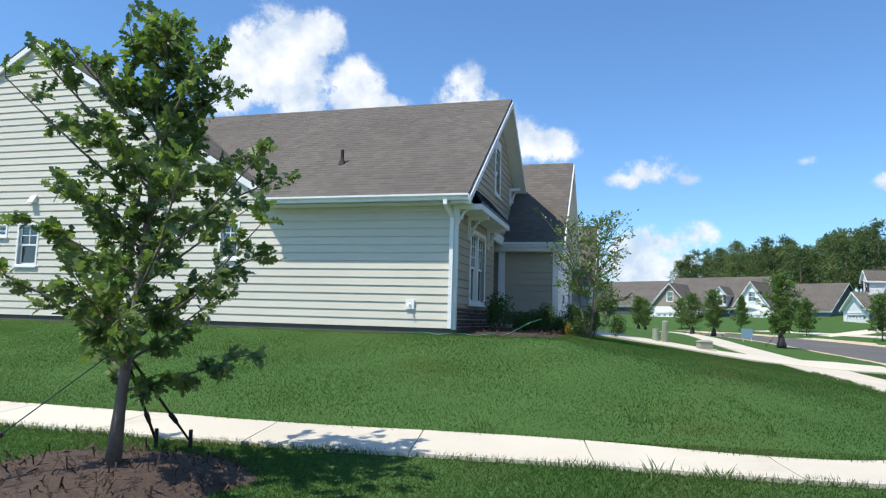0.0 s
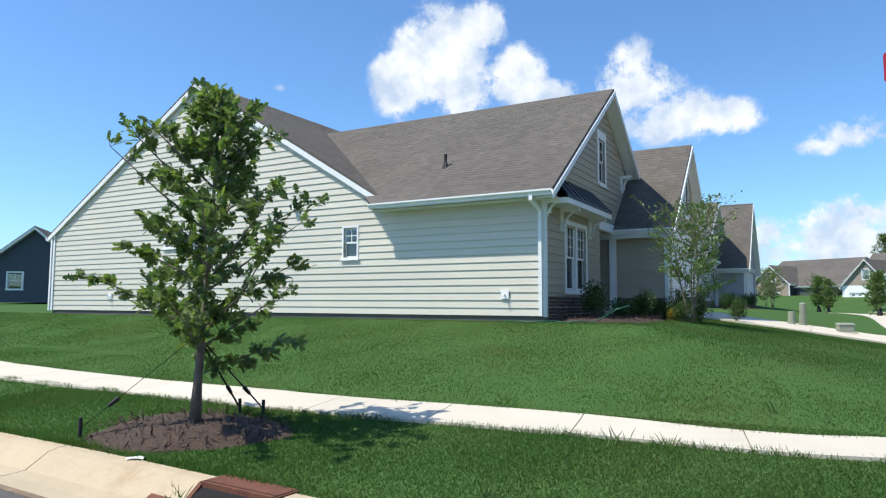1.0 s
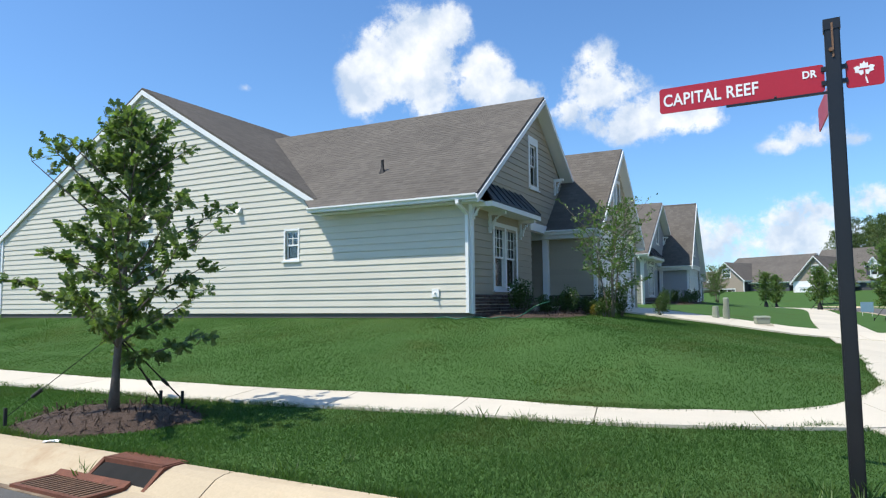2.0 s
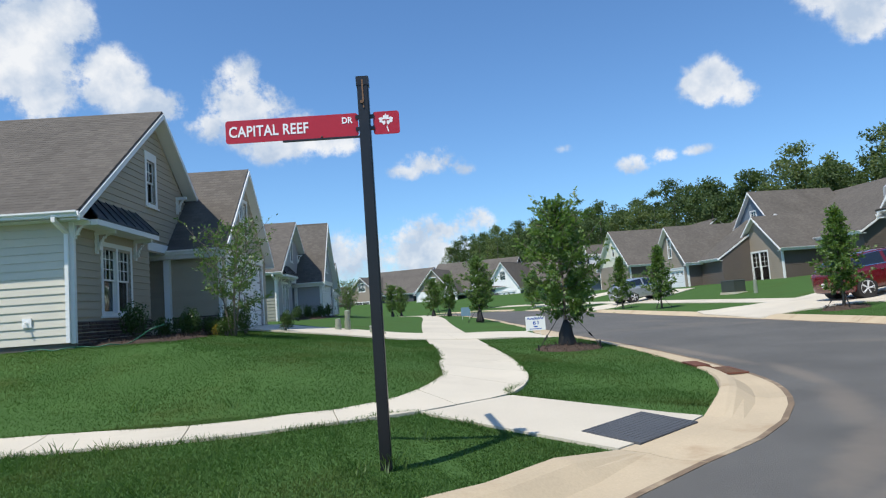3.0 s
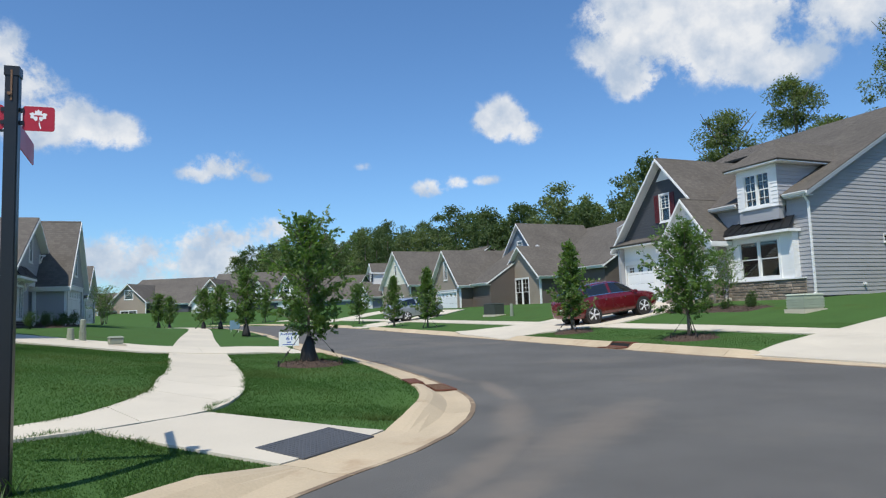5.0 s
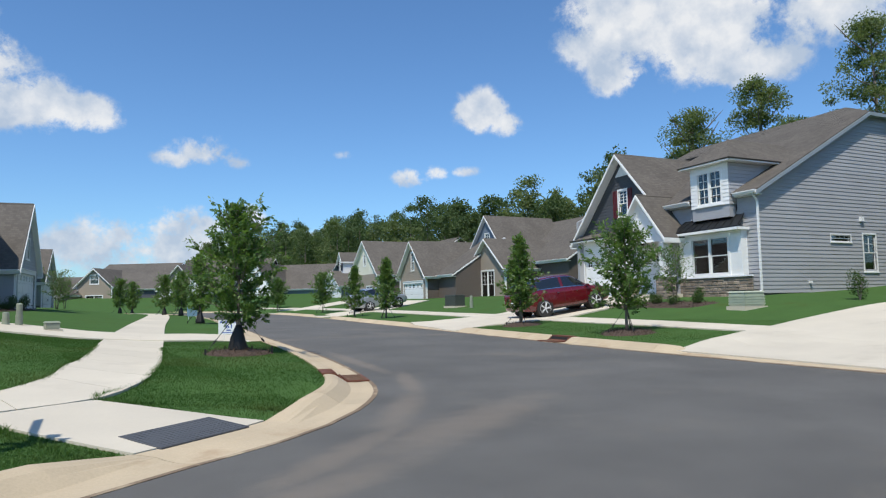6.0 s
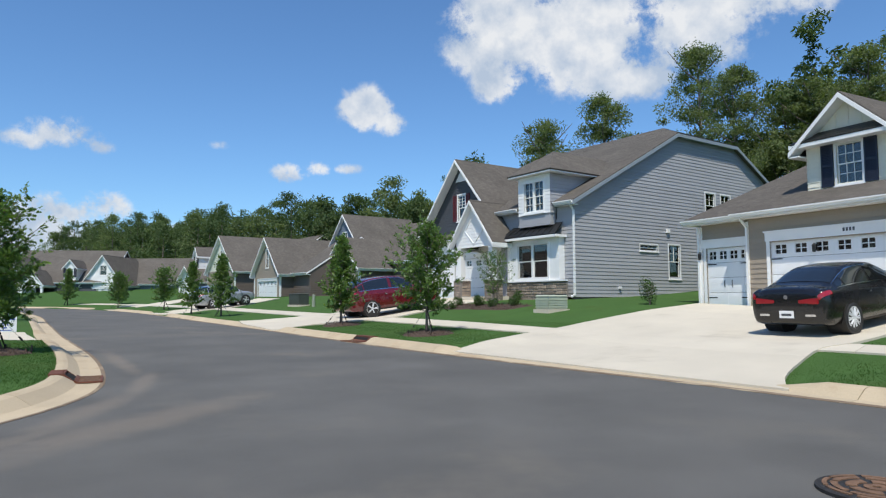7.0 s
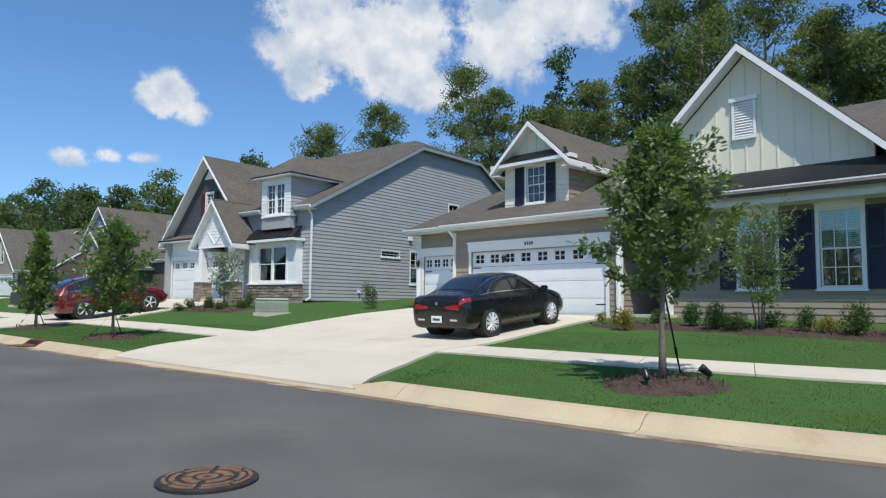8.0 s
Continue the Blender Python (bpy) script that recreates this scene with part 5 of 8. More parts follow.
    stone_base(h, bay, -0.05, 4.05, -0.4, 0.72, STONE, stone=(0.32, 0.13), proud=0.06, seed=8)
    shed_roof(h, Face((-4.1, 0), (1, 0)), 0.0, 3.6, 3.45, 2.88, 0.75, seams=9, over=0.1)
    dor = Face((-3.2, -0.40), (1, 0))
    wall(h, dor, [(0, 5.75), (2.15, 5.75)], TRIM, [(0.42, 4.02, 1.72, 5.48)], base=3.9, exposure=0.17, boards=False, name="dormer_wall")
    bm = bmesh.new()
    dor.slab(bm, 0.02, 2.13, 3.35, 3.9, -0.38, -0.01)
    part("dormer_apron", bm, GREY, h)
    window(h, dor, 0.42, 4.02, 1.72, 5.48, cols=2, rows=2, casing=0.1, twin=True, upper_only=False)
    for xx, s in ((-1.05, 1), (-3.2, -1)):
        fc = Face((xx, -0.4), (0, 1)) if s > 0 else Face((xx, 3.0), (0, -1))
        wall(h, fc, [(0, 5.75), (3.4, 5.75)], GREY, base=3.9, exposure=0.17, boards=False, name="dormer_cheek")
    bm = bmesh.new()
    box(bm, -3.6, -0.65, -0.75, 3.6, 5.76, 5.86)
    part("dormer_eave", bm, TRIM, h)
    roof_slope(h, (-3.65, -0.79, 5.87), (-0.6, -0.79, 5.87), (-2.12, 0.9, 7.1), (-2.10, 0.9, 7.1), ROOFB)
    roof_slope(h, (-0.6, -0.79, 5.87), (-0.6, 4.5, 5.87), (-2.11, 0.9, 7.1), (-2.11, 4.5, 7.1), ROOFB)
    roof_slope(h, (-3.65, -0.79, 5.87), (-3.65, 4.5, 5.87), (-2.11, 0.9, 7.1), (-2.11, 4.5, 7.1), ROOFB)
    # garage wing with the charcoal gable
    gx0, gx1 = -12.6, -5.0
    gy = 0.35
    gable_block(h, gx0, gx1, gy, 9.0, 3.45, 7.62, TRIM, along="y", over=0.45, rake=0.5, sides=(True, False), boards={"left"}, roof=ROOFB, gable_mat=CHARCOAL, mat_sides=BROWN, ends=(True, False),
                openings={"front": [(0.25, 0.0, 2.55, 2.15), (3.1, 0.0, 7.3, 2.15)], "front_gable": [(3.45, 4.35, 4.1, 5.75)]})
    gf = Face((gx0, gy), (1, 0))
    garage_door(h, gf, 0.25, 2.55, 0.0, 2.15, 3, header=0.2, handles=0)
    garage_door(h, gf, 3.1, 7.3, 0.0, 2.15, 5, header=0.2, handles=0)
    window(h, gf, 3.45, 4.35, 4.1, 5.75, cols=2, rows=4, casing=0.1, shutters=MAROON)
    bm = bmesh.new()
    prism(bm, [gf.at(3.25, 6.55, 0.0), gf.at(4.35, 6.55, 0.0), gf.at(3.8, 7.2, 0.0)], gf.n * 0.06)
    part("gable_vent", tidy(bm), TRIM, h, "white triangular gable vent")
    bm = bmesh.new()
    box(bm, gx0 - 0.4, gx1 + 0.3, gy - 0.55, gy, 3.18, 3.32)
    part("pent_fascia", bm, TRIM, h)
    roof_slope(h, (gx0 - 0.45, gy - 0.6, 3.32), (gx1 + 0.3, gy - 0.6, 3.32), (gx0 - 0.45, gy + 0.02, 3.62), (gx1 + 0.3, gy + 0.02, 3.62), ROOFB)
    # white entrance gable on stone piers
    px0, px1, py = -7.1, -4.1, -1.3
    pf = Face((px0, py), (1, 0))
    gable_block(h, px0, px1, py, 2.5, 2.95, 4.80, TRIM, along="y", over=0.35, rake=0.3, ends=(False, False), sides=(False, False), roof=ROOFB, gutters=False)
    wall(h, pf, [(0, 2.98), (1.5, 4.82), (3.0, 2.98)], TRIM, base=2.55, boards=False, name="porch_gable")
    bm = bmesh.new()
    for a, b in (((0.75, 3.45), (1.5, 4.3)), ((2.25, 3.45), (1.5, 4.3)), ((0.75, 3.45), (1.5, 2.75)), ((2.25, 3.45), (1.5, 2.75))):
        beam(bm, pf.at(a[0], a[1], 0.03), pf.at(b[0], b[1], 0.03), 0.05, 0.08)
    part("gable_bracing", tidy(bm), TRIM, h)
    for u in (0.22, 2.78):
        bm = bmesh.new()
        pf.slab(bm, u - 0.15, u + 0.15, 0.85, 2.6, -0.30, 0.0)
        part("porch_column", bm, TRIM, h)
        for k, (o, d) in enumerate((((px0 + u - 0.3, py - 0.1), (1, 0)), ((px0 + u + 0.3, py - 0.1), (0, 1)))):
            stone_base(h, Face(o, d), 0.0, 0.6, -0.5, 0.85, STONE, stone=(0.24, 0.13), proud=0.06, seed=20 + k)
        bm = bmesh.new()
        box(bm, px0 + u - 0.3, px0 + u + 0.3, py - 0.1, py + 0.5, -0.5, 0.85)
        part("pier_core", bm, MORTAR, h)
    rec = Face((-7.1, 1.2), (1, 0))
    bm = bmesh.new()
    rec.slab(bm, 0, 2.2, 0.0, 2.4, -0.1, 0.0)
    part("entrance_wall", bm, GREY, h)
    bm = bmesh.new()
    rec.slab(bm, 0.6, 1.55, 0.05, 2.1, 0.0, 0.05)
    part("front_door", bm, CHARCOAL, h, "dark front door")
    bm = bmesh.new()
    box(bm, -7.2, -4.0, -1.4, 1.2, -0.6, 0.05)
    part("porch_floor", bm, CONCRETE, h)
    wall(h, Face((-12.6, 20.4), (0, -1)), [(0, ez), (10.2, 9.6), (20.4, ez)], GREY, boards=False)


BLUETRIM = material("blue_grey_trim", (0.25, 0.30, 0.345), 0.5, vary=0.04, scale=1.5, fine=70)
grey_house()


# ---- the taupe house with three garage doors ----
def taupe_house():
    h = house_root(31.7, 6.9, 1.08, -105.6, "taupe lap-sided house with white garage doors and navy shutters")
    ez = 3.0
    f1 = Face((0, 0.25), (1, 0))
    f2 = Face((2.2, 0), (1, 0))
    wall(h, f1, [(0, ez + 0.1), (2.2, ez + 0.1)], TAUPE, [(0.22, 0.0, 2.05, 2.2)], exposure=0.17, boards=True)
    garage_door(h, f1, 0.22, 2.05, 0.0, 2.2, 4, header=0.28)
    wall(h, f2, [(0, ez + 0.1), (7.0, ez + 0.1)], TAUPE, [(0.85, 0.0, 6.5, 2.25)], exposure=0.17, boards=True)
    garage_door(h, f2, 0.85, 6.5, 0.0, 2.25, 8, header=0.30)
    wall(h, Face((0, 9.0), (0, -1)), [(0, ez), (8.75, ez)], TAUPE, exposure=0.17, boards=False)
    wall(h, Face((9.2, 0.0), (0, 1)), [(0, ez), (3.0, ez)], TAUPE, exposure=0.17, boards=True)
    corner_board(h, 0.0, 0.25, 0, ez, 0.12)
    corner_board(h, 2.2, 0.0, 0, ez, 0.12)
    corner_board(h, 9.2, 0.0, 0, ez, 0.12)
    # house number on the double door's header, as plain bars
    for k in range(4):
        bm = bmesh.new()
        f2.slab(bm, 3.35 + k * 0.10, 3.41 + k * 0.10, 2.37, 2.48, 0.05, 0.06)
        part("number_bar", bm, CHARCOAL, h, "small dark bar")
    # garage roof, hipped at its end, and dormer
    ry, rz = 8.5, 7.5
    roof_slope(h, (-0.5, -0.2, 3.28), (2.3, -0.2, 3.28), (3.4, ry, rz), (3.5, ry, rz), ROOFB)
    roof_slope(h, (1.9, -0.45, 3.28), (18.5, -0.45, 3.28), (3.4, ry, rz), (18.5, ry, rz), ROOFB)
    roof_slope(h, (-0.5, 17.0, 3.28), (-0.5, -0.2, 3.28), (3.4, ry + 0.1, rz), (3.4, ry, rz), ROOFB)
    gutter(h, (-0.5, -0.22, 3.26), (1.9, -0.22, 3.26))
    gutter(h, (1.88, -0.47, 3.26), (9.6, -0.47, 3.26))
    bm = bmesh.new()
    box(bm, -0.5, 1.9, -0.2, 0.25, 3.08, 3.11)
    box(bm, -0.5, 1.9, -0.2, -0.17, 3.1, 3.25)
    box(bm, -0.5, -0.47, -0.2, 9.0, 3.1, 3.25)
    box(bm, 1.88, 9.6, -0.45, 0.0, 3.08, 3.11)
    box(bm, 1.88, 9.6, -0.45, -0.42, 3.1, 3.25)
    box(bm, 1.88, 1.91, -0.45, 0.25, 3.1, 3.25)
    part("eave_box", tidy(bm), TRIM, h)
    downspout(h, [(-0.05, 0.15, 3.0), (-0.05, 0.15, 0.0)])
    downspout(h, [(2.22, -0.50, 3.15), (2.22, -0.08, 2.8), (2.22, -0.08, 0.0)])
    downspout(h, [(9.15, -0.50, 3.15), (9.15, -0.08, 2.8), (9.15, -0.08, 0.0)])
    dy = 0.9
    dx0, dx1 = 3.9, 6.72
    df = Face((dx0, dy), (1, 0))
    gable_block(h, dx0, dx1, dy, 6.0, 5.45, 6.75, BATTEN, along="y", over=0.35, rake=0.45, ends=(True, False), roof=ROOFB, base=3.5, mat_sides=TAUPE, gutters=False, boards={"left", "right"},
                openings={"front": [(1.0, 3.98, 1.8, 5.28)]}, gable_mat=BATTEN, gable_batten=True)
    window(h, df, 1.0, 3.98, 1.8, 5.28, cols=3, rows=2, casing=0.07, shutters=NAVY, upper_only=False)
    for u in (0.06, 0.42, 2.38, 2.74):
        bm = bmesh.new()
        df.slab(bm, u - 0.03, u + 0.03, 3.6, 5.4, 0.0, 0.025)
        part("batten", bm, BATTEN, h)
    bm = bmesh.new()
    box(bm, dx0 - 0.35, dx1 + 0.35, dy - 0.45, dy, 5.32, 5.46)
    part("dormer_band", bm, TRIM, h)
    roof_slope(h, (dx0 - 0.3, dy - 0.47, 5.47), (dx1 + 0.3, dy - 0.47, 5.47), (dx0 + 0.1, dy - 0.02, 5.80), (dx1 - 0.1, dy - 0.02, 5.80), METALROOF, name="pent_roof")
    # right wing with the batten gable
    wx0, wx1, wy = 9.7, 16.1, 0.6
    wf = Face((wx0 + 0.7, wy), (1, 0))
    wins = [(2.12, 0.86, 3.06, 2.80), (4.12, 0.86, 5.06, 2.80)]
    wall(h, wf, [(0, 3.0), (7.6, 3.0)], TAUPE, wins, exposure=0.17, boards=True)
    for w_ in wins:
        window(h, wf, *w_, cols=3, rows=2, casing=0.09, shutters=NAVY, upper_only=False, crown=True, head=0.12)
    gw = Face((wx0, wy), (1, 0))
    wall(h, gw, [(0.0, 4.35), (3.05, 7.30), (6.1, 4.35)], BATTEN, base=3.95, boards=True, batten=True, name="gable_wall")
    roof_slope(h, (wx0 - 0.5, wy - 0.45, 4.12), (wx0 - 0.5, 8.0, 4.12), (wx0 + 3.05, wy - 0.45, 7.58), (wx0 + 3.05, 8.0, 7.58), ROOFB)
    roof_slope(h, (wx0 + 6.6, wy - 0.45, 4.12), (wx0 + 6.6, 8.0, 4.12), (wx0 + 3.05, wy - 0.45, 7.58), (wx0 + 3.05, 8.0, 7.58), ROOFB)
    bm = bmesh.new()
    beam(bm, (wx0 - 0.5, wy - 0.47, 4.10), (wx0 + 3.05, wy - 0.47, 7.56), 0.05, 0.2, 0.03)
    beam(bm, (wx0 + 6.6, wy - 0.47, 4.10), (wx0 + 3.05, wy - 0.47, 7.56), 0.05, 0.2, 0.03)
    part("rake_board", tidy(bm), TRIM, h)
    bm = bmesh.new()
    prism(bm, [(wx0 - 0.5, wy - 0.45, 3.90), (wx0 + 3.05, wy - 0.45, 7.36), (wx0 + 3.05, wy, 7.36), (wx0 - 0.5, wy, 3.90)], (0, 0, 0.02))
    prism(bm, [(wx0 + 6.6, wy - 0.45, 3.90), (wx0 + 3.05, wy - 0.45, 7.36), (wx0 + 3.05, wy, 7.36), (wx0 + 6.6, wy, 3.90)], (0, 0, 0.02))
    part("rake_soffit", tidy(bm), TRIM, h)
    roof_slope(h, (wx0 + 0.2, wy - 0.75, 3.42), (wx0 + 8, wy - 0.75, 3.42), (wx0 + 0.2, wy, 4.02), (wx0 + 8, wy, 4.02), METALROOF, name="pent_roof")
    gutter(h, (wx0 + 0.2, wy - 0.76, 3.42), (wx0 + 8, wy - 0.76, 3.42))
    bm = bmesh.new()
    box(bm, wx0 + 0.2, wx0 + 8, wy - 0.74, wy, 3.0, 3.04)
    box(bm, wx0 + 0.2, wx0 + 8, wy - 0.74, wy - 0.71, 3.02, 3.4)
    part("pent_fascia", tidy(bm), TRIM, h)
    lv = Face((wx0 + 2.72, wy - 0.03), (1, 0))
    bm = bmesh.new()
    lv.slab(bm, 0.0, 0.07, 5.02, 6.02, 0, 0.05)
    lv.slab(bm, 0.58, 0.65, 5.02, 6.02, 0, 0.05)
    lv.slab(bm, 0.0, 0.65, 4.95, 5.02, 0, 0.06)
    lv.slab(bm, -0.06, 0.71, 6.02, 6.14, 0, 0.09)
    vent = part("gable_vent", tidy(bm), TRIM, h, "white louvred gable vent")
    for k in range(13):
        bm = bmesh.new()
        z = 5.04 + k * 0.075
        hexa(bm, [lv.at(0.07, z, 0.045), lv.at(0.58, z, 0.045), lv.at(0.58, z, 0.035), lv.at(0.07, z, 0.035), lv.at(0.07, z + 0.06, 0.012), lv.at(0.58, z + 0.06, 0.012), lv.at(0.58, z + 0.06, 0.002), lv.at(0.07, z + 0.06, 0.002)])
        part("louvre", tidy(bm), TRIM, vent)
    # recessed porch
    rec = Face((9.2, 2.6), (1, 0))
    bm = bmesh.new()
    rec.slab(bm, 0, 1.5, 0, 3.0, -0.1, 0)
    part("porch_wall", bm, TAUPE, h)
    bm = bmesh.new()
    rec.slab(bm, 0.3, 1.25, 0.05, 2.1, 0, 0.05)
    part("front_door", bm, CHARCOAL, h, "dark front door")
    bm = bmesh.new()
    box(bm, 9.2, 10.7, 0.2, 2.6, -0.5, 0.08)
    part("porch_floor", bm, CONCRETE, h)
    bm = bmesh.new()
    box(bm, 10.35, 10.6, 0.3, 0.55, 0.08, 3.0)
    part("porch_column", bm, TRIM, h)
    for u, fc in ((-0.0, f1), (2.47, f2), (-1.75, Face((10.6, 0.0), (1, 0)))):
        lamp(h, fc, u)
    wall(h, Face((18.2, 0.6), (0, 1)), [(0, 3.0), (15, 3.0)], TAUPE, boards=False)
    bm = bmesh.new()
    box(bm, 0.1, 18.1, 9.0, 15.5, 0, 3.2)
    part("rear_body", bm, TAUPE, h)
    roof_slope(h, (-0.5, 17.0, 3.28), (18.5, 17.0, 3.28), (3.4, ry, rz), (18.5, ry, rz), ROOFB)


def lamp(root, face, u, v=1.95):
    """A small black wall lantern."""
    bm = bmesh.new()
    face.slab(bm, u - 0.05, u + 0.05, v - 0.1, v + 0.1, 0.03, 0.05)
    tube(bm, [face.at(u, v + 0.06, 0.05), face.at(u, v + 0.12, 0.1), face.at(u, v + 0.06, 0.13)], 0.012, 6)
    tube(bm, [face.at(u, v + 0.05, 0.13), face.at(u, v - 0.16, 0.13)], [0.065, 0.045], 6)
    tube(bm, [face.at(u, v + 0.05, 0.13), face.at(u, v + 0.12, 0.13)], [0.075, 0.01], 6)
    part("wall_lantern", tidy(bm), BLACK, root, "black wall lantern")


taupe_house()


# ---- further houses ----
def wing_house(x, y, z, turn, label, front, side, half, deep, eave, ridge, garage=None, tall_win=None, gable_win=None, body=None, body_mat=None, gable_mat=None, batten=False, dormer=None, stone=True, roof=None):
    """A house whose gabled wing faces the street, with a larger body behind."""
    h = house_root(x, y, z, turn, label)
    roof = roof or ROOF
    ops, gops = [], []
    if garage:
        ops.append((garage[0] + half, 0.0, garage[1] + half, 2.1))
    if tall_win:
        ops.append((tall_win[0] + half, tall_win[1], tall_win[2] + half, tall_win[3]))
    if gable_win:
        gops.append((gable_win[0] + half, gable_win[1], gable_win[2] + half, gable_win[3]))
    gable_block(h, -half, half, 0, deep, eave, ridge, front, along="y", over=0.4, rake=0.4, openings={"front": ops, "front_gable": gops}, mat_sides=side, gable_mat=gable_mat, gable_batten=batten, roof=roof, ends=(True, False))
    f = Face((-half, 0), (1, 0))
    if garage:
        garage_door(h, f, *ops[0][0::2], 0.0, 2.1, 5, header=0.22, handles=0)
    if tall_win:
        window(h, f, *ops[-1], cols=2, rows=3, casing=0.12, twin=True, blind=False)
    if gable_win:
        window(h, f, *gops[0], cols=2, rows=3, casing=0.1, blind=False)
    for xx in (-half, half):
        corner_board(h, xx, 0, -0.3, eave, 0.14)
    if stone:
        bm = bmesh.new()
        box(bm, half, half + 0.06, 0.2, deep, -0.6, 0.45)
        part("stone_skirt", bm, STONE, h, "brown stone skirt")
    if body:
        bx0, bx1, by0, by1, be, br = body
        gable_block(h, bx0, bx1, by0, by1, be, br, body_mat or side, along="x", over=0.4, rake=0.3, roof=roof)
    if dormer:
        gable_block(h, dormer[0], dormer[0] + 1.6, dormer[1], dormer[1] + 4, dormer[2], dormer[2] + 1.0, TRIM, along="y", over=0.25, rake=0.25, base=dormer[2] - 1.9, roof=roof, gutters=False,
                    openings={"front": [(0.4, dormer[2] - 1.4, 1.2, dormer[2] - 0.2)]})
        window(h, Face((dormer[0], dormer[1]), (1, 0)), 0.4, dormer[2] - 1.4, 1.2, dormer[2] - 0.2, cols=2, rows=2, shutters=NAVY, blind=False)
    bm = bmesh.new()
    box(bm, -half + 0.05, half - 0.05, 0.05, deep, -0.8, 0.0)
    part("foundation", bm, FOUNDATION, h)
    return h


e = wing_house(42.4, 44.8, 1.3, -97, "tan-fronted house with tall white window and dark side wall", TAUPE, BROWN, 3.0, 9, 3.05, 5.6, tall_win=(-1.1, 0.4, 1.1, 2.75), body=(-6.4, 7.4, 3.4, 18, 3.6, 8.0), body_mat=BROWN)
gable_block(e, -6.9, -1.1, 2.4, 10, 5.15, 8.25, BLUEGREY, along="y", over=0.35, rake=0.35, ends=(True, False), gutters=False, base=2.5, openings={"front_gable": [(2.5, 5.6, 3.3, 6.6)]})
window(e, Face((-6.9, 2.4), (1, 0)), 2.5, 5.6, 3.3, 6.6, cols=2, rows=2, blind=False)
b = wing_house(39.5, 53.0, 1.1, -97, "brown-sided house with taupe gable over a white garage door", TAUPE, BROWN, 3.1, 11, 2.95, 6.15, garage=(-2.2, 2.3), gable_win=(-0.3, 3.4, 0.3, 5.1), body=(-9, 3.0, 6, 20, 3.2, 7.9), body_mat=BROWN)
gable_block(b, 2.6, 6.6, 1.3, 11.5, 2.9, 6.15, BROWN, along="x", over=0.4, rake=0.05, ends=(False, True), roof=ROOF)
wing_house(43.7, 71.5, 1.0, -97, "taupe house with cream gable and covered porch", TAUPE, BROWN, 4.8, 10, 3.9, 8.0, gable_win=(-0.35, 5.0, 0.35, 6.3), tall_win=(0.6, 0.6, 2.6, 2.4), body=(-9, 4.4, 4, 18, 3.4, 8.4), gable_mat=BATTEN, body_mat=BROWN)
wing_house(43.3, 80.2, 1.0, -97, "blue-grey house with white dormer and garage", TRIM, BLUEGREY, 3.4, 8, 2.8, 4.7, garage=(-2.4, 2.4), body=(-7.5, 5.0, 2.5, 16, 3.2, 8.3), body_mat=BLUEGREY, dormer=(-1.0, 1.2, 6.2))
wing_house(39.3, 100.1, 1.0, -48, "grey house with white gable and garage", TRIM, BLUEGREY, 3.0, 9, 2.9, 6.9, garage=(-2.2, 2.2), gable_win=(-0.5, 4.1, 0.5, 5.5), body=(-3, 9.0, 4, 16, 3.0, 7.0), body_mat=BLUEGREY, roof=ROOFB)
i = wing_house(29.0, 105.3, 1.0, -38, "dark grey house with white gable trim and garage", TRIM, CHARCOAL, 3.1, 9, 3.2, 6.7, garage=(-2.2, 2.2), gable_win=(-0.45, 4.0, 0.45, 5.4), body=(-2.5, 12.0, 2.5, 15, 3.2, 8.0), body_mat=CHARCOAL, gable_mat=TAUPE, dormer=(6.2, 1.6, 5.2))
gable_block(i, 1.6, 4.6, -1.2, 3.0, 2.7, 4.6, TRIM, along="y", over=0.25, rake=0.25, ends=(True, False), base=2.2, gutters=False)
for xx in (1.75, 4.45):
    bm = bmesh.new()
    box(bm, xx - 0.15, xx + 0.15, -1.15, -0.85, 0.0, 2.3)
    part("porch_column", bm, TRIM, i)
wing_house(18.6, 116.5, 1.0, -40, "taupe house with brick front and white dormer window", TAUPE, CHARCOAL, 3.0, 9, 3.9, 6.6, tall_win=(-1.4, 0.7, 1.4, 2.3), gable_win=(-0.7, 4.2, 0.7, 5.6), body=(-3.5, 9.5, 1.5, 18, 3.4, 7.8), body_mat=CHARCOAL)
wing_house(11.5, 116.0, 1.1, -35, "white-trimmed tan house at the bend", TAN, TAN, 3.0, 9, 2.5, 4.7, garage=(-2.2, 2.2), body=(-8, 2.5, 4, 13, 2.8, 5.3))
wing_house(-12.0, 70.0, 1.1, 100, "tan single-storey house with brown roof", TAN, TAN, 3.4, 9, 2.6, 5.6, garage=(-2.2, 2.2), body=(-9, 4, 3, 16, 2.6, 6.4))
dark = house_root(-32.3, 28.4, 1.45, 36, "dark slate-blue house with grey gabled roof beyond the lawn")
gable_block(dark, -2.2, 2.2, 0, 12, 2.4, 4.3, SLATEBLUE, along="y", openings={"front": [(0.9, 0.8, 1.6, 1.7)]})
window(dark, Face((-2.2, 0), (1, 0)), 0.9, 0.8, 1.6, 1.7, cols=2, rows=2, blind=False)

# ---- plants ----
LEAF_OAK = np.array([(0, 0, 0), (0.16, 0.06, 0.02), (0.26, 0.25, 0.05), (0.38, 0.08, 0.03), (0.50, 0.33, 0.07), (0.62, 0.10, 0.03), (0.78, 0.22, 0.03), (1, 0, -0.06), (0.78, -0.22, 0.03), (0.62, -0.10, 0.03), (0.50, -0.33, 0.07), (0.38, -0.08, 0.03), (0.26, -0.25, 0.05), (0.16, -0.06, 0.02)])
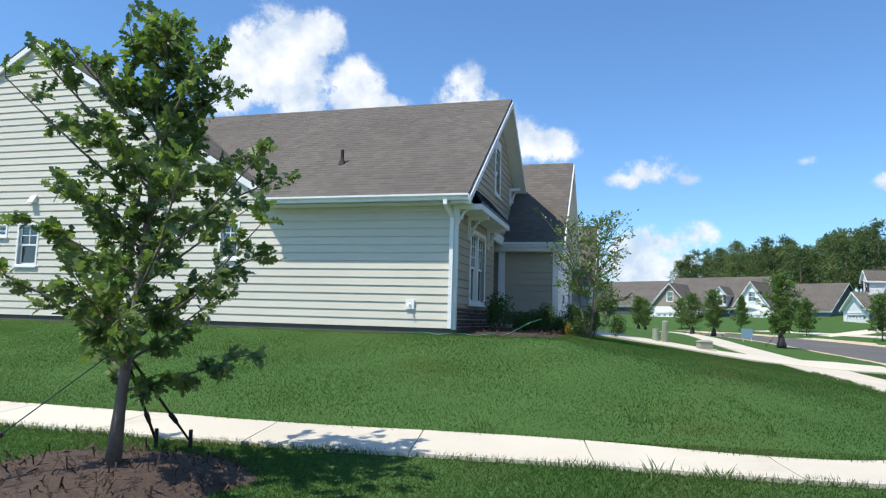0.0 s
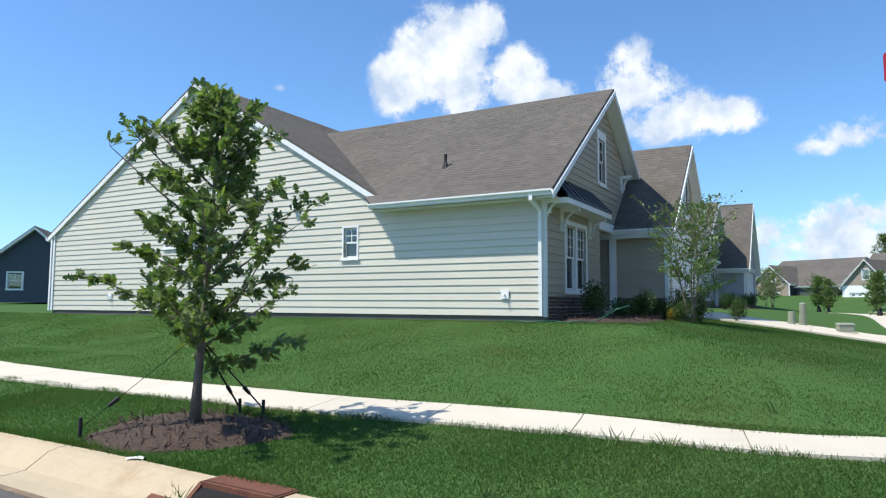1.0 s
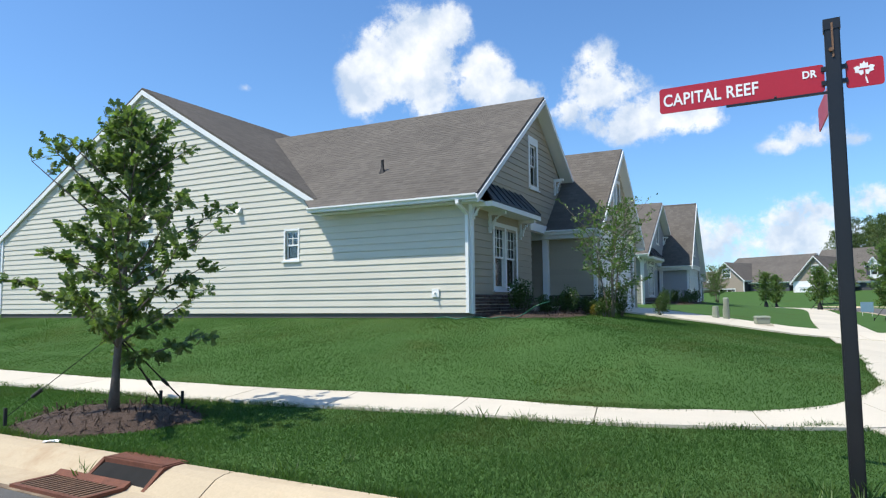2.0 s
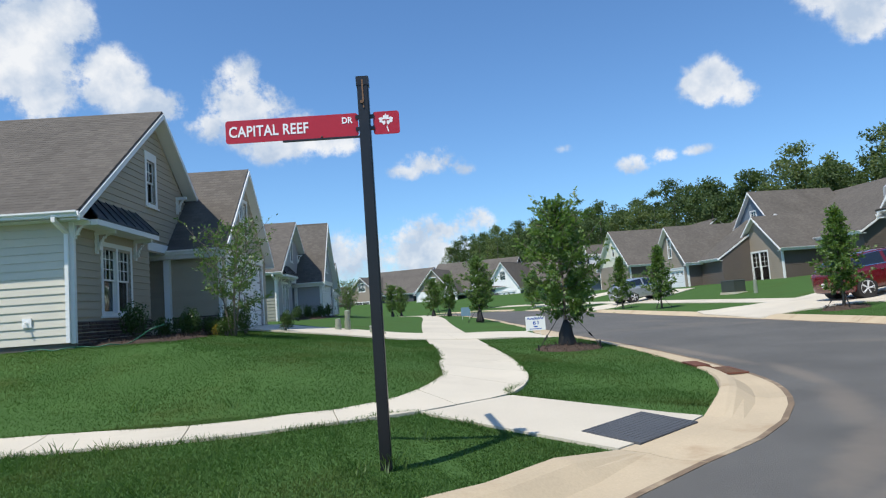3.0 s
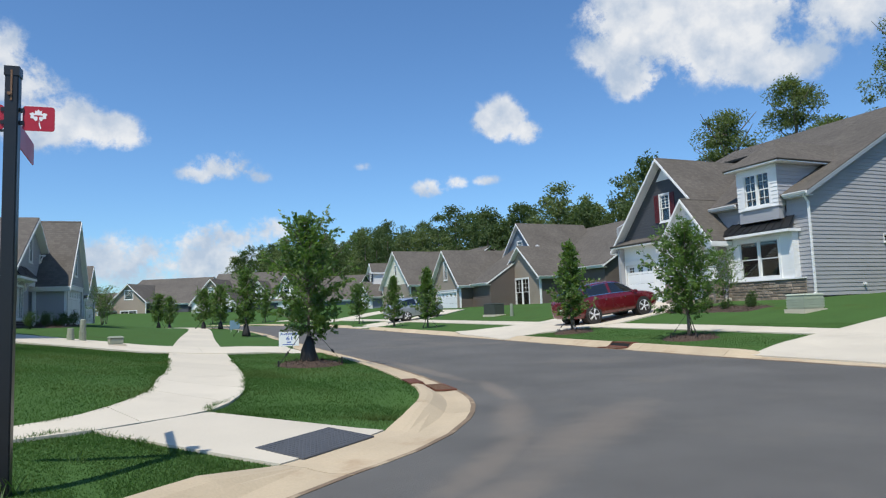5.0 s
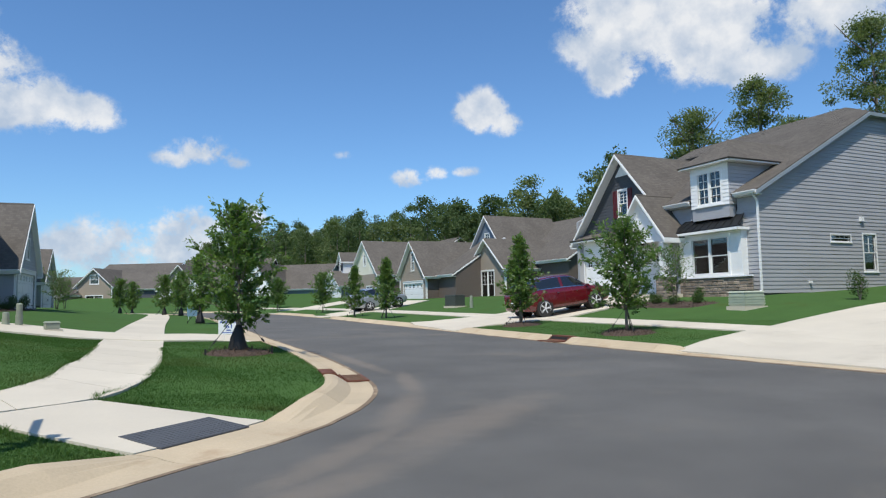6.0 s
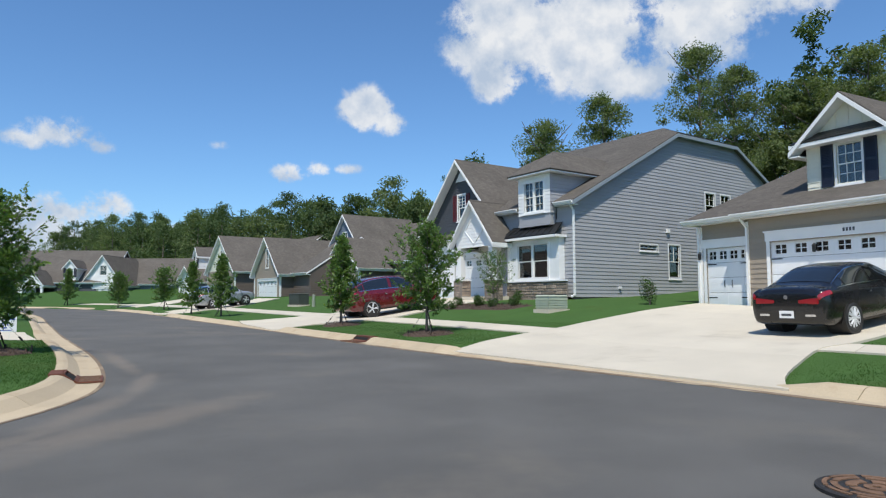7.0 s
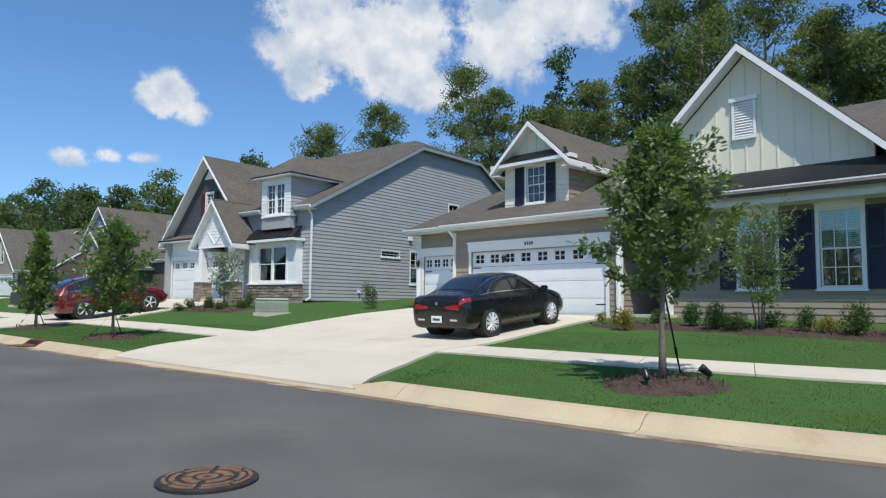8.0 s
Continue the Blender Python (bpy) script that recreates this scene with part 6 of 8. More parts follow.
LEAF_PLAIN = np.array([(0, 0, 0), (0.5, 0.24, 0.05), (1, 0, -0.05), (0.5, -0.24, 0.05)])


def scatter_mesh(name, template, pos, size, rng, up=0.35, heading=None):
    """Many copies of a small flat outline at the given places, each turned at random, in one mesh."""
    n, k = len(pos), len(template)
    a = rng.normal(size=(n, 3)) if heading is None else heading + rng.normal(size=(n, 3)) * 0.45
    a /= np.linalg.norm(a, axis=1)[:, None]
    nrm = rng.normal(size=(n, 3)) * 0.8
    nrm[:, 2] += up * 2
    b = np.cross(nrm, a)
    b /= np.linalg.norm(b, axis=1)[:, None] + 1e-9
    c = np.cross(a, b)
    s = size * rng.uniform(0.65, 1.25, n)
    v = pos[:, None, :] + s[:, None, None] * (template[None, :, 0:1] * a[:, None, :] + template[None, :, 1:2] * b[:, None, :] + template[None, :, 2:3] * c[:, None, :])
    me = bpy.data.meshes.new(name)
    me.vertices.add(n * k)
    me.vertices.foreach_set("co", v.reshape(-1).astype(np.float32))
    me.loops.add(n * k)
    me.loops.foreach_set("vertex_index", np.arange(n * k, dtype=np.int32))
    me.polygons.add(n)
    me.polygons.foreach_set("loop_start", np.arange(0, n * k, k, dtype=np.int32))
    me.update(calc_edges=True)
    return me


def shrub_points(rng, n, rx, ry, rz, lumps=9):
    """Points on the lumpy skin of a low shrub."""
    out = []
    for _ in range(lumps):
        a, r = rng.uniform(0, 6.28), rng.uniform(0.1, 0.62)
        c = np.array([math.cos(a) * r * rx, math.sin(a) * r * ry, rng.uniform(0.35, 0.72) * rz])
        d = rng.normal(size=(n // lumps, 3))
        d /= np.linalg.norm(d, axis=1)[:, None]
        p = c + d * np.array([rx, ry, rz]) * rng.uniform(0.28, 0.46) * rng.uniform(0.75, 1.05, (n // lumps, 1))
        out.append(p)
    p = np.concatenate(out)
    return p[p[:, 2] > 0.01]


CROWN = {"open": [0.78, 1.0, 0.86, 0.46, 0.10], "cone": [0.85, 1.0, 0.68, 0.32, 0.08], "bell": [0.92, 1.0, 0.92, 0.48, 0.10], "round": [0.72, 0.95, 1.0, 0.78, 0.16]}


def young_tree(name, label, height, width, clear, leaves, seed, leaf=0.095, mat=None, lean=(0.0, 0.0), group="young street trees", shape="cone", stems=1, template=LEAF_OAK, open_top=0.35, limb_count=58, loose=0.035, twig=1.0):
    """A nursery tree: tapered trunk, rising limbs with side twigs, and leaves gathered along the twigs."""
    rng = np.random.default_rng(seed)
    root = thing(name, Matrix(), label, "tree", group)
    bm = bmesh.new()
    tips, tipdirs = [], []
    for st in range(stems):
        a0 = st * 2.4 + 0.4
        sx, sy = (0.0, 0.0) if stems == 1 else (0.05 * math.cos(a0), 0.05 * math.sin(a0))
        ex, ey = lean if stems == 1 else (0.22 * width * math.cos(a0), 0.22 * width * math.sin(a0))
        pts = [(sx + ex * f + 0.015 * math.sin(7 * f + seed), sy + ey * f + 0.015 * math.cos(5 * f), height * 0.97 * f) for f in np.linspace(0, 1, 9)]
        r0 = (0.045 if stems == 1 else 0.024) * height / 3.5
        tube(bm, pts, [r0 * (1.25 - 1.1 * f ** 0.8) if i else r0 * 1.55 for i, f in enumerate(np.linspace(0, 1, 9))], 8)
        limbs = int(limb_count / stems)
        for i in range(limbs):
            f = clear / height + (1 - clear / height) * ((i + rng.uniform(0, 0.8)) / limbs) ** 0.9
            k = min(7, int(f * 8))
            base = np.array(pts[k]) * (1 - (f * 8 - k)) + np.array(pts[k + 1]) * (f * 8 - k)
            rel = (f - clear / height) / (1 - clear / height)
            reach = width / 2 * float(np.interp(rel, [0, 0.18, 0.4, 0.7, 1], CROWN[shape])) * rng.uniform(0.45, 1.12)
            a = i * 2.4 + rng.uniform(-0.5, 0.5)
            rise = reach * (0.45 + 0.75 * rel) * rng.uniform(0.6, 1.25)
            end = base + np.array([math.cos(a) * reach, math.sin(a) * reach, rise])
            mid = (base + end) / 2 + np.array([0, 0, -0.04 * reach + 0.02]) + rng.normal(size=3) * 0.03
            tube(bm, [tuple(base), tuple(mid), tuple(end)], [0.014 * height / 3.5, 0.009, 0.004], 5, cap=False)
            for q in np.linspace(0.15, 1.0, 6):
                p = (base * (1 - q) ** 2 + 2 * mid * q * (1 - q) + end * q * q)
                for _ in range(2):
                    d = rng.normal(size=3) * np.array([1, 1, 0.7]) + (end - base) / (np.linalg.norm(end - base) + 1e-6) * 0.9
                    d /= np.linalg.norm(d)
                    ln = rng.uniform(0.10, 0.26) * width / 2.2 * twig
                    tips.append((p, p + d * ln))
                    tipdirs.append(d)
                    if q > 0.5:
                        tube(bm, [tuple(p), tuple(p + d * ln)], [0.004, 0.002], 3, cap=False)
    part("trunk", bm, BARK, root, smooth=True)
    tips_a = np.array([t[0] for t in tips])
    tips_b = np.array([t[1] for t in tips])
    dirs = np.array(tipdirs)
    # fuller low in the crown, sparse towards the top
    low = 1 - np.clip((tips_b[:, 2] - clear) / (height - clear), 0, 1)
    w = 0.35 + (1 - open_top) * low
    idx = rng.choice(len(tips), leaves, p=w / w.sum())
    t = rng.uniform(0.1, 1.08, leaves)[:, None]
    pos = tips_a[idx] * (1 - t) + tips_b[idx] * t + rng.normal(size=(leaves, 3)) * loose * width / 2.2
    me = scatter_mesh("crown", template, pos, leaf, rng, heading=dirs[idx])
    me.materials.append(mat or OAK)
    crown = new("crown", me)
    crown.parent = root
    return root


def mulch_ring(x, y, r, seed, ry=None):
    """A mound of shredded bark round a trunk."""
    rng = np.random.default_rng(seed)
    root = thing("mulch_bed", pose(x, y, 0), "brown shredded bark mulch mounded round a young tree", "mulch", "mulch rings")
    bm = bmesh.new()
    ry = ry or r
    rings = []
    gz = ground_heights([x + math.cos(a) * r * f for f in (1.0, 0.8, 0.45) for a in np.linspace(0, 2 * math.pi, 28, endpoint=False)], [y + math.sin(a) * ry * f for f in (1.0, 0.8, 0.45) for a in np.linspace(0, 2 * math.pi, 28, endpoint=False)])
    for j, (f, h) in enumerate(((1.0, -0.01), (0.8, 0.06), (0.45, 0.10))):
        ring = []
        for i, a in enumerate(np.linspace(0, 2 * math.pi, 28, endpoint=False)):
            k = 1 + 0.07 * math.sin(3 * a + seed) + rng.uniform(-0.04, 0.04)
            ring.append(bm.verts.new((math.cos(a) * r * f * k, math.sin(a) * ry * f * k, float(gz[j * 28 + i]) + h + rng.uniform(-0.008, 0.012))))
        rings.append(ring)
    for r0, r1 in zip(rings, rings[1:]):
        for i in range(28):
            bm.faces.new((r0[i], r0[(i + 1) % 28], r1[(i + 1) % 28], r1[i]))
    bm.faces.new(rings[-1])
    part("mound", bm, MULCH, root, smooth=True)
    n = int(900 * r * ry)
    a, q = rng.uniform(0, 6.283, n), np.sqrt(rng.uniform(0, 1, n)) * 1.0
    px, py = np.cos(a) * r * q, np.sin(a) * ry * q
    pz = ground_heights(x + px, y + py) + np.interp(q, [0, 0.45, 0.8, 1.0], [0.11, 0.11, 0.07, 0.005])
    chip = np.array([(0, 0.06, 0), (1, 0.09, 0.03), (1, -0.09, 0), (0, -0.06, 0.03)])
    me = scatter_mesh("bark_litter", chip, np.column_stack([px, py, pz]), 0.075, rng, up=1.2)
    me.materials.append(MULCH)
    ch = new("bark_litter", me)
    ch.parent = root
    ch["kind"] = "stuff"
    return root


def stake_straps(root, ground, height=0.95, spread=0.9, turns=(0.4, 2.5, 4.6)):
    """Black guy straps from the trunk to ground anchors."""
    for a in turns:
        bm = bmesh.new()
        p0, p1 = Vector((0, 0, height)), Vector((math.cos(a) * spread, math.sin(a) * spread, ground + 0.02))
        d = p1 - p0
        side = d.cross(Vector((0, 0, 1))).normalized() * 0.012
        n = d.cross(side).normalized() * 0.003
        hexa(bm, [p0 - side - n, p0 + side - n, p0 + side + n, p0 - side + n, p1 - side - n, p1 + side - n, p1 + side + n, p1 - side + n])
        q = p0.lerp(p1, 0.68)
        tube(bm, [q, q + d * 0.09], [0.022, 0.018], 6)
        tube(bm, [p1 + Vector((0, 0, 0.1)), p1 - Vector((0, 0, 0.08))], 0.018, 6)
        part("guy_strap", tidy(bm), STRAP, root, "black ratchet guy strap")


def place(ob, x, y, dz=0.0, turn=0.0, scale=1.0):
    ob.matrix_world = pose(x, y, ground_z(x, y) + dz, 0, 0, turn) @ Matrix.Diagonal((scale, scale, scale, 1))
    return ob


t = young_tree("young_oak", "slender young oak with lobed dark green leaves in a mulch ring", 3.17, 2.6, 0.47, 6600, 4, leaf=0.1, lean=(0.24, -0.06), shape="open", limb_count=42, loose=0.014, open_top=0.15, twig=0.6)
stake_straps(t, -0.02, 0.85, 1.0, (1.75, 1.45, 3.75))
place(t, -2.02, 4.5, 0.09)
mulch_ring(-2.08, 4.5, 1.05, 1, 0.8)

t = young_tree("young_oak", "young street oak with black watering bag round its trunk", 3.2, 1.95, 0.62, 7000, 11, leaf=0.105, mat=OAKB, shape="round", open_top=0.5)
stake_straps(t, 0.0, 0.9, 0.75, (-0.2, 1.0, 3.3))
bag = bmesh.new()
tube(bag, [(0, 0, 0.0), (0, 0, 0.10), (0, 0, 0.32), (0.01, 0, 0.50), (0, 0, 0.62)], [0.19, 0.20, 0.16, 0.11, 0.05], 14)
for v in bag.verts:
    v.co.x *= 1 + 0.12 * math.sin(v.co.z * 19 + v.co.y * 14)
    v.co.y *= 1 + 0.10 * math.sin(v.co.z * 16 + v.co.x * 17)
part("watering_bag", bag, STRAP, t, "slumped black watering bag", smooth=True)
place(t, 10.25, 12.15, 0.04)
mulch_ring(10.25, 12.15, 0.75, 2)
for (x, y), sc, tn in (((14.17, 31.6), 1.0, 70), ((16.9, 54.0), 0.95, 140), ((17.4, 50.5), 1.0, 30), ((15.2, 65.0), 0.95, 200), ((17.0, 70), 1.0, 90)):
    c = copy_thing(t, pose(x, y, ground_z(x, y) + 0.03, 0, 0, tn) @ Matrix.Diagonal((sc, sc, sc, 1)))
    c.scale = (sc, sc, sc)

t = young_tree("young_maple", "rounded young tree with fresh green leaves in the verge", 3.05, 2.2, 0.6, 6500, 21, leaf=0.115, mat=OAKB, shape="round", open_top=0.6)
stake_straps(t, 0.0, 0.75, 0.55, (0.5, 2.6, 4.2))
place(t, 20.88, 10.2, 0.03)
mulch_ring(20.88, 10.2, 0.8, 3)
t2 = young_tree("young_maple", "narrow young tree with dense green crown in the verge", 3.3, 1.85, 0.5, 6500, 33, leaf=0.115, mat=OAKB, shape="cone", open_top=0.6)
stake_straps(t2, 0.0, 0.75, 0.55, (0.5, 2.6, 4.2))
place(t2, 22.3, 16.6, 0.03)
mulch_ring(22.3, 16.6, 0.75, 4)
for src, (x, y), sc, tn in ((t2, (24.2, 30.6), 1.0, 60), (t2, (25.0, 36.3), 0.95, 100), (t, (27.8, 47.8), 1.0, 150), (t, (28.4, 60), 1.0, 10), (t2, (27.4, 72), 1.1, 80), (t, (23.5, 80), 1.1, 200), (t, (30.5, 66), 0.9, 250)):
    c = copy_thing(src, pose(x, y, ground_z(x, y) + 0.03, 0, 0, tn))
    c.scale = (sc, sc, sc)
t = young_tree("young_oak", "dense young oak with dark glossy leaves beside the pavement", 3.4, 2.05, 1.2, 11500, 47, leaf=0.095, mat=OAK, shape="bell", open_top=0.75, loose=0.045)
stake_straps(t, 0.0, 1.35, 0.6, (-0.2, 0.25))
place(t, 18.4, -5.4, 0.05)
mulch_ring(18.35, -5.4, 0.8, 5, 0.85)

# small multi-stem trees in the house beds
t = young_tree("crape_myrtle", "small multi-stemmed tree with thin airy foliage by the house front", 2.6, 1.9, 0.6, 3200, 52, leaf=0.085, mat=OAKB, stems=4, group="small garden trees", template=LEAF_PLAIN, shape="round")
place(t, 2.9, 14.95, 0.02)
for (x, y), sc, tn in (((8.9, 46.0), 0.9, 40), ((10.4, 60.0), 0.9, 120), ((29.2, 14.8), 0.85, 70), ((25.6, -6.0), 0.98, 200), ((33.0, 48.0), 0.7, 10)):
    c = copy_thing(t, pose(x, y, ground_z(x, y) + 0.02, 0, 0, tn))
    c.scale = (sc, sc, sc)


def shrub(label, rx, ry, rz, n, seed, mat=None, leaf=0.06, name="shrub"):
    rng = np.random.default_rng(seed)
    root = thing(name, Matrix(), label, "shrub", "foundation shrubs")
    bm = bmesh.new()
    for k in range(6):
        a = k * 1.05
        tube(bm, [(0, 0, -0.05), (math.cos(a) * rx * 0.4, math.sin(a) * ry * 0.4, rz * 0.7)], [0.012, 0.004], 4, cap=False)
    part("stem", bm, BARK, root)
    me = scatter_mesh("foliage", LEAF_PLAIN, shrub_points(rng, n, rx, ry, rz), leaf, rng)
    me.materials.append(mat or SHRUB)
    f = new("foliage", me)
    f.parent = root
    return root


sh_round = place(shrub("rounded dark green shrub in the mulch bed", 0.42, 0.40, 0.78, 1700, 61), 0.95, 14.15)
sh_low = place(shrub("low spreading green shrub in the mulch bed", 0.42, 0.36, 0.5, 1200, 62), 1.75, 15.9)
sh_gold = place(shrub("yellow-green shrub with golden tips", 0.34, 0.34, 0.52, 900, 63, GOLD), 25.6, -3.0)
sh_tall = place(shrub("tall dark evergreen shrub beside the lawn", 0.42, 0.42, 1.1, 1500, 64), 30.6, 8.3)


def more(src, spots):
    for x, y, sc, tn in spots:
        c = copy_thing(src, pose(x, y, ground_z(x, y), 0, 0, tn))
        c.scale = (sc, sc, sc)


more(sh_round, [(3.15, 15.9, 0.85, 50), (1.9, 14.9, 0.8, 100), (2.75, 16.4, 0.9, 250), (25.55, -5.05, 0.8, 30), (24.95, -7.9, 0.85, 150), (24.3, -9.6, 0.8, 260), (4.15, 18.4, 0.75, 140), (5.6, 34.4, 0.9, 20), (6.3, 37.0, 0.9, 200), (6.9, 39.0, 0.9, 90), (4.9, 30.5, 0.9, 60), (26.0, -4.5, 0.75, 10), (25.2, -6.9, 0.7, 90), (24.7, -8.6, 0.7, 200), (29.9, 14.2, 0.7, 30), (29.6, 16.4, 0.6, 130)])
more(sh_low, [(1.35, 14.75, 0.9, 15), (2.75, 15.0, 0.85, 115), (25.9, -6.3, 0.8, 60), (24.5, -9.2, 0.9, 190), (2.35, 15.6, 0.7, 60), (2.2, 16.7, 0.85, 20), (2.6, 17.3, 0.8, 210), (26.6, -3.6, 0.8, 10), (25.4, -5.6, 0.85, 120), (24.9, -7.8, 0.8, 240), (28.9, 15.6, 0.9, 10), (28.5, 14.4, 0.8, 80), (28.9, 13.5, 0.8, 170), (29.3, 17.2, 0.8, 250), (28.2, 16.6, 0.7, 300), (6.0, 35.8, 0.8, 40), (6.6, 38.2, 0.8, 140)])
more(sh_gold, [(25.9, -5.2, 0.8, 40), (25.1, -7.3, 0.8, 90), (26.9, -2.6, 0.65, 140), (27.3, -1.9, 0.55, 180), (2.55, 15.2, 0.5, 20)])


# planting beds: dark mulch before the house fronts
def planting_bed(x, y, turn, w, d):
    rng = np.random.default_rng(int(x * 10))
    m = pose(x, y, 0, 0, 0, turn)
    pts = [m @ Vector((w * (i / 14 - 0.5), d * (j / 5 - 0.5), 0)) for j in range(6) for i in range(15)]
    for k, p in enumerate(pts):
        j, i = divmod(k, 15)
        if j in (0, 5) or i in (0, 14):
            p.x += rng.uniform(-0.12, 0.12)
            p.y += rng.uniform(-0.12, 0.12)
    z = ground_heights([p.x for p in pts], [p.y for p in pts])
    bm = bmesh.new()
    vs = [bm.verts.new((p.x, p.y, float(z[k]) + (0.05 if 0 < k // 15 < 5 and 0 < k % 15 < 14 else -0.01) + rng.uniform(0, 0.02))) for k, p in enumerate(pts)]
    for j in range(5):
        for i in range(14):
            bm.faces.new((vs[j * 15 + i], vs[j * 15 + i + 1], vs[j * 15 + i + 16], vs[j * 15 + i + 15]))
    root = thing("planting_bed", Matrix(), "dark bark mulch planting bed before the house", "mulch", "planting beds")
    part("mulch_surface", tidy(bm), MULCH, root, smooth=True)
    n = int(w * d * 140)
    u, v = rng.uniform(-0.5, 0.5, n) * w, rng.uniform(-0.5, 0.5, n) * d
    ca, sa = math.cos(radians(turn)), math.sin(radians(turn))
    px, py = x + u * ca - v * sa, y + u * sa + v * ca
    me = scatter_mesh("bark_litter", np.array([(0, 0.06, 0), (1, 0.09, 0.03), (1, -0.09, 0), (0, -0.06, 0.03)]), np.column_stack([px, py, ground_heights(px, py) + 0.06]), 0.085, rng, up=1.2)
    me.materials.append(MULCH)
    c = new("bark_litter", me)
    c.parent = root
    c["kind"] = "stuff"


planting_bed(1.5, 15.45, 78, 5.4, 2.0)
planting_bed(6.0, 37.0, 76, 7.0, 1.6)
planting_bed(28.9, 15.4, -98.7, 5.2, 1.7)
planting_bed(25.9, -5.6, -105.6, 7.5, 1.6)


# ---- woodland behind the houses ----
def wood_tree_points(rng, x, y, z, h, n, spread, dens=1.0):
    """Clumped foliage of one tall tree: places of its leaf sprays."""
    clumps = int(60 * dens) + 10
    out = []
    for _ in range(clumps):
        f = rng.uniform(0.22, 1.0) ** 0.85
        r = spread * max(0.18, math.sin(math.pi * (0.12 + 0.84 * f)) ** 0.7) * rng.uniform(0.15, 1.2)
        a = rng.uniform(0, 6.283)
        c = np.array([x + math.cos(a) * r, y + math.sin(a) * r, z + h * f])
        s = rng.uniform(0.3, 0.85)
        d = rng.normal(size=(n // clumps, 3))
        d /= np.linalg.norm(d, axis=1)[:, None]
        out.append(c + d * (rng.uniform(0, 1, (n // clumps, 1)) ** 0.45) * np.array([s, s, s * 0.62]) * 1.55)
    return np.concatenate(out)


def tall_tree(seed, h, spread, mat, label):
    rng = np.random.default_rng(seed)
    root = thing("forest_tree", Matrix(), label, "tree", "tall trees behind the houses")
    bm = bmesh.new()
    tube(bm, [(0, 0, -1), (0.1, 0, h * 0.4), (-0.1, 0.15, h * 0.93)], [0.3, 0.2, 0.05], 7)
    for k in range(16):
        f = 0.28 + 0.04 * k
        a = k * 2.4
        r = spread * rng.uniform(0.5, 0.95)
        tube(bm, [(0, 0, h * f), (math.cos(a) * r * 0.5, math.sin(a) * r * 0.5, h * f + r * 0.35), (math.cos(a) * r, math.sin(a) * r, h * f + r * 0.9)], [0.1, 0.06, 0.02], 5, cap=False)
    part("trunk", bm, BARK, root, smooth=True)
    me = scatter_mesh("crown", LEAF_PLAIN, wood_tree_points(rng, 0, 0, 0, h, 21000, spread, 2.0), 0.235, rng, up=0.5)
    me.materials.append(mat)
    c = new("crown", me)
    c.parent = root
    return root


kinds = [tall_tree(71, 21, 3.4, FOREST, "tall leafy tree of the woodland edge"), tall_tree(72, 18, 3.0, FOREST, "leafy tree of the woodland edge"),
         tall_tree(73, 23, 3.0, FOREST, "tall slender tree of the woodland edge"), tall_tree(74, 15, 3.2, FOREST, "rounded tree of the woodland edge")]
WOOD_EDGE = [(57, -34, 0), (55, -29, 2), (58, -24, 0), (54, -20, 1), (58, -16, 0), (55, -12, 2), (59, -8, 0), (55.5, -4.5, 2), (56, -0.5, 0), (60, 3, 2), (57, 7, 1), (60, 11, 3), (58, 16, 1), (61, 20, 0), (58, 25, 3), (62, 30, 1), (59, 35, 3)]
for i, (x, y, k) in enumerate(WOOD_EDGE):
    m = pose(x, y, ground_z(x, y) - 0.3, 0, 0, i * 57)
    c = copy_thing(kinds[k], m)
    s = (0.98 if y < 12 else 0.78 if y < 20 else 0.95) + 0.12 * math.sin(i * 1.7)
    c.scale = (s, s, s)
for i, k in enumerate(kinds):
    x, y = ((62, -26), (63, -10), (64, 0), (63, 14))[i]
    k.matrix_world = pose(x, y, ground_z(x, y) - 0.3, 0, 0, i * 40)


def woodland():
    """The far wood as one mass of many trees of uneven height."""
    rng = np.random.default_rng(80)
    pts, dark, trunks = [], [], bmesh.new()
    spots = []
    for y in np.arange(-60, 215, 4.2):
        for row in range(3):
            if row == 0 and -36 < y < 37:
                continue
            spots.append((57 + row * 6.5 + rng.uniform(-2, 2) + (0.06 * max(0, y - 100)), y + rng.uniform(-2, 2)))
    for x in (56.0, 58.5):
        spots.append((x, 196 + rng.uniform(-2, 2)))
    spots = np.array(spots)
    zs = ground_heights(spots[:, 0], spots[:, 1])
    for (x, y), z in zip(spots, zs):
        h = rng.uniform(11.5, 16.5) * (0.84 if y > 12 else 1.25)
        far = math.hypot(x - 6, y + 3)
        n = int(4000 if far < 90 else 2300)
        p = wood_tree_points(rng, x, y, z - 0.3, h, n, rng.uniform(2.6, 3.8), 1.0)
        (dark if rng.uniform() < 0.75 else pts).append(p)
        tube(trunks, [(x, y, z - 1), (x, y, z + h * 0.8)], [0.22, 0.06], 5, cap=False)
    root = thing("woodland", Matrix(), "dense green deciduous woodland beyond the roofs", "woodland", kind="stuff")
    part("trunks", trunks, BARK, root)["kind"] = "stuff"
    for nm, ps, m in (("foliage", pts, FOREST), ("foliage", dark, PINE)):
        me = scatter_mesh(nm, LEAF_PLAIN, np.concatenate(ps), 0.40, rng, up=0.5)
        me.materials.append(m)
        o = new(nm, me)
        o.parent = root
        o["kind"] = "stuff"


woodland()

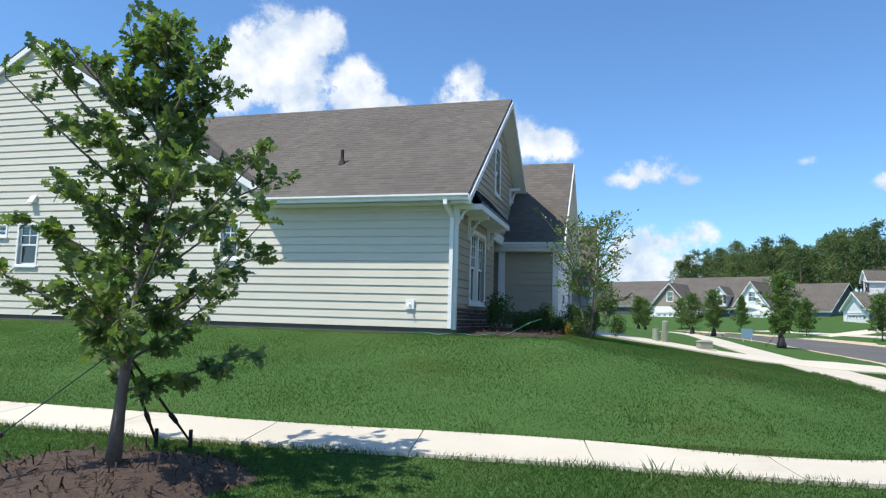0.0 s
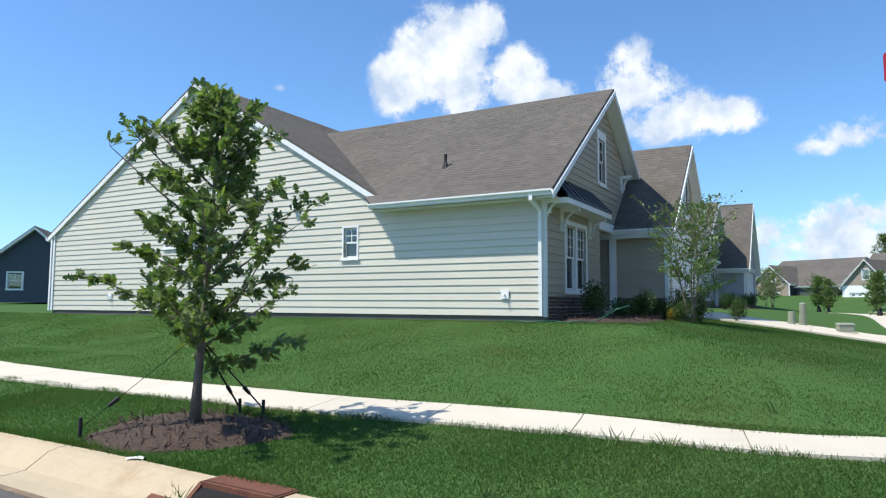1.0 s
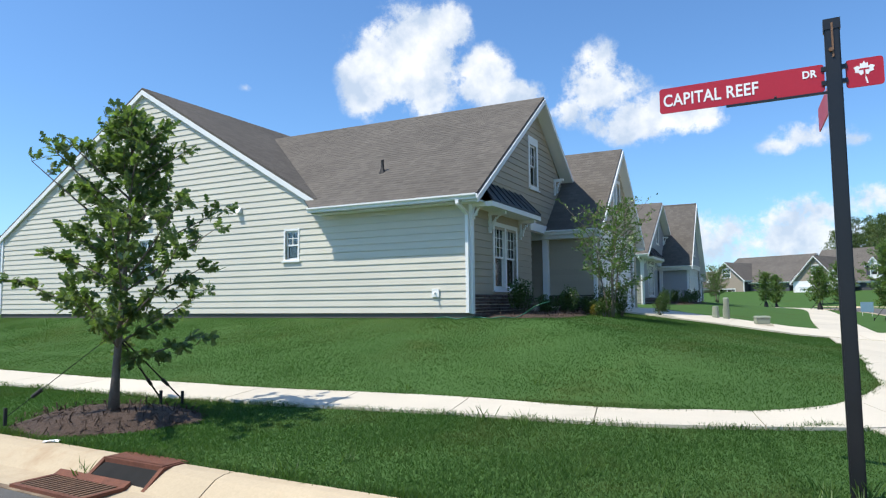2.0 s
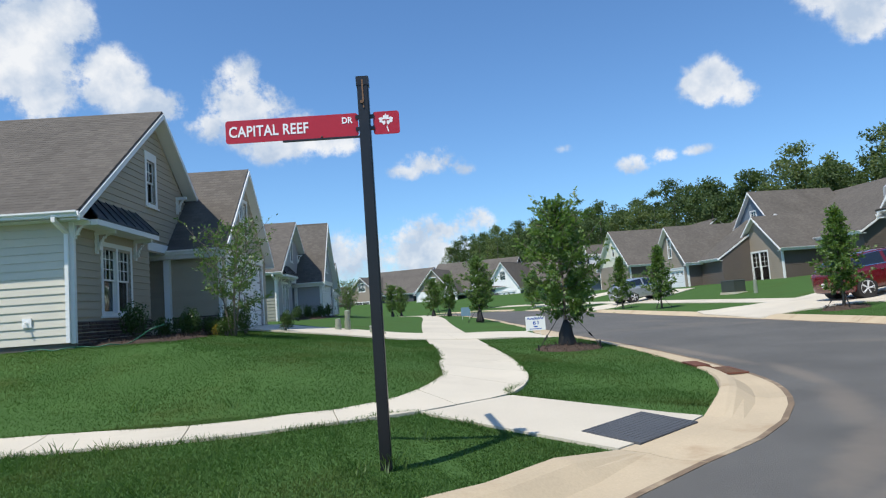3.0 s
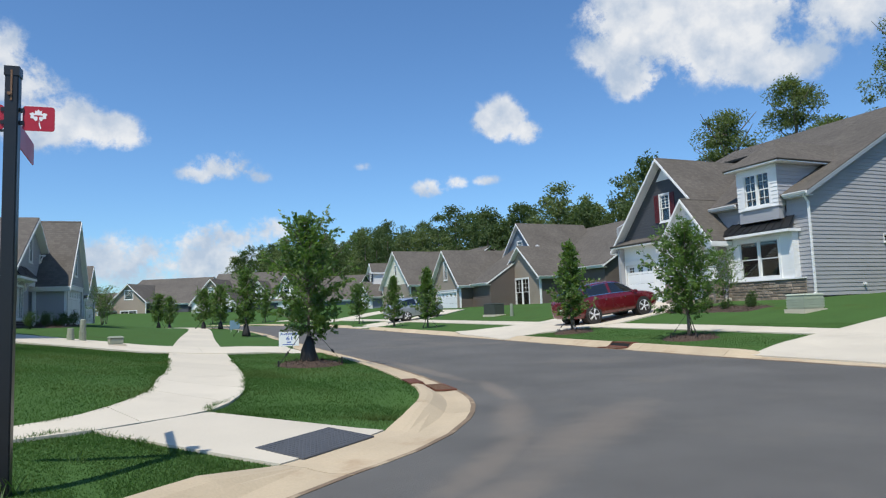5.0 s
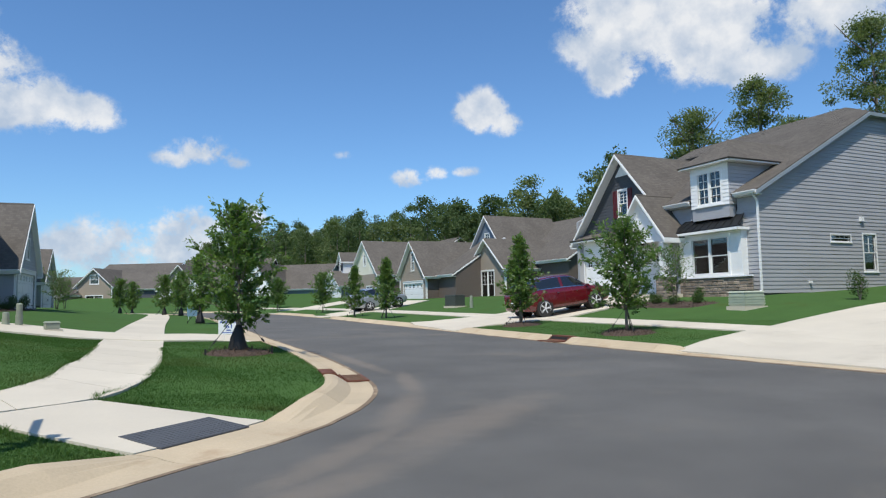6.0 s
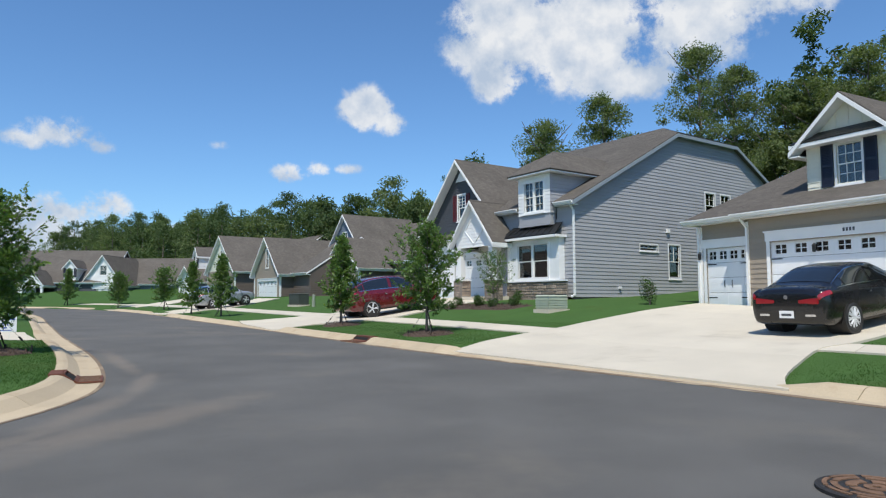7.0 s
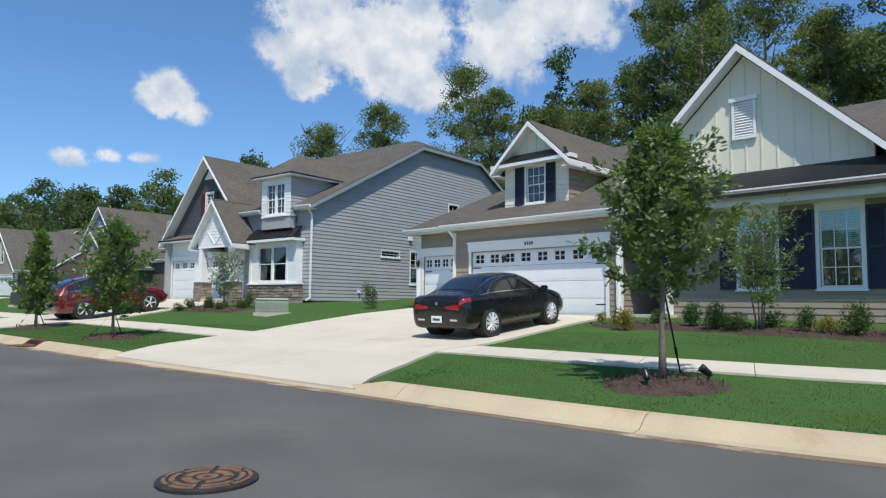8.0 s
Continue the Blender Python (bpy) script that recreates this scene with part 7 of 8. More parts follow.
# ---- street name sign ----
def text_part(name, body, size, mat, parent, m, label="", spacing=1.0, width=None):
    cu = bpy.data.curves.new(name, "FONT")
    cu.body, cu.size, cu.extrude, cu.align_y, cu.space_character = body, size, 0.0012, "CENTER", spacing
    cu.offset = 0.0022
    tmp = bpy.data.objects.new(name, cu)
    scene.collection.objects.link(tmp)
    bpy.context.view_layer.update()
    me = bpy.data.meshes.new_from_object(tmp.evaluated_get(bpy.context.evaluated_depsgraph_get()))
    bpy.data.objects.remove(tmp)
    if width:
        xs = [v.co.x for v in me.vertices]
        k = width / (max(xs) - min(xs))
        for v in me.vertices:
            v.co.x *= k
    me.transform(m)
    me.materials.clear()
    me.materials.append(mat)
    ob = new(name, me)
    ob.parent = parent
    if label:
        ob["label"] = label
    return ob


def rounded_plate(bm, x0, x1, z0, z1, r, y0, y1, n=5):
    pts = []
    for cx, cz, a0 in ((x1 - r, z0 + r, -90), (x1 - r, z1 - r, 0), (x0 + r, z1 - r, 90), (x0 + r, z0 + r, 180)):
        for k in range(n + 1):
            a = radians(a0 + 90 * k / n)
            pts.append((cx + r * math.cos(a), y0, cz + r * math.sin(a)))
    prism(bm, pts, (0, y1 - y0, 0))


def street_sign():
    root = thing("street_sign", pose(4.70, 3.25, 0.28, 0, 0, -13), "black square post carrying red street name blades with white lettering", "street sign")
    H = 3.0
    bm = bmesh.new()
    box(bm, -0.045, 0.045, -0.045, 0.045, -0.3, H - 0.02)
    bmesh.ops.bevel(bm, geom=[e for e in bm.edges if abs(e.verts[0].co.z - e.verts[1].co.z) > 1], offset=0.008, segments=2, affect="EDGES")
    part("post", tidy(bm), BLACK, root)
    bm = bmesh.new()
    box(bm, -0.05, 0.05, -0.05, 0.05, H - 0.07, H)
    part("post_cap", bm, BLACK, root)
    bm = bmesh.new()
    box(bm, -0.006, 0.006, -0.052, -0.044, H - 0.26, H - 0.03)
    tube(bm, [(-0.012, -0.05, H - 0.21), (-0.012, -0.06, H - 0.21)], 0.014, 8)
    part("latch_bar", tidy(bm), RUSTB, root, "small worn brass latch bar")
    z0, z1 = 2.53, 2.715
    bm = bmesh.new()
    rounded_plate(bm, -1.11, -0.055, z0, z1, 0.022, -0.004, 0.004)
    blade = part("name_blade", tidy(bm), SIGNRED, root, "red rounded street name blade")
    face_m = Matrix.Translation((0, -0.0055, 0)) @ Matrix.Rotation(radians(90), 4, "X")
    text_part("lettering", "CAPITAL REEF", 0.122, SIGNWHITE, blade, Matrix.Translation((-1.085, -0.0055, (z0 + z1) / 2 - 0.006)) @ Matrix.Rotation(radians(90), 4, "X"), "white capital letters", 1.05, 0.63)
    text_part("lettering", "DR", 0.068, SIGNWHITE, blade, Matrix.Translation((-0.185, -0.0055, (z0 + z1) / 2 + 0.035)) @ Matrix.Rotation(radians(90), 4, "X"), "small white letters", 1.05, 0.085)
    bm = bmesh.new()
    beam(bm, (-0.66, 0, z0 - 0.001), (-0.04, 0, z0 - 0.001), 0.022, 0.014)
    tube(bm, [(-0.35, 0, z0), (-0.35, -0.012, z0 + 0.01)], 0.008, 6)
    part("blade_rail", tidy(bm), BLACK, root)
    bm = bmesh.new()
    for z in (z0 + 0.04, z1 - 0.05):
        box(bm, -0.075, -0.04, -0.012, 0.012, z, z + 0.03)
        box(bm, 0.04, 0.075, -0.012, 0.012, z, z + 0.03)
    part("clamp", tidy(bm), BLACK, root)
    bm = bmesh.new()
    rounded_plate(bm, 0.065, 0.275, z0, z1, 0.022, -0.004, 0.004)
    leaf = part("emblem_blade", tidy(bm), SIGNRED, root, "small red square blade with white leaf emblem")
    # plain leaf emblem
    cx, cz, k = 0.168, (z0 + z1) / 2 + 0.012, 0.062
    half = [(0, 1.0), (0.16, 0.72), (0.36, 0.80), (0.36, 0.42), (0.62, 0.55), (0.95, 0.38), (0.80, 0.12), (0.86, -0.12), (0.5, -0.22), (0.34, -0.5), (0.12, -0.38)]
    pts = [(cx + k * a, -0.0042, cz + k * b) for a, b in half] + [(cx - k * a, -0.0042, cz + k * b) for a, b in half[::-1] if a]
    bm = bmesh.new()
    prism(bm, pts, (0, -0.0015, 0))
    part("leaf_emblem", tidy(bm), SIGNWHITE, leaf, "white leaf shape")
    bm = bmesh.new()
    prism(bm, [(cx - 0.005, -0.0042, cz - 0.022), (cx + 0.005, -0.0042, cz - 0.022), (cx + 0.02, -0.0042, cz - 0.085), (cx + 0.012, -0.0042, cz - 0.088)], (0, -0.0013, 0))
    part("leaf_stem", tidy(bm), SIGNWHITE, leaf)
    bm = bmesh.new()
    box(bm, cx - 0.028, cx + 0.028, -0.0068, -0.0058, cz + 0.004, cz + 0.014)
    box(bm, cx - 0.005, cx + 0.005, -0.0068, -0.0058, cz - 0.045, cz + 0.004)
    part("emblem_mark", tidy(bm), SIGNRED, leaf)
    # the crossing blade seen on edge
    bm = bmesh.new()
    rounded_plate(bm, 0.055, 0.95, z0 - 0.06, z1 - 0.06, 0.022, -0.004, 0.004)
    ob = part("name_blade", tidy(bm), SIGNRED, root, "second street name blade at right angles")
    ob.rotation_euler = (0, 0, radians(94.7))


street_sign()

# ---- small yard sign ----
def yard_sign():
    x, y = 11.4, 16.9
    root = thing("yard_sign", pose(x, y, ground_z(x, y), 0, 0, -20), "white lot sign on wire legs with blue heading and number", "yard sign")
    bm = bmesh.new()
    box(bm, -0.29, 0.29, -0.004, 0.004, 0.22, 0.64)
    panel = part("panel", bm, SIGNWHITE, root)
    rot = Matrix.Rotation(radians(90), 4, "X")
    text_part("lettering", "Available", 0.105, SIGNBLUE, panel, Matrix.Translation((-0.25, -0.0055, 0.575)) @ rot, "blue heading", 1.0, 0.5)
    text_part("lettering", "61", 0.155, SIGNBLUE, panel, Matrix.Translation((-0.085, -0.0055, 0.44)) @ rot, "blue lot number", 1.0, 0.17)
    for a, b, z, h in ((-0.06, 0.06, 0.315, 0.035), (-0.18, 0.18, 0.255, 0.022)):
        bm = bmesh.new()
        box(bm, a, b, -0.0056, -0.0042, z, z + h)
        part("print_bar", bm, SIGNBLUE, panel)
    for sx in (-0.12, 0.12):
        bm = bmesh.new()
        tube(bm, [(sx, 0.006, -0.1), (sx, 0.006, 0.4)], 0.005, 5)
        part("wire_leg", bm, TRIM, root)


yard_sign()


def yard_board(x, y, turn):
    root = thing("yard_board", pose(x, y, ground_z(x, y), 0, 0, turn), "small pale blue board on two legs by the kerb", "yard sign")
    bm = bmesh.new()
    box(bm, -0.3, 0.3, -0.006, 0.006, 0.2, 0.75)
    part("panel", bm, material("pale_blue_board", (0.16, 0.27, 0.36), 0.5, vary=0.06), root)
    for sx in (-0.22, 0.22):
        bm = bmesh.new()
        tube(bm, [(sx, 0.01, -0.1), (sx, 0.01, 0.7)], 0.01, 5)
        part("leg", bm, TRIM, root)


yard_board(15.7, 39.7, -15)


# ---- utility boxes ----
def pedestal(x, y, h, r, lean=0):
    root = thing("utility_pedestal", pose(x, y, ground_z(x, y), lean, 0, 0), "pale green plastic utility pedestal in the lawn", "utility pedestal", "utility pedestals")
    bm = bmesh.new()
    tube(bm, [(0, 0, -0.1), (0, 0, h * 0.45), (0, 0, h * 0.46), (0, 0, h * 0.97), (0, 0, h)], [r, r, r * 0.88, r * 0.86, r * 0.55], 12)
    part("cover", bm, UTIL, root, smooth=False)
    bm = bmesh.new()
    tube(bm, [(0, 0, h * 0.43), (0, 0, h * 0.48)], r * 1.06, 12)
    part("collar", bm, UTIL, root)


pedestal(6.3, 21.6, 0.72, 0.105, 6)
pedestal(5.95, 21.3, 0.42, 0.11)
pedestal(29.9, 30.2, 0.75, 0.11)


def cabinet(x, y, turn, w, d, h, mat, label, ribs=4):
    root = thing("utility_box", pose(x, y, ground_z(x, y), 0, 0, turn), label, "utility box")
    bm = bmesh.new()
    box(bm, -w / 2, w / 2, -d / 2, d / 2, 0.08, h)
    bmesh.ops.bevel(bm, geom=bm.edges[:], offset=0.02, segments=2, affect="EDGES")
    body = part("housing", tidy(bm), mat, root)
    bm = bmesh.new()
    box(bm, -w / 2 - 0.06, w / 2 + 0.06, -d / 2 - 0.06, d / 2 + 0.06, -0.15, 0.08)
    part("base_pad", bm, CONCRETE, root)
    for k in range(ribs):
        bm = bmesh.new()
        z = 0.14 + (h - 0.2) * k / max(1, ribs)
        box(bm, -w / 2 - 0.012, w / 2 + 0.012, -d / 2 - 0.012, d / 2 + 0.012, z, z + (h - 0.2) / max(1, ribs) * 0.55)
        part("louvre_band", bm, mat, body)
    bm = bmesh.new()
    hexa(bm, [(-w / 2 - 0.02, -d / 2 - 0.02, h), (w / 2 + 0.02, -d / 2 - 0.02, h), (w / 2 + 0.02, d / 2 + 0.02, h), (-w / 2 - 0.02, d / 2 + 0.02, h),
              (-w / 2 + 0.03, -d / 2 + 0.03, h + 0.05), (w / 2 - 0.03, -d / 2 + 0.03, h + 0.05), (w / 2 - 0.03, d / 2 - 0.03, h + 0.05), (-w / 2 + 0.03, d / 2 - 0.03, h + 0.05)])
    part("lid", tidy(bm), mat, root)


cabinet(27.6, 10.65, -10, 0.95, 0.7, 0.55, material("pale_green_cabinet", (0.38, 0.42, 0.33), 0.6, vary=0.08), "pale green ribbed utility box on the lawn", 4)
cabinet(7.1, 20.2, 10, 0.38, 0.3, 0.27, UTIL, "low green-grey utility box in the lawn", 0)
cabinet(30.6, 33.0, -97, 1.5, 0.7, 0.75, UTILDARK, "dark green transformer cabinet on the lawn", 0)


# ---- storm drains, manhole, tactile mat ----
def along(line, x, y):
    i = min(range(1, len(line) - 1), key=lambda k: (line[k].x - x) ** 2 + (line[k].y - y) ** 2)
    t = (line[i + 1] - line[i - 1]).normalized()
    return line[i], math.degrees(math.atan2(t.y, t.x))


def storm_inlet(line, x, y, side, w=1.0, frame_mat=None, slide=0.0):
    """A kerb inlet: solid block painted as the shaded opening under a rusty iron hood, slotted grate over a dark plate
    in the gutter.
    """
    p, a = along(line, x, y)
    frame_mat = frame_mat or RUST
    root = thing("storm_drain", pose(p.x, p.y, road_z(p.x, p.y), 0, 0, a if side > 0 else a + 180), "rusty iron storm drain inlet set in the kerb", "storm drain", "storm drains")
    bm = bmesh.new()
    box(bm, -w / 2, w / 2, 0.57, 0.77, 0.135, 0.162)
    box(bm, -w / 2, w / 2, 0.54, 0.58, 0.122, 0.162)
    part("hood", tidy(bm), frame_mat, root, "rust-brown iron hood")
    bm = bmesh.new()
    for u in (-w / 2 - 0.02, w / 2 - 0.02):
        prism(bm, [(u, 0.36, 0.0), (u, 0.48, 0.10), (u, 0.55, 0.156), (u, 0.77, 0.156), (u, 0.77, 0.0)], (0.04, 0, 0))
    part("cheek", tidy(bm), frame_mat, root)
    # solid filling; the cavity's shade is put into its near-black colour
    bm = bmesh.new()
    prism(bm, [(-w / 2 + 0.02, 0.38, 0.012), (-w / 2 + 0.02, 0.47, 0.084), (-w / 2 + 0.02, 0.545, 0.128), (-w / 2 + 0.02, 0.56, 0.0)], (w - 0.04, 0, 0))
    part("throat", bm, material("drain_shade_black", (0.004, 0.0035, 0.003), 0.9, vary=0.1), root, "near-black block painted as the shaded opening")
    g0, g1 = slide - 0.45, slide + 0.45
    bm = bmesh.new()
    box(bm, g0, g1, 0.0, 0.04, 0.004, 0.03)
    hexa(bm, [(g0, 0.34, 0.004), (g1, 0.34, 0.004), (g1, 0.40, 0.004), (g0, 0.40, 0.004), (g0, 0.34, 0.03), (g1, 0.34, 0.03), (g1, 0.40, 0.06), (g0, 0.40, 0.06)])
    box(bm, g0, g0 + 0.04, 0.04, 0.34, 0.004, 0.03)
    box(bm, g1 - 0.04, g1, 0.04, 0.34, 0.004, 0.03)
    grate = part("grate_frame", tidy(bm), frame_mat, root)
    # thin dark plate under the bars in place of the shaft's shade
    bm = bmesh.new()
    box(bm, g0 + 0.04, g1 - 0.04, 0.04, 0.34, 0.004, 0.010)
    part("drain_shaft", bm, IRON, grate, "dark plate painted as the shaded drain shaft")
    for k in range(14):
        bm = bmesh.new()
        u = g0 + 0.06 + 0.78 * k / 13
        hexa(bm, [(u - 0.014, 0.04, 0.008), (u + 0.012, 0.04, 0.008), (u + 0.032, 0.34, 0.008), (u + 0.006, 0.34, 0.008), (u - 0.014, 0.04, 0.028), (u + 0.012, 0.04, 0.028), (u + 0.032, 0.34, 0.028), (u + 0.006, 0.34, 0.028)])
        part("bar", tidy(bm), RUSTB, grate)


storm_inlet(LEFT_EDGE, -0.62, 2.44, 1, 0.72, slide=-0.26)
storm_inlet(LEFT_EDGE, 11.03, 7.5, 1, 0.7)
storm_inlet(RIGHT_EDGE, 19.0, 11.7, -1, 0.95)


def manhole(x, y):
    root = thing("manhole_cover", pose(x, y, road_z(x, y) + 0.002, 0, 0, 35), "round cast-iron manhole cover with rusty raised rings in the road", "manhole cover")
    root.scale = (0.87, 0.87, 1.0)
    bm = bmesh.new()
    tube(bm, [(0, 0, -0.02), (0, 0, 0.028), (0, 0, 0.034)], [0.42, 0.42, 0.405], 40)
    part("frame", bm, IRON, root, smooth=False)
    R = [(0.03, 0.09, 1), (0.13, 0.21, 4), (0.26, 0.31, 6), (0.335, 0.37, 8)]
    for r0, r1, n in R:
        for k in range(n):
            gap = 0.0 if n == 1 else 0.16
            a0, a1 = 2 * math.pi * k / n + gap / 2 / max(r0, 0.1) * 0.25, 2 * math.pi * (k + 1) / n - gap / 2 / max(r0, 0.1) * 0.25
            bm = bmesh.new()
            m = max(4, int(20 / n))
            for i in range(m):
                b0, b1 = a0 + (a1 - a0) * i / m, a0 + (a1 - a0) * (i + 1) / m
                q = [(math.cos(b0) * r0, math.sin(b0) * r0), (math.cos(b0) * r1, math.sin(b0) * r1), (math.cos(b1) * r1, math.sin(b1) * r1), (math.cos(b1) * r0, math.sin(b1) * r0)]
                prism(bm, [(u, v, 0.030) for u, v in q], (0, 0, 0.012))
            part("raised_ring", tidy(bm), RUSTB, root)


manhole(12.5, -3.33)


def tactile_mat():
    q = [Vector(p) for p in ((6.97, 3.45), (7.94, 4.02), (7.70, 4.68), (6.70, 4.06))]
    root = thing("tactile_mat", Matrix(), "dark grey dotted tactile paving mat on the kerb ramp", "paving mat")
    bm = bmesh.new()
    z = [ground_z(p.x, p.y) for p in q]
    a, b, c, d = [Vector((p.x, p.y, zz + 0.0)) for p, zz in zip(q, z)]
    prism(bm, [a, b, c, d], (0, 0, 0.036))
    part("mat", tidy(bm), DOMEMAT, root)
    bm = bmesh.new()
    nx, ny = 20, 13
    for i in range(nx):
        for j in range(ny):
            u, v = (i + 0.5) / nx, (j + 0.5) / ny
            p = a * (1 - u) * (1 - v) + b * u * (1 - v) + c * u * v + d * (1 - u) * v
            box(bm, p.x - 0.011, p.x + 0.011, p.y - 0.011, p.y + 0.011, p.z + 0.036, p.z + 0.040)
    o = part("dome_field", bm, DOMEMAT, root)
    o["kind"] = "stuff"


tactile_mat()


# ---- garden hose by the corner ----
def hose():
    root = thing("garden_hose", pose(0.1, 12.6, ground_z(0.1, 12.6)), "green garden hose lying along the house wall", "hose")
    bm = bmesh.new()
    pts = [(-0.9 + 0.25 * k, 0.12 * math.sin(k * 1.9) + 0.02 * k, 0.03 + 0.02 * math.sin(k * 2.3) + (0.35 * max(0, k - 7) / 3 if k > 7 else 0)) for k in range(11)]
    tube(bm, [tuple(v) for v in smooth_line(pts, 0.08)], 0.012, 6)
    part("hose_line", bm, HOSE, root, smooth=True)


hose()


# ---- cars ----
def catmull(values, n):
    v = np.array(values, float)
    out = []
    for i in range(len(v) - 1):
        a, b, c, d = v[max(i - 1, 0)], v[i], v[i + 1], v[min(i + 2, len(v) - 1)]
        for k in range(n):
            t = k / n
            out.append(0.5 * (2 * b + (c - a) * t + (2 * a - 5 * b + 4 * c - d) * t * t + (3 * b - a - 3 * c + d) * t ** 3))
    out.append(v[-1])
    return np.array(out)


def car(m, stations, paint, label, wheel_r, axles, cab, rims, lights, plate=True, suv=False):
    """stations from the tail to the nose: x, half width, underside, belt, roof height, roof half width.
    cab: stations numbers of the rear screen foot, roof start, roof end, windscreen foot."""
    root = thing("car", m, label, "car", "parked cars")
    dens = 4
    st = catmull(stations, dens)
    rows = []
    for x, w, zb, zt, zr, wr in st:
        half = [(0, zb), (w * 0.80, zb), (w * 0.96, zb + 0.10), (w, zb + (zt - zb) * 0.45), (w * 0.985, zt - 0.10), (w * 0.93, zt), (wr + (w * 0.93 - wr) * 0.45, zt + (zr - zt) * 0.55), (wr, zr - 0.05), (wr * 0.72, zr - 0.005), (0, zr + 0.012)]
        sec = catmull(half, 3)
        rows.append(np.column_stack([np.full(len(sec), x), sec]))
    rows = np.array(rows)
    n, k = rows.shape[:2]
    bm = bmesh.new()
    for side in (1, -1):
        vs = [[bm.verts.new((rows[i, j, 0], side * rows[i, j, 1], rows[i, j, 2])) for j in range(k)] for i in range(n)]
        for i in range(n - 1):
            for j in range(k - 1):
                bm.faces.new((vs[i][j], vs[i][j + 1], vs[i + 1][j + 1], vs[i + 1][j]))
        bm.faces.new(vs[0])
        bm.faces.new(vs[-1][::-1])
    bmesh.ops.remove_doubles(bm, verts=bm.verts[:], dist=0.0008)
    part("body", tidy(bm), paint, root, smooth=True)

    def panel(name, i0, i1, j0, j1, mat, side=None, lab="", lift=0.007, trim_=None):
        """A patch of the body skin lifted off it: a window, a lamp, a strip."""
        i_s, j_s = np.linspace(i0, i1, 9), np.linspace(j0, j1, 6)
        for s in ((1, -1) if side is None else (side,)):
            bm2 = bmesh.new()
            g = []
            for b in j_s:
                line = []
                for a in i_s:
                    ia, jb = min(int(a), n - 2), min(int(b), k - 2)
                    fa, fb = a - ia, b - jb
                    p = rows[ia, jb] * (1 - fa) * (1 - fb) + rows[ia + 1, jb] * fa * (1 - fb) + rows[ia, jb + 1] * (1 - fa) * fb + rows[ia + 1, jb + 1] * fa * fb
                    q0 = rows[ia + 1, jb] - rows[ia, jb]
                    q1 = rows[ia, jb + 1] - rows[ia, jb]
                    nn = np.cross(q0, q1)
                    nn = nn / (np.linalg.norm(nn) + 1e-9)
                    if nn[1] * 1.0 + nn[2] * 0.6 < 0:
                        nn = -nn
                    p = p + nn * lift
                    line.append(bm2.verts.new((p[0], s * p[1], p[2])))
                g.append(line)
            for r0, r1 in zip(g, g[1:]):
                for c in range(len(r0) - 1):
                    bm2.faces.new((r0[c], r0[c + 1], r1[c + 1], r1[c]))
            part(name, tidy(bm2), mat, root, lab, smooth=True)

    c0, c1, c2, c3 = [c * dens for c in cab]
    J = 3
    mid = (c1 + c2) / 2
    panel("side_window", c1 - dens * 0.42, mid - 0.5, 5 * J + 1.1, 7 * J - 0.7, CARGLASS, lab="tinted side window")
    panel("side_window", mid + 0.3, c2 + dens * 0.55, 5 * J + 1.1, 7 * J - 0.7, CARGLASS, lab="tinted side window")
    panel("quarter_window", c1 - dens * (1.0 if suv else 0.85), c1 - dens * 0.5, 5 * J + 1.3, 6 * J + 1.6, CARGLASS, lab="small rear side window")
    panel("rear_screen", c0 + 0.6, c1 - 0.6, 7 * J + 0.4, 9 * J, CARGLASS, lab="sloping rear screen")
    panel("windscreen", c2 + 0.8, c3 - 0.4, 7 * J + 0.2, 9 * J, CARGLASS, lab="windscreen")
    panel("window_trim", c1 - dens * 0.9, c2 + dens * 0.6, 7 * J - 0.6, 7 * J - 0.25, CHROME, lab="bright window strip", lift=0.010)
    panel("window_trim", c1 - dens * 0.9, c2 + dens * 0.75, 5 * J + 0.85, 5 * J + 1.1, CHROME, lab="bright window strip", lift=0.010)
    for (i0, i1, j0, j1, mt, lb) in lights:
        panel("lamp", i0, i1, j0, j1, mt, lab=lb, lift=0.012)
    for gap in (mid, c2 + dens * 0.6, c1 - dens * 0.45):
        panel("door_gap", gap - 0.03, gap + 0.03, 2 * J, 5 * J, IRON, lift=0.003)
    for gi in (mid - 2.2, c2 - 1.2):
        panel("door_handle", gi, gi + 0.6, 4 * J - 0.3, 4 * J + 0.05, CHROME, lift=0.03)
    panel("sill", axles[0][1] + 2, axles[1][1] - 2, 1.4 * J, 2 * J - 0.6, IRON, lift=0.006)
    w = max(s[1] for s in stations)
    for ax, _ in axles:
        for s in (1, -1):
            # arch is not cut: a dark disc on the body paints its shade
            bm2 = bmesh.new()
            tube(bm2, [(ax, s * (w - 0.42), wheel_r), (ax, s * (w + 0.004), wheel_r + 0.02)], wheel_r + 0.045, 28)
            part("wheel_arch", bm2, IRON, root, "dark disc painted as the shaded wheel arch")
            bm2 = bmesh.new()
            o = s * (w + 0.022)
            i_ = s * (w - 0.2)
            ring = [(wheel_r * 0.76, o - s * 0.01), (wheel_r * 0.85, o), (wheel_r * 0.94, o - s * 0.01), (wheel_r, o - s * 0.05), (wheel_r, i_)]
            prof = []
            for a in range(32):
                ca, sa = math.cos(a * math.pi / 16), math.sin(a * math.pi / 16)
                prof.append([bm2.verts.new((ax + r * ca, y_, wheel_r + r * sa)) for r, y_ in ring])
            for a in range(32):
                p0, p1 = prof[a], prof[(a + 1) % 32]
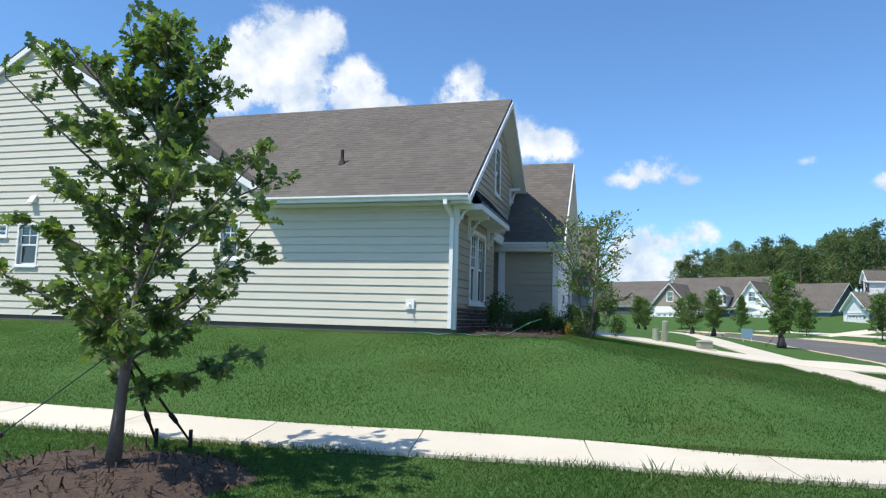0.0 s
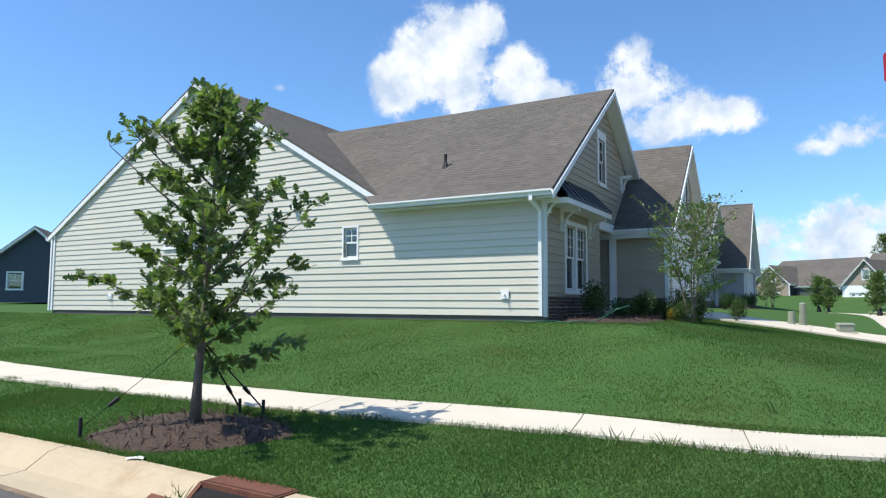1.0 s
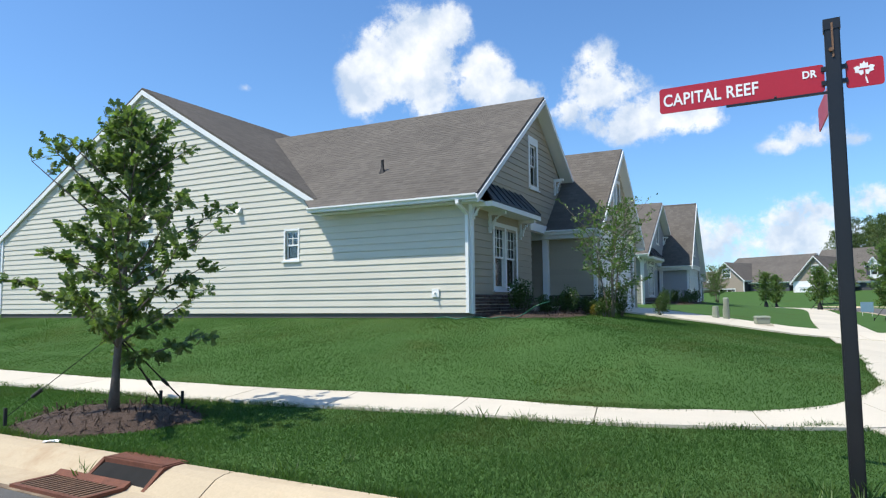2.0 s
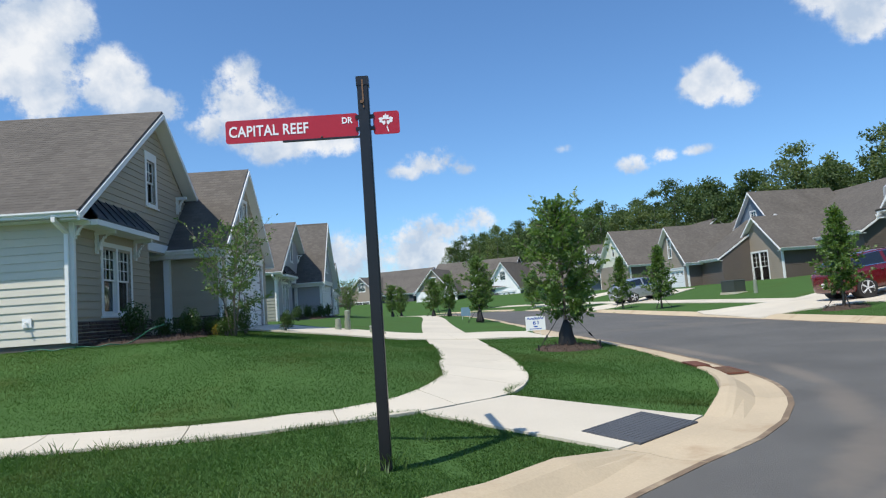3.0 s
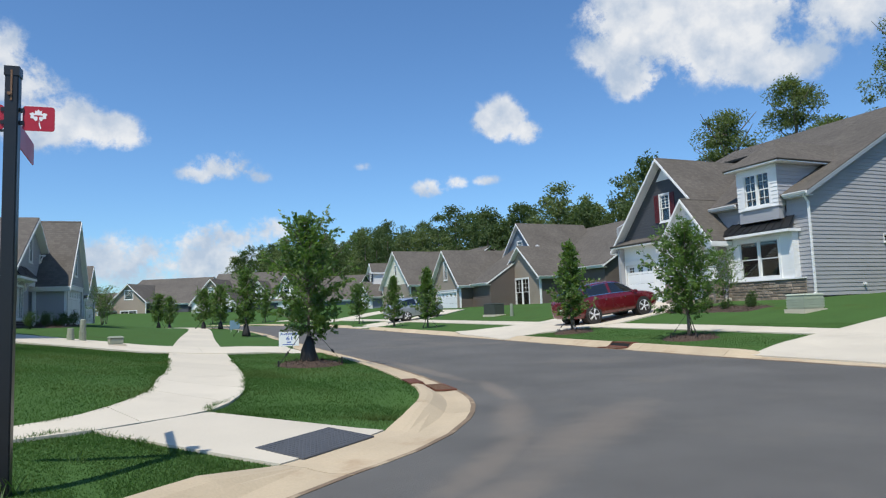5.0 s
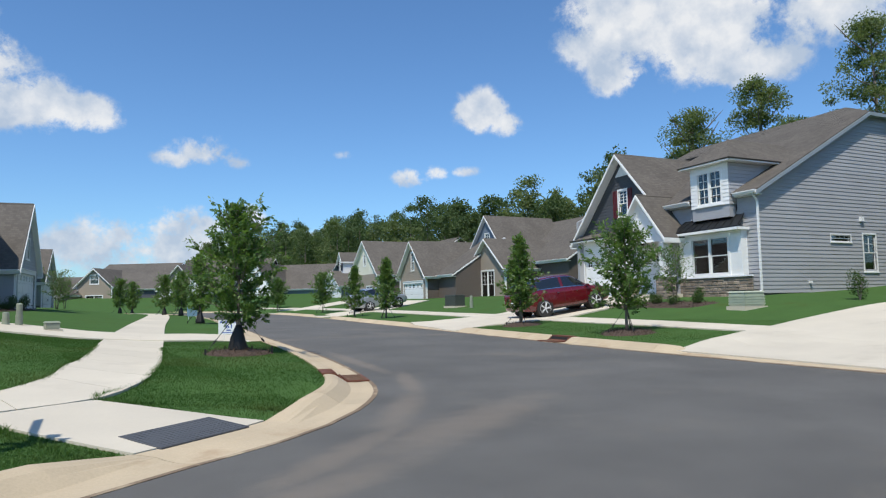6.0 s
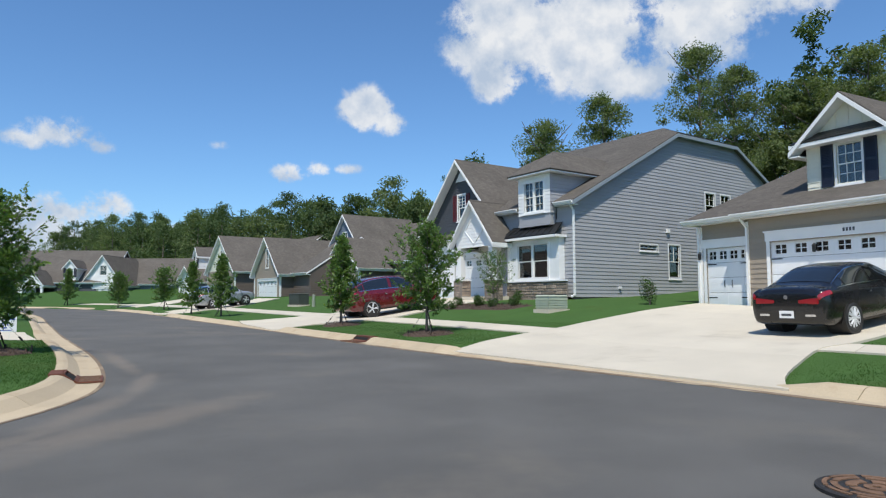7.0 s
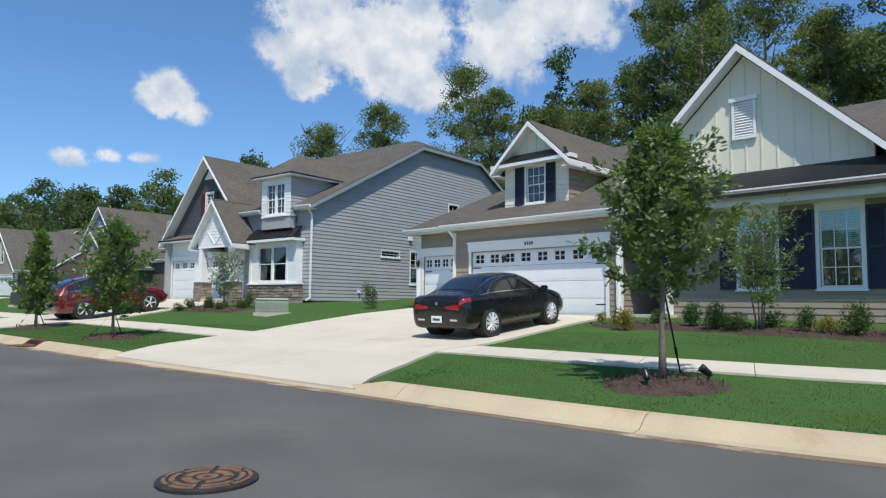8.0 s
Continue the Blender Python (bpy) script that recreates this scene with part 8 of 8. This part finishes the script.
                for b in range(len(ring) - 1):
                    bm2.faces.new((p0[b], p0[b + 1], p1[b + 1], p1[b]))
            wheel = part("wheel", tidy(bm2), RUBBER, root, "black tyre", smooth=True)
            bm2 = bmesh.new()
            tube(bm2, [(ax, o - s * 0.09, wheel_r), (ax, o - s * 0.08, wheel_r)], wheel_r * 0.77, 28)
            part("rim_well", bm2, IRON, wheel)
            bm2 = bmesh.new()
            for a in range(rims):
                t_ = 2 * math.pi * a / rims
                for d_ in (-0.11, 0.11):
                    p0 = (ax + wheel_r * 0.14 * math.cos(t_), o - s * 0.02, wheel_r + wheel_r * 0.14 * math.sin(t_))
                    p1 = (ax + wheel_r * 0.74 * math.cos(t_ + d_), o - s * 0.025, wheel_r + wheel_r * 0.74 * math.sin(t_ + d_))
                    tube(bm2, [p0, p1], [0.026, 0.018], 5)
            tube(bm2, [(ax, o - s * 0.05, wheel_r), (ax, o - s * 0.008, wheel_r)], [wheel_r * 0.2, wheel_r * 0.16], 14)
            prof = []
            for a in range(28):
                ca, sa = math.cos(a * math.pi / 14), math.sin(a * math.pi / 14)
                prof.append([bm2.verts.new((ax + r * ca, y_, wheel_r + r * sa)) for r, y_ in ((wheel_r * 0.70, o - s * 0.03), (wheel_r * 0.73, o - s * 0.008), (wheel_r * 0.78, o - s * 0.012))])
            for a in range(28):
                p0, p1 = prof[a], prof[(a + 1) % 28]
                for b in range(2):
                    bm2.faces.new((p0[b], p0[b + 1], p1[b + 1], p1[b]))
            part("rim", tidy(bm2), RIM, wheel, "bright alloy rim")
    if not suv:
        # the saloon's tail: lamps reaching over the boot lid, lid gaps, badge disc and bumper reflectors
        for s in (1, -1):
            bm2 = bmesh.new()
            y0, y1 = (0.27, 0.70) if s > 0 else (-0.70, -0.27)
            prism(bm2, [(-0.02, y0, 0.74), (-0.02, y1, 0.72), (-0.02, y1, 0.86), (-0.02, y0, 0.81)] if s > 0 else [(-0.02, y0, 0.72), (-0.02, y1, 0.74), (-0.02, y1, 0.81), (-0.02, y0, 0.86)], (0.05, 0, 0))
            bmesh.ops.bevel(bm2, geom=bm2.edges[:], offset=0.012, segments=2, affect="EDGES")
            part("lamp", tidy(bm2), TAILRED, root, "red tail lamp on the boot lid")
            bm2 = bmesh.new()
            box(bm2, -0.012, 0.01, min(s * 0.40, s * 0.62), max(s * 0.40, s * 0.62), 0.46, 0.505)
            part("reflector", bm2, CHROME, root, "pale bumper reflector")
            bm2 = bmesh.new()
            box(bm2, -0.004, 0.01, s * 0.56 - 0.005, s * 0.56 + 0.005, 0.58, 0.72)
            part("lid_gap", bm2, IRON, root)
        bm2 = bmesh.new()
        tube(bm2, [(-0.012, 0, 0.875), (0.01, 0, 0.875)], 0.045, 16)
        part("badge", bm2, CHROME, root, "plain bright disc")
        bm2 = bmesh.new()
        box(bm2, -0.004, 0.01, -0.56, 0.56, 0.575, 0.585)
        part("lid_gap", bm2, IRON, root)
    if plate:
        bm2 = bmesh.new()
        z = stations[1][2] + (0.22 if suv else 0.12)
        box(bm2, stations[0][0] - 0.035, stations[0][0] - 0.02, -0.16, 0.16, z, z + 0.16)
        pl = part("number_plate", bm2, SIGNWHITE, root, "white number plate")
        bm2 = bmesh.new()
        box(bm2, stations[0][0] - 0.038, stations[0][0] - 0.035, -0.11, 0.11, z + 0.05, z + 0.10)
        part("plate_bar", bm2, CHARCOAL, pl)
    bm2 = bmesh.new()
    for s in (1, -1):
        q = st[int(c2 + dens * 0.8)]
        box(bm2, q[0] - 0.08, q[0] + 0.02, s * (q[1] * 0.93) - 0.02, s * (q[1] * 0.93 + 0.17) + 0.02, q[3] + 0.0, q[3] + 0.13) if s > 0 else box(bm2, q[0] - 0.08, q[0] + 0.02, -(q[1] * 0.93 + 0.17) - 0.02, -(q[1] * 0.93) + 0.02, q[3], q[3] + 0.13)
    bmesh.ops.bevel(bm2, geom=bm2.edges[:], offset=0.03, segments=2, affect="EDGES")
    part("door_mirror", tidy(bm2), paint, root)
    return root


CARGLASS = material("tinted_car_glass", (0.012, 0.014, 0.016), 0.04, vary=0.0, spec=0.9, coat=0.5)
CHROME = material("chrome_strip", (0.75, 0.75, 0.76), 0.12, metal=1.0, vary=0.02)
RIM = material("alloy_rim", (0.72, 0.72, 0.73), 0.35, metal=0.2, vary=0.04)
RUBBER = material("tyre_rubber", (0.018, 0.018, 0.019), 0.8, vary=0.15, scale=10)
TAILRED = material("red_tail_lamp", (0.30, 0.008, 0.014), 0.1, vary=0.03, coat=1.0)
BLACKPAINT = material("black_car_paint", (0.008, 0.007, 0.008), 0.25, vary=0.03, coat=0.4)
REDPAINT = material("dark_red_car_paint", (0.115, 0.004, 0.010), 0.25, vary=0.03, coat=1.0)
SILVER = material("silver_car_paint", (0.40, 0.42, 0.45), 0.3, metal=0.4, vary=0.03, coat=1.0)
SEDAN = [(0.0, 0.72, 0.38, 0.88, 0.95, 0.58), (0.05, 0.82, 0.30, 0.96, 1.03, 0.64), (0.22, 0.885, 0.25, 0.99, 1.08, 0.66), (0.55, 0.90, 0.22, 0.99, 1.12, 0.66), (1.25, 0.91, 0.2, 0.975, 1.42, 0.58), (1.75, 0.915, 0.2, 0.96, 1.48, 0.59),
         (2.3, 0.915, 0.2, 0.95, 1.485, 0.60), (2.8, 0.912, 0.2, 0.945, 1.40, 0.59), (3.55, 0.905, 0.2, 0.94, 1.03, 0.70), (4.05, 0.885, 0.2, 0.86, 0.93, 0.68), (4.42, 0.83, 0.24, 0.74, 0.81, 0.62), (4.62, 0.70, 0.3, 0.62, 0.68, 0.52), (4.67, 0.58, 0.36, 0.55, 0.6, 0.45)]
SUV = [(0.0, 0.66, 0.5, 0.95, 1.02, 0.52), (0.07, 0.82, 0.36, 1.04, 1.14, 0.62), (0.25, 0.90, 0.30, 1.08, 1.30, 0.66), (0.45, 0.92, 0.28, 1.09, 1.45, 0.64), (1.0, 0.935, 0.27, 1.08, 1.62, 0.62), (1.7, 0.94, 0.26, 1.06, 1.68, 0.63),
       (2.4, 0.94, 0.26, 1.04, 1.67, 0.63), (2.85, 0.935, 0.26, 1.03, 1.56, 0.61), (3.55, 0.92, 0.27, 1.02, 1.12, 0.72), (4.1, 0.90, 0.28, 0.96, 1.03, 0.70), (4.5, 0.85, 0.32, 0.84, 0.91, 0.62), (4.7, 0.72, 0.4, 0.72, 0.78, 0.5), (4.75, 0.6, 0.46, 0.64, 0.7, 0.45)]


def parked(x, y, heading, stations, paint, label, wheel_r, axles, cab, rims, lights, suv=False):
    """heading: the way the nose points, degrees from +x; the car's middle stands at x, y."""
    a = radians(heading)
    d = Vector((math.cos(a), math.sin(a)))
    mid = stations[-1][0] / 2
    p, q = Vector((x, y)) - d * 1.35, Vector((x, y)) + d * 1.35
    z0, z1 = ground_z(p.x, p.y) + 0.05, ground_z(q.x, q.y) + 0.05
    pitch = math.atan2(z1 - z0, 2.7)
    m = Matrix.Translation((x, y, (z0 + z1) / 2)) @ Euler((0, -pitch, a)).to_matrix().to_4x4() @ Matrix.Translation((-mid, 0, 0))
    return car(m, stations, paint, label, wheel_r, axles, cab, rims, lights, suv=suv)


parked(25.2, 0.3, -11, SEDAN, BLACKPAINT, "black four-door saloon parked nose-in on the driveway", 0.335, [(0.95, 13), (3.66, 33)], (3, 4, 7, 8), 10,
       [(0.5, 8.5, 12.4, 15.2, TAILRED, "red tail lamp"), (38, 45, 11.5, 14, CHROME, "headlamp")])
parked(26.7, 19.1, -7, SUV, REDPAINT, "dark red sport utility car parked on the driveway", 0.37, [(0.98, 12), (3.72, 33)], (2, 4, 7, 8), 5,
       [(1.5, 9, 13.2, 15.4, TAILRED, "red tail lamp"), (39, 45, 11.5, 14, CHROME, "headlamp")], suv=True)
parked(30.2, 42.8, 8, SUV, SILVER, "silver-blue sport utility car parked on a driveway", 0.37, [(0.98, 12), (3.72, 33)], (2, 4, 7, 8), 5,
       [(1.5, 9, 13.2, 15.4, TAILRED, "red tail lamp"), (39, 45, 11.5, 14, CHROME, "headlamp")], suv=True)


# ---- small things on the ground ----
def landscape_spotlight(x, y, turn):
    z = ground_z(x, y) + 0.08
    root = thing("landscape_spotlight", pose(x, y, z, 0, 0, turn), "small black landscape spotlight staked in the bark mulch", "garden light", "mulch spotlights")
    bm = bmesh.new()
    tube(bm, [(0, 0, -0.12), (0, 0, 0.08)], [0.006, 0.012], 6)
    part("stake", bm, BLACK, root)
    bm = bmesh.new()
    tube(bm, [(-0.04, 0, 0.07), (-0.02, 0, 0.09), (0.07, 0, 0.16), (0.09, 0, 0.175)], [0.02, 0.045, 0.055, 0.06], 12)
    part("lamp_head", bm, BLACK, root, smooth=True)


landscape_spotlight(17.85, -5.3, 30)
landscape_spotlight(18.5, -5.95, 120)


def paper_scrap(x, y, z, turn):
    root = thing("paper_scrap", pose(x, y, z, 0, 0, turn), "crumpled white paper scrap lying on the kerb", "litter")
    bm = bmesh.new()
    g = [[bm.verts.new((0.045 * (i - 1.5), 0.04 * (j - 1), 0.006 + 0.012 * math.sin(i * 2.1 + j * 1.7) ** 2)) for i in range(4)] for j in range(3)]
    for j in range(2):
        for i in range(3):
            bm.faces.new((g[j][i], g[j][i + 1], g[j + 1][i + 1], g[j + 1][i]))
    ext = bmesh.ops.extrude_face_region(bm, geom=bm.faces[:])
    for v in ext["geom"]:
        if isinstance(v, bmesh.types.BMVert):
            v.co.z -= 0.003
    part("paper", tidy(bm), SIGNWHITE, root)


paper_scrap(-1.8, 3.5, 0.207, 25)

# ---- grass blades on the nearer lawns ----
def in_poly(px, py, poly):
    inside = np.zeros(px.shape, bool)
    n = len(poly)
    for i in range(n):
        (x0, y0), (x1, y1) = poly[i], poly[(i + 1) % n]
        if y0 != y1:
            inside ^= ((y0 > py) != (y1 > py)) & (px < (x1 - x0) * (py - y0) / (y1 - y0) + x0)
    return inside


PAVED = []
for ob in scene.objects:
    if ob.name.startswith(("pavement", "driveway")) and ob.type == "EMPTY":
        for sl in ob.children:
            co = [v.co for v in sl.data.vertices]
            if min(c.x for c in co) < 26 and max(c.x for c in co) > -26 and min(c.y for c in co) < 24:
                for f in sl.data.polygons:
                    if f.normal.z > 0.5:
                        PAVED.append([(co[i].x, co[i].y) for i in f.vertices])


def lawn_blades(label, x0, x1, y0, y1, n, size, seed, keep):
    rng = np.random.default_rng(seed)
    px, py = rng.uniform(x0, x1, n), rng.uniform(y0, y1, n)
    ok = keep(px, py)
    px, py = px[ok], py[ok]
    d = np.min([seg_distance(px, py, e) for e in EDGES], axis=0)
    ok = (~inside_road(px, py)) & (d > 0.74)
    px, py = px[ok], py[ok]
    bad = np.zeros(px.shape, bool)
    for poly in PAVED:
        xs, ys = [p[0] for p in poly], [p[1] for p in poly]
        m = (px > min(xs)) & (px < max(xs)) & (py > min(ys)) & (py < max(ys)) & ~bad
        if m.any():
            bad[m] |= in_poly(px[m], py[m], poly)
    for cx, cy, rx, ry in ((-2.08, 4.5, 0.97, 0.73), (10.25, 12.15, 0.7, 0.7), (20.88, 10.2, 0.72, 0.72), (22.3, 16.6, 0.7, 0.7), (18.35, -5.4, 0.75, 0.8)):
        bad |= ((px - cx) / rx) ** 2 + ((py - cy) / ry) ** 2 < 1
    px, py = px[~bad], py[~bad]
    pos = np.column_stack([px, py, ground_heights(px, py) - 0.005])
    patch = 0.8 + 0.22 * np.sin(px * 1.7 + 1.3 * np.sin(py * 0.9)) * np.sin(py * 1.45 + 1.1 * np.sin(px * 1.1))
    k = len(pos)
    lean = rng.normal(size=(k, 2)) * 0.55
    hgt = size * rng.uniform(0.5, 1.25, k) * np.clip(patch, 0.5, 1.4)
    a = rng.uniform(0, 6.283, k)
    w = size * 0.17 * rng.uniform(0.7, 1.4, k)
    side = np.column_stack([np.cos(a) * w, np.sin(a) * w, np.zeros(k)])
    tip = pos + np.column_stack([lean[:, 0] * hgt, lean[:, 1] * hgt, hgt])
    v = np.stack([pos - side, pos + side, tip], axis=1)
    me = bpy.data.meshes.new("grass")
    me.vertices.add(3 * k)
    me.vertices.foreach_set("co", v.reshape(-1).astype(np.float32))
    me.loops.add(3 * k)
    me.loops.foreach_set("vertex_index", np.arange(3 * k, dtype=np.int32))
    me.polygons.add(k)
    me.polygons.foreach_set("loop_start", np.arange(0, 3 * k, 3, dtype=np.int32))
    me.update(calc_edges=True)
    me.materials.append(BLADES)
    tagged(new("grass", me), label, "grass", kind="stuff")


lawn_blades("short mown grass of the verge beside the kerb", -6, 7.5, 1.8, 6.5, 360000, 0.033, 91, lambda x, y: y < 6.4 - 0.12 * x)
lawn_blades("short mown grass of the corner lawn", -12, 9, 5.0, 15.4, 420000, 0.032, 92, lambda x, y: (y > 6.0 - 0.1 * x) & (y < 12.85 + np.maximum(0, x) * 3 - 0.21 * np.minimum(x, 0)))
lawn_blades("short mown grass of the lawn along the side street", -26, -6, 2.5, 18, 300000, 0.04, 95, lambda x, y: ((x < -12) | (y < 6.4 - 0.12 * x)) & (y < 12.85 - 0.21 * x))
lawn_blades("short mown grass of the front lawn", 1.5, 9.5, 13.0, 18, 90000, 0.038, 96, lambda x, y: y > 15.4)
lawn_blades("short mown grass of the island by the ramp", 6.8, 13, 4.2, 18, 130000, 0.032, 93, lambda x, y: x > 6.5)
lawn_blades("short mown grass of the far verge and lawns", 16, 25, -12, 19, 240000, 0.029, 94, lambda x, y: x > 15)


# longer grass hanging over the pavement and kerb edges
def edge_fringe():
    rng = np.random.default_rng(97)
    lines = [SIDE_FRONT[2:] + [(5.4, 5.42), (5.95, 4.3), (6.42, 3.2)], SIDE_BACK[2:] + MAIN_LEFT[1:7], [(8.75, 4.8), (7.75, 5.5), (6.74, 6.15)] + MAIN_RIGHT[4:8],
             [tuple(q) for q in offset_line(LEFT_EDGE, 1, 0.77) if -6 < q.x < 6.3 and q.y < 5]]
    base, tips, sides = [], [], []
    for pts in lines:
        line = smooth_line(pts, 0.05)
        for p, q in zip(line, line[1:]):
            length = (q - p).length
            clump = 0.55 + 0.45 * math.sin(p.x * 5.1 + 2 * math.sin(p.y * 3.3)) * math.sin(p.x * 1.9 + p.y * 2.7)
            k = int(length * 420 * clump + rng.uniform())
            t = (q - p).normalized() if length > 1e-6 else Vector((1, 0))
            for _ in range(k):
                f, off = rng.uniform(), rng.normal() * 0.028
                hgt = rng.uniform(0.025, 0.062) * (0.7 + 0.6 * clump)
                base.append((p.x + (q.x - p.x) * f - t.y * off, p.y + (q.y - p.y) * f + t.x * off))
                tips.append((rng.normal() * hgt * 0.6, rng.normal() * hgt * 0.6, hgt))
                ang = rng.uniform(0, 6.283)
                sides.append((math.cos(ang) * 0.005, math.sin(ang) * 0.005, 0))
    base, tips, sides = np.array(base), np.array(tips), np.array(sides)
    pos = np.column_stack([base, ground_heights(base[:, 0], base[:, 1]) + 0.01])
    v = np.stack([pos - sides, pos + sides, pos + tips], axis=1)
    k = len(pos)
    me = bpy.data.meshes.new("grass")
    me.vertices.add(3 * k)
    me.vertices.foreach_set("co", v.reshape(-1).astype(np.float32))
    me.loops.add(3 * k)
    me.loops.foreach_set("vertex_index", np.arange(3 * k, dtype=np.int32))
    me.polygons.add(k)
    me.polygons.foreach_set("loop_start", np.arange(0, 3 * k, 3, dtype=np.int32))
    me.update(calc_edges=True)
    me.materials.append(BLADES)
    tagged(new("grass", me), "longer grass fringe hanging over pavement and kerb edges", "grass", kind="stuff")


edge_fringe()


# taller weeds along the pavement edge
def weeds():
    rng = np.random.default_rng(95)
    root = thing("weed_tufts", Matrix(), "taller wild grass tufts along pavement and kerb", "weeds", kind="stuff")
    spots = [(-0.95, 2.95), (1.9, 5.02), (2.35, 4.95), (1.2, 3.4), (2.9, 3.3), (4.5, 3.1), (5.2, 4.3), (3.6, 2.8), (0.6, 6.6), (2.2, 7.0), (3.4, 6.5), (-3.4, 5.3), (0.9, 3.0), (4.72, 3.2), (4.78, 3.3)]
    pos, tips = [], []
    for x, y in spots:
        z = ground_z(x, y)
        for _ in range(16):
            a, l = rng.uniform(0, 6.28), rng.uniform(0.06, 0.2)
            pos.append((x + rng.normal() * 0.05, y + rng.normal() * 0.05, z))
            tips.append((math.cos(a) * l * 0.6, math.sin(a) * l * 0.6, l))
    bm = bmesh.new()
    for p, t_ in zip(pos, tips):
        p, t_ = Vector(p), Vector(t_)
        s = t_.cross(Vector((0, 0, 1))).normalized() * 0.004
        v = [bm.verts.new(q) for q in (p - s, p + s, p + t_ * 0.6 + s * 0.7, p + t_ - Vector((0, 0, 0.02)), p + t_ * 0.6 - s * 0.7)]
        bm.faces.new(v)
    part("tuft_leaves", bm, OAKB, root)["kind"] = "stuff"


weeds()
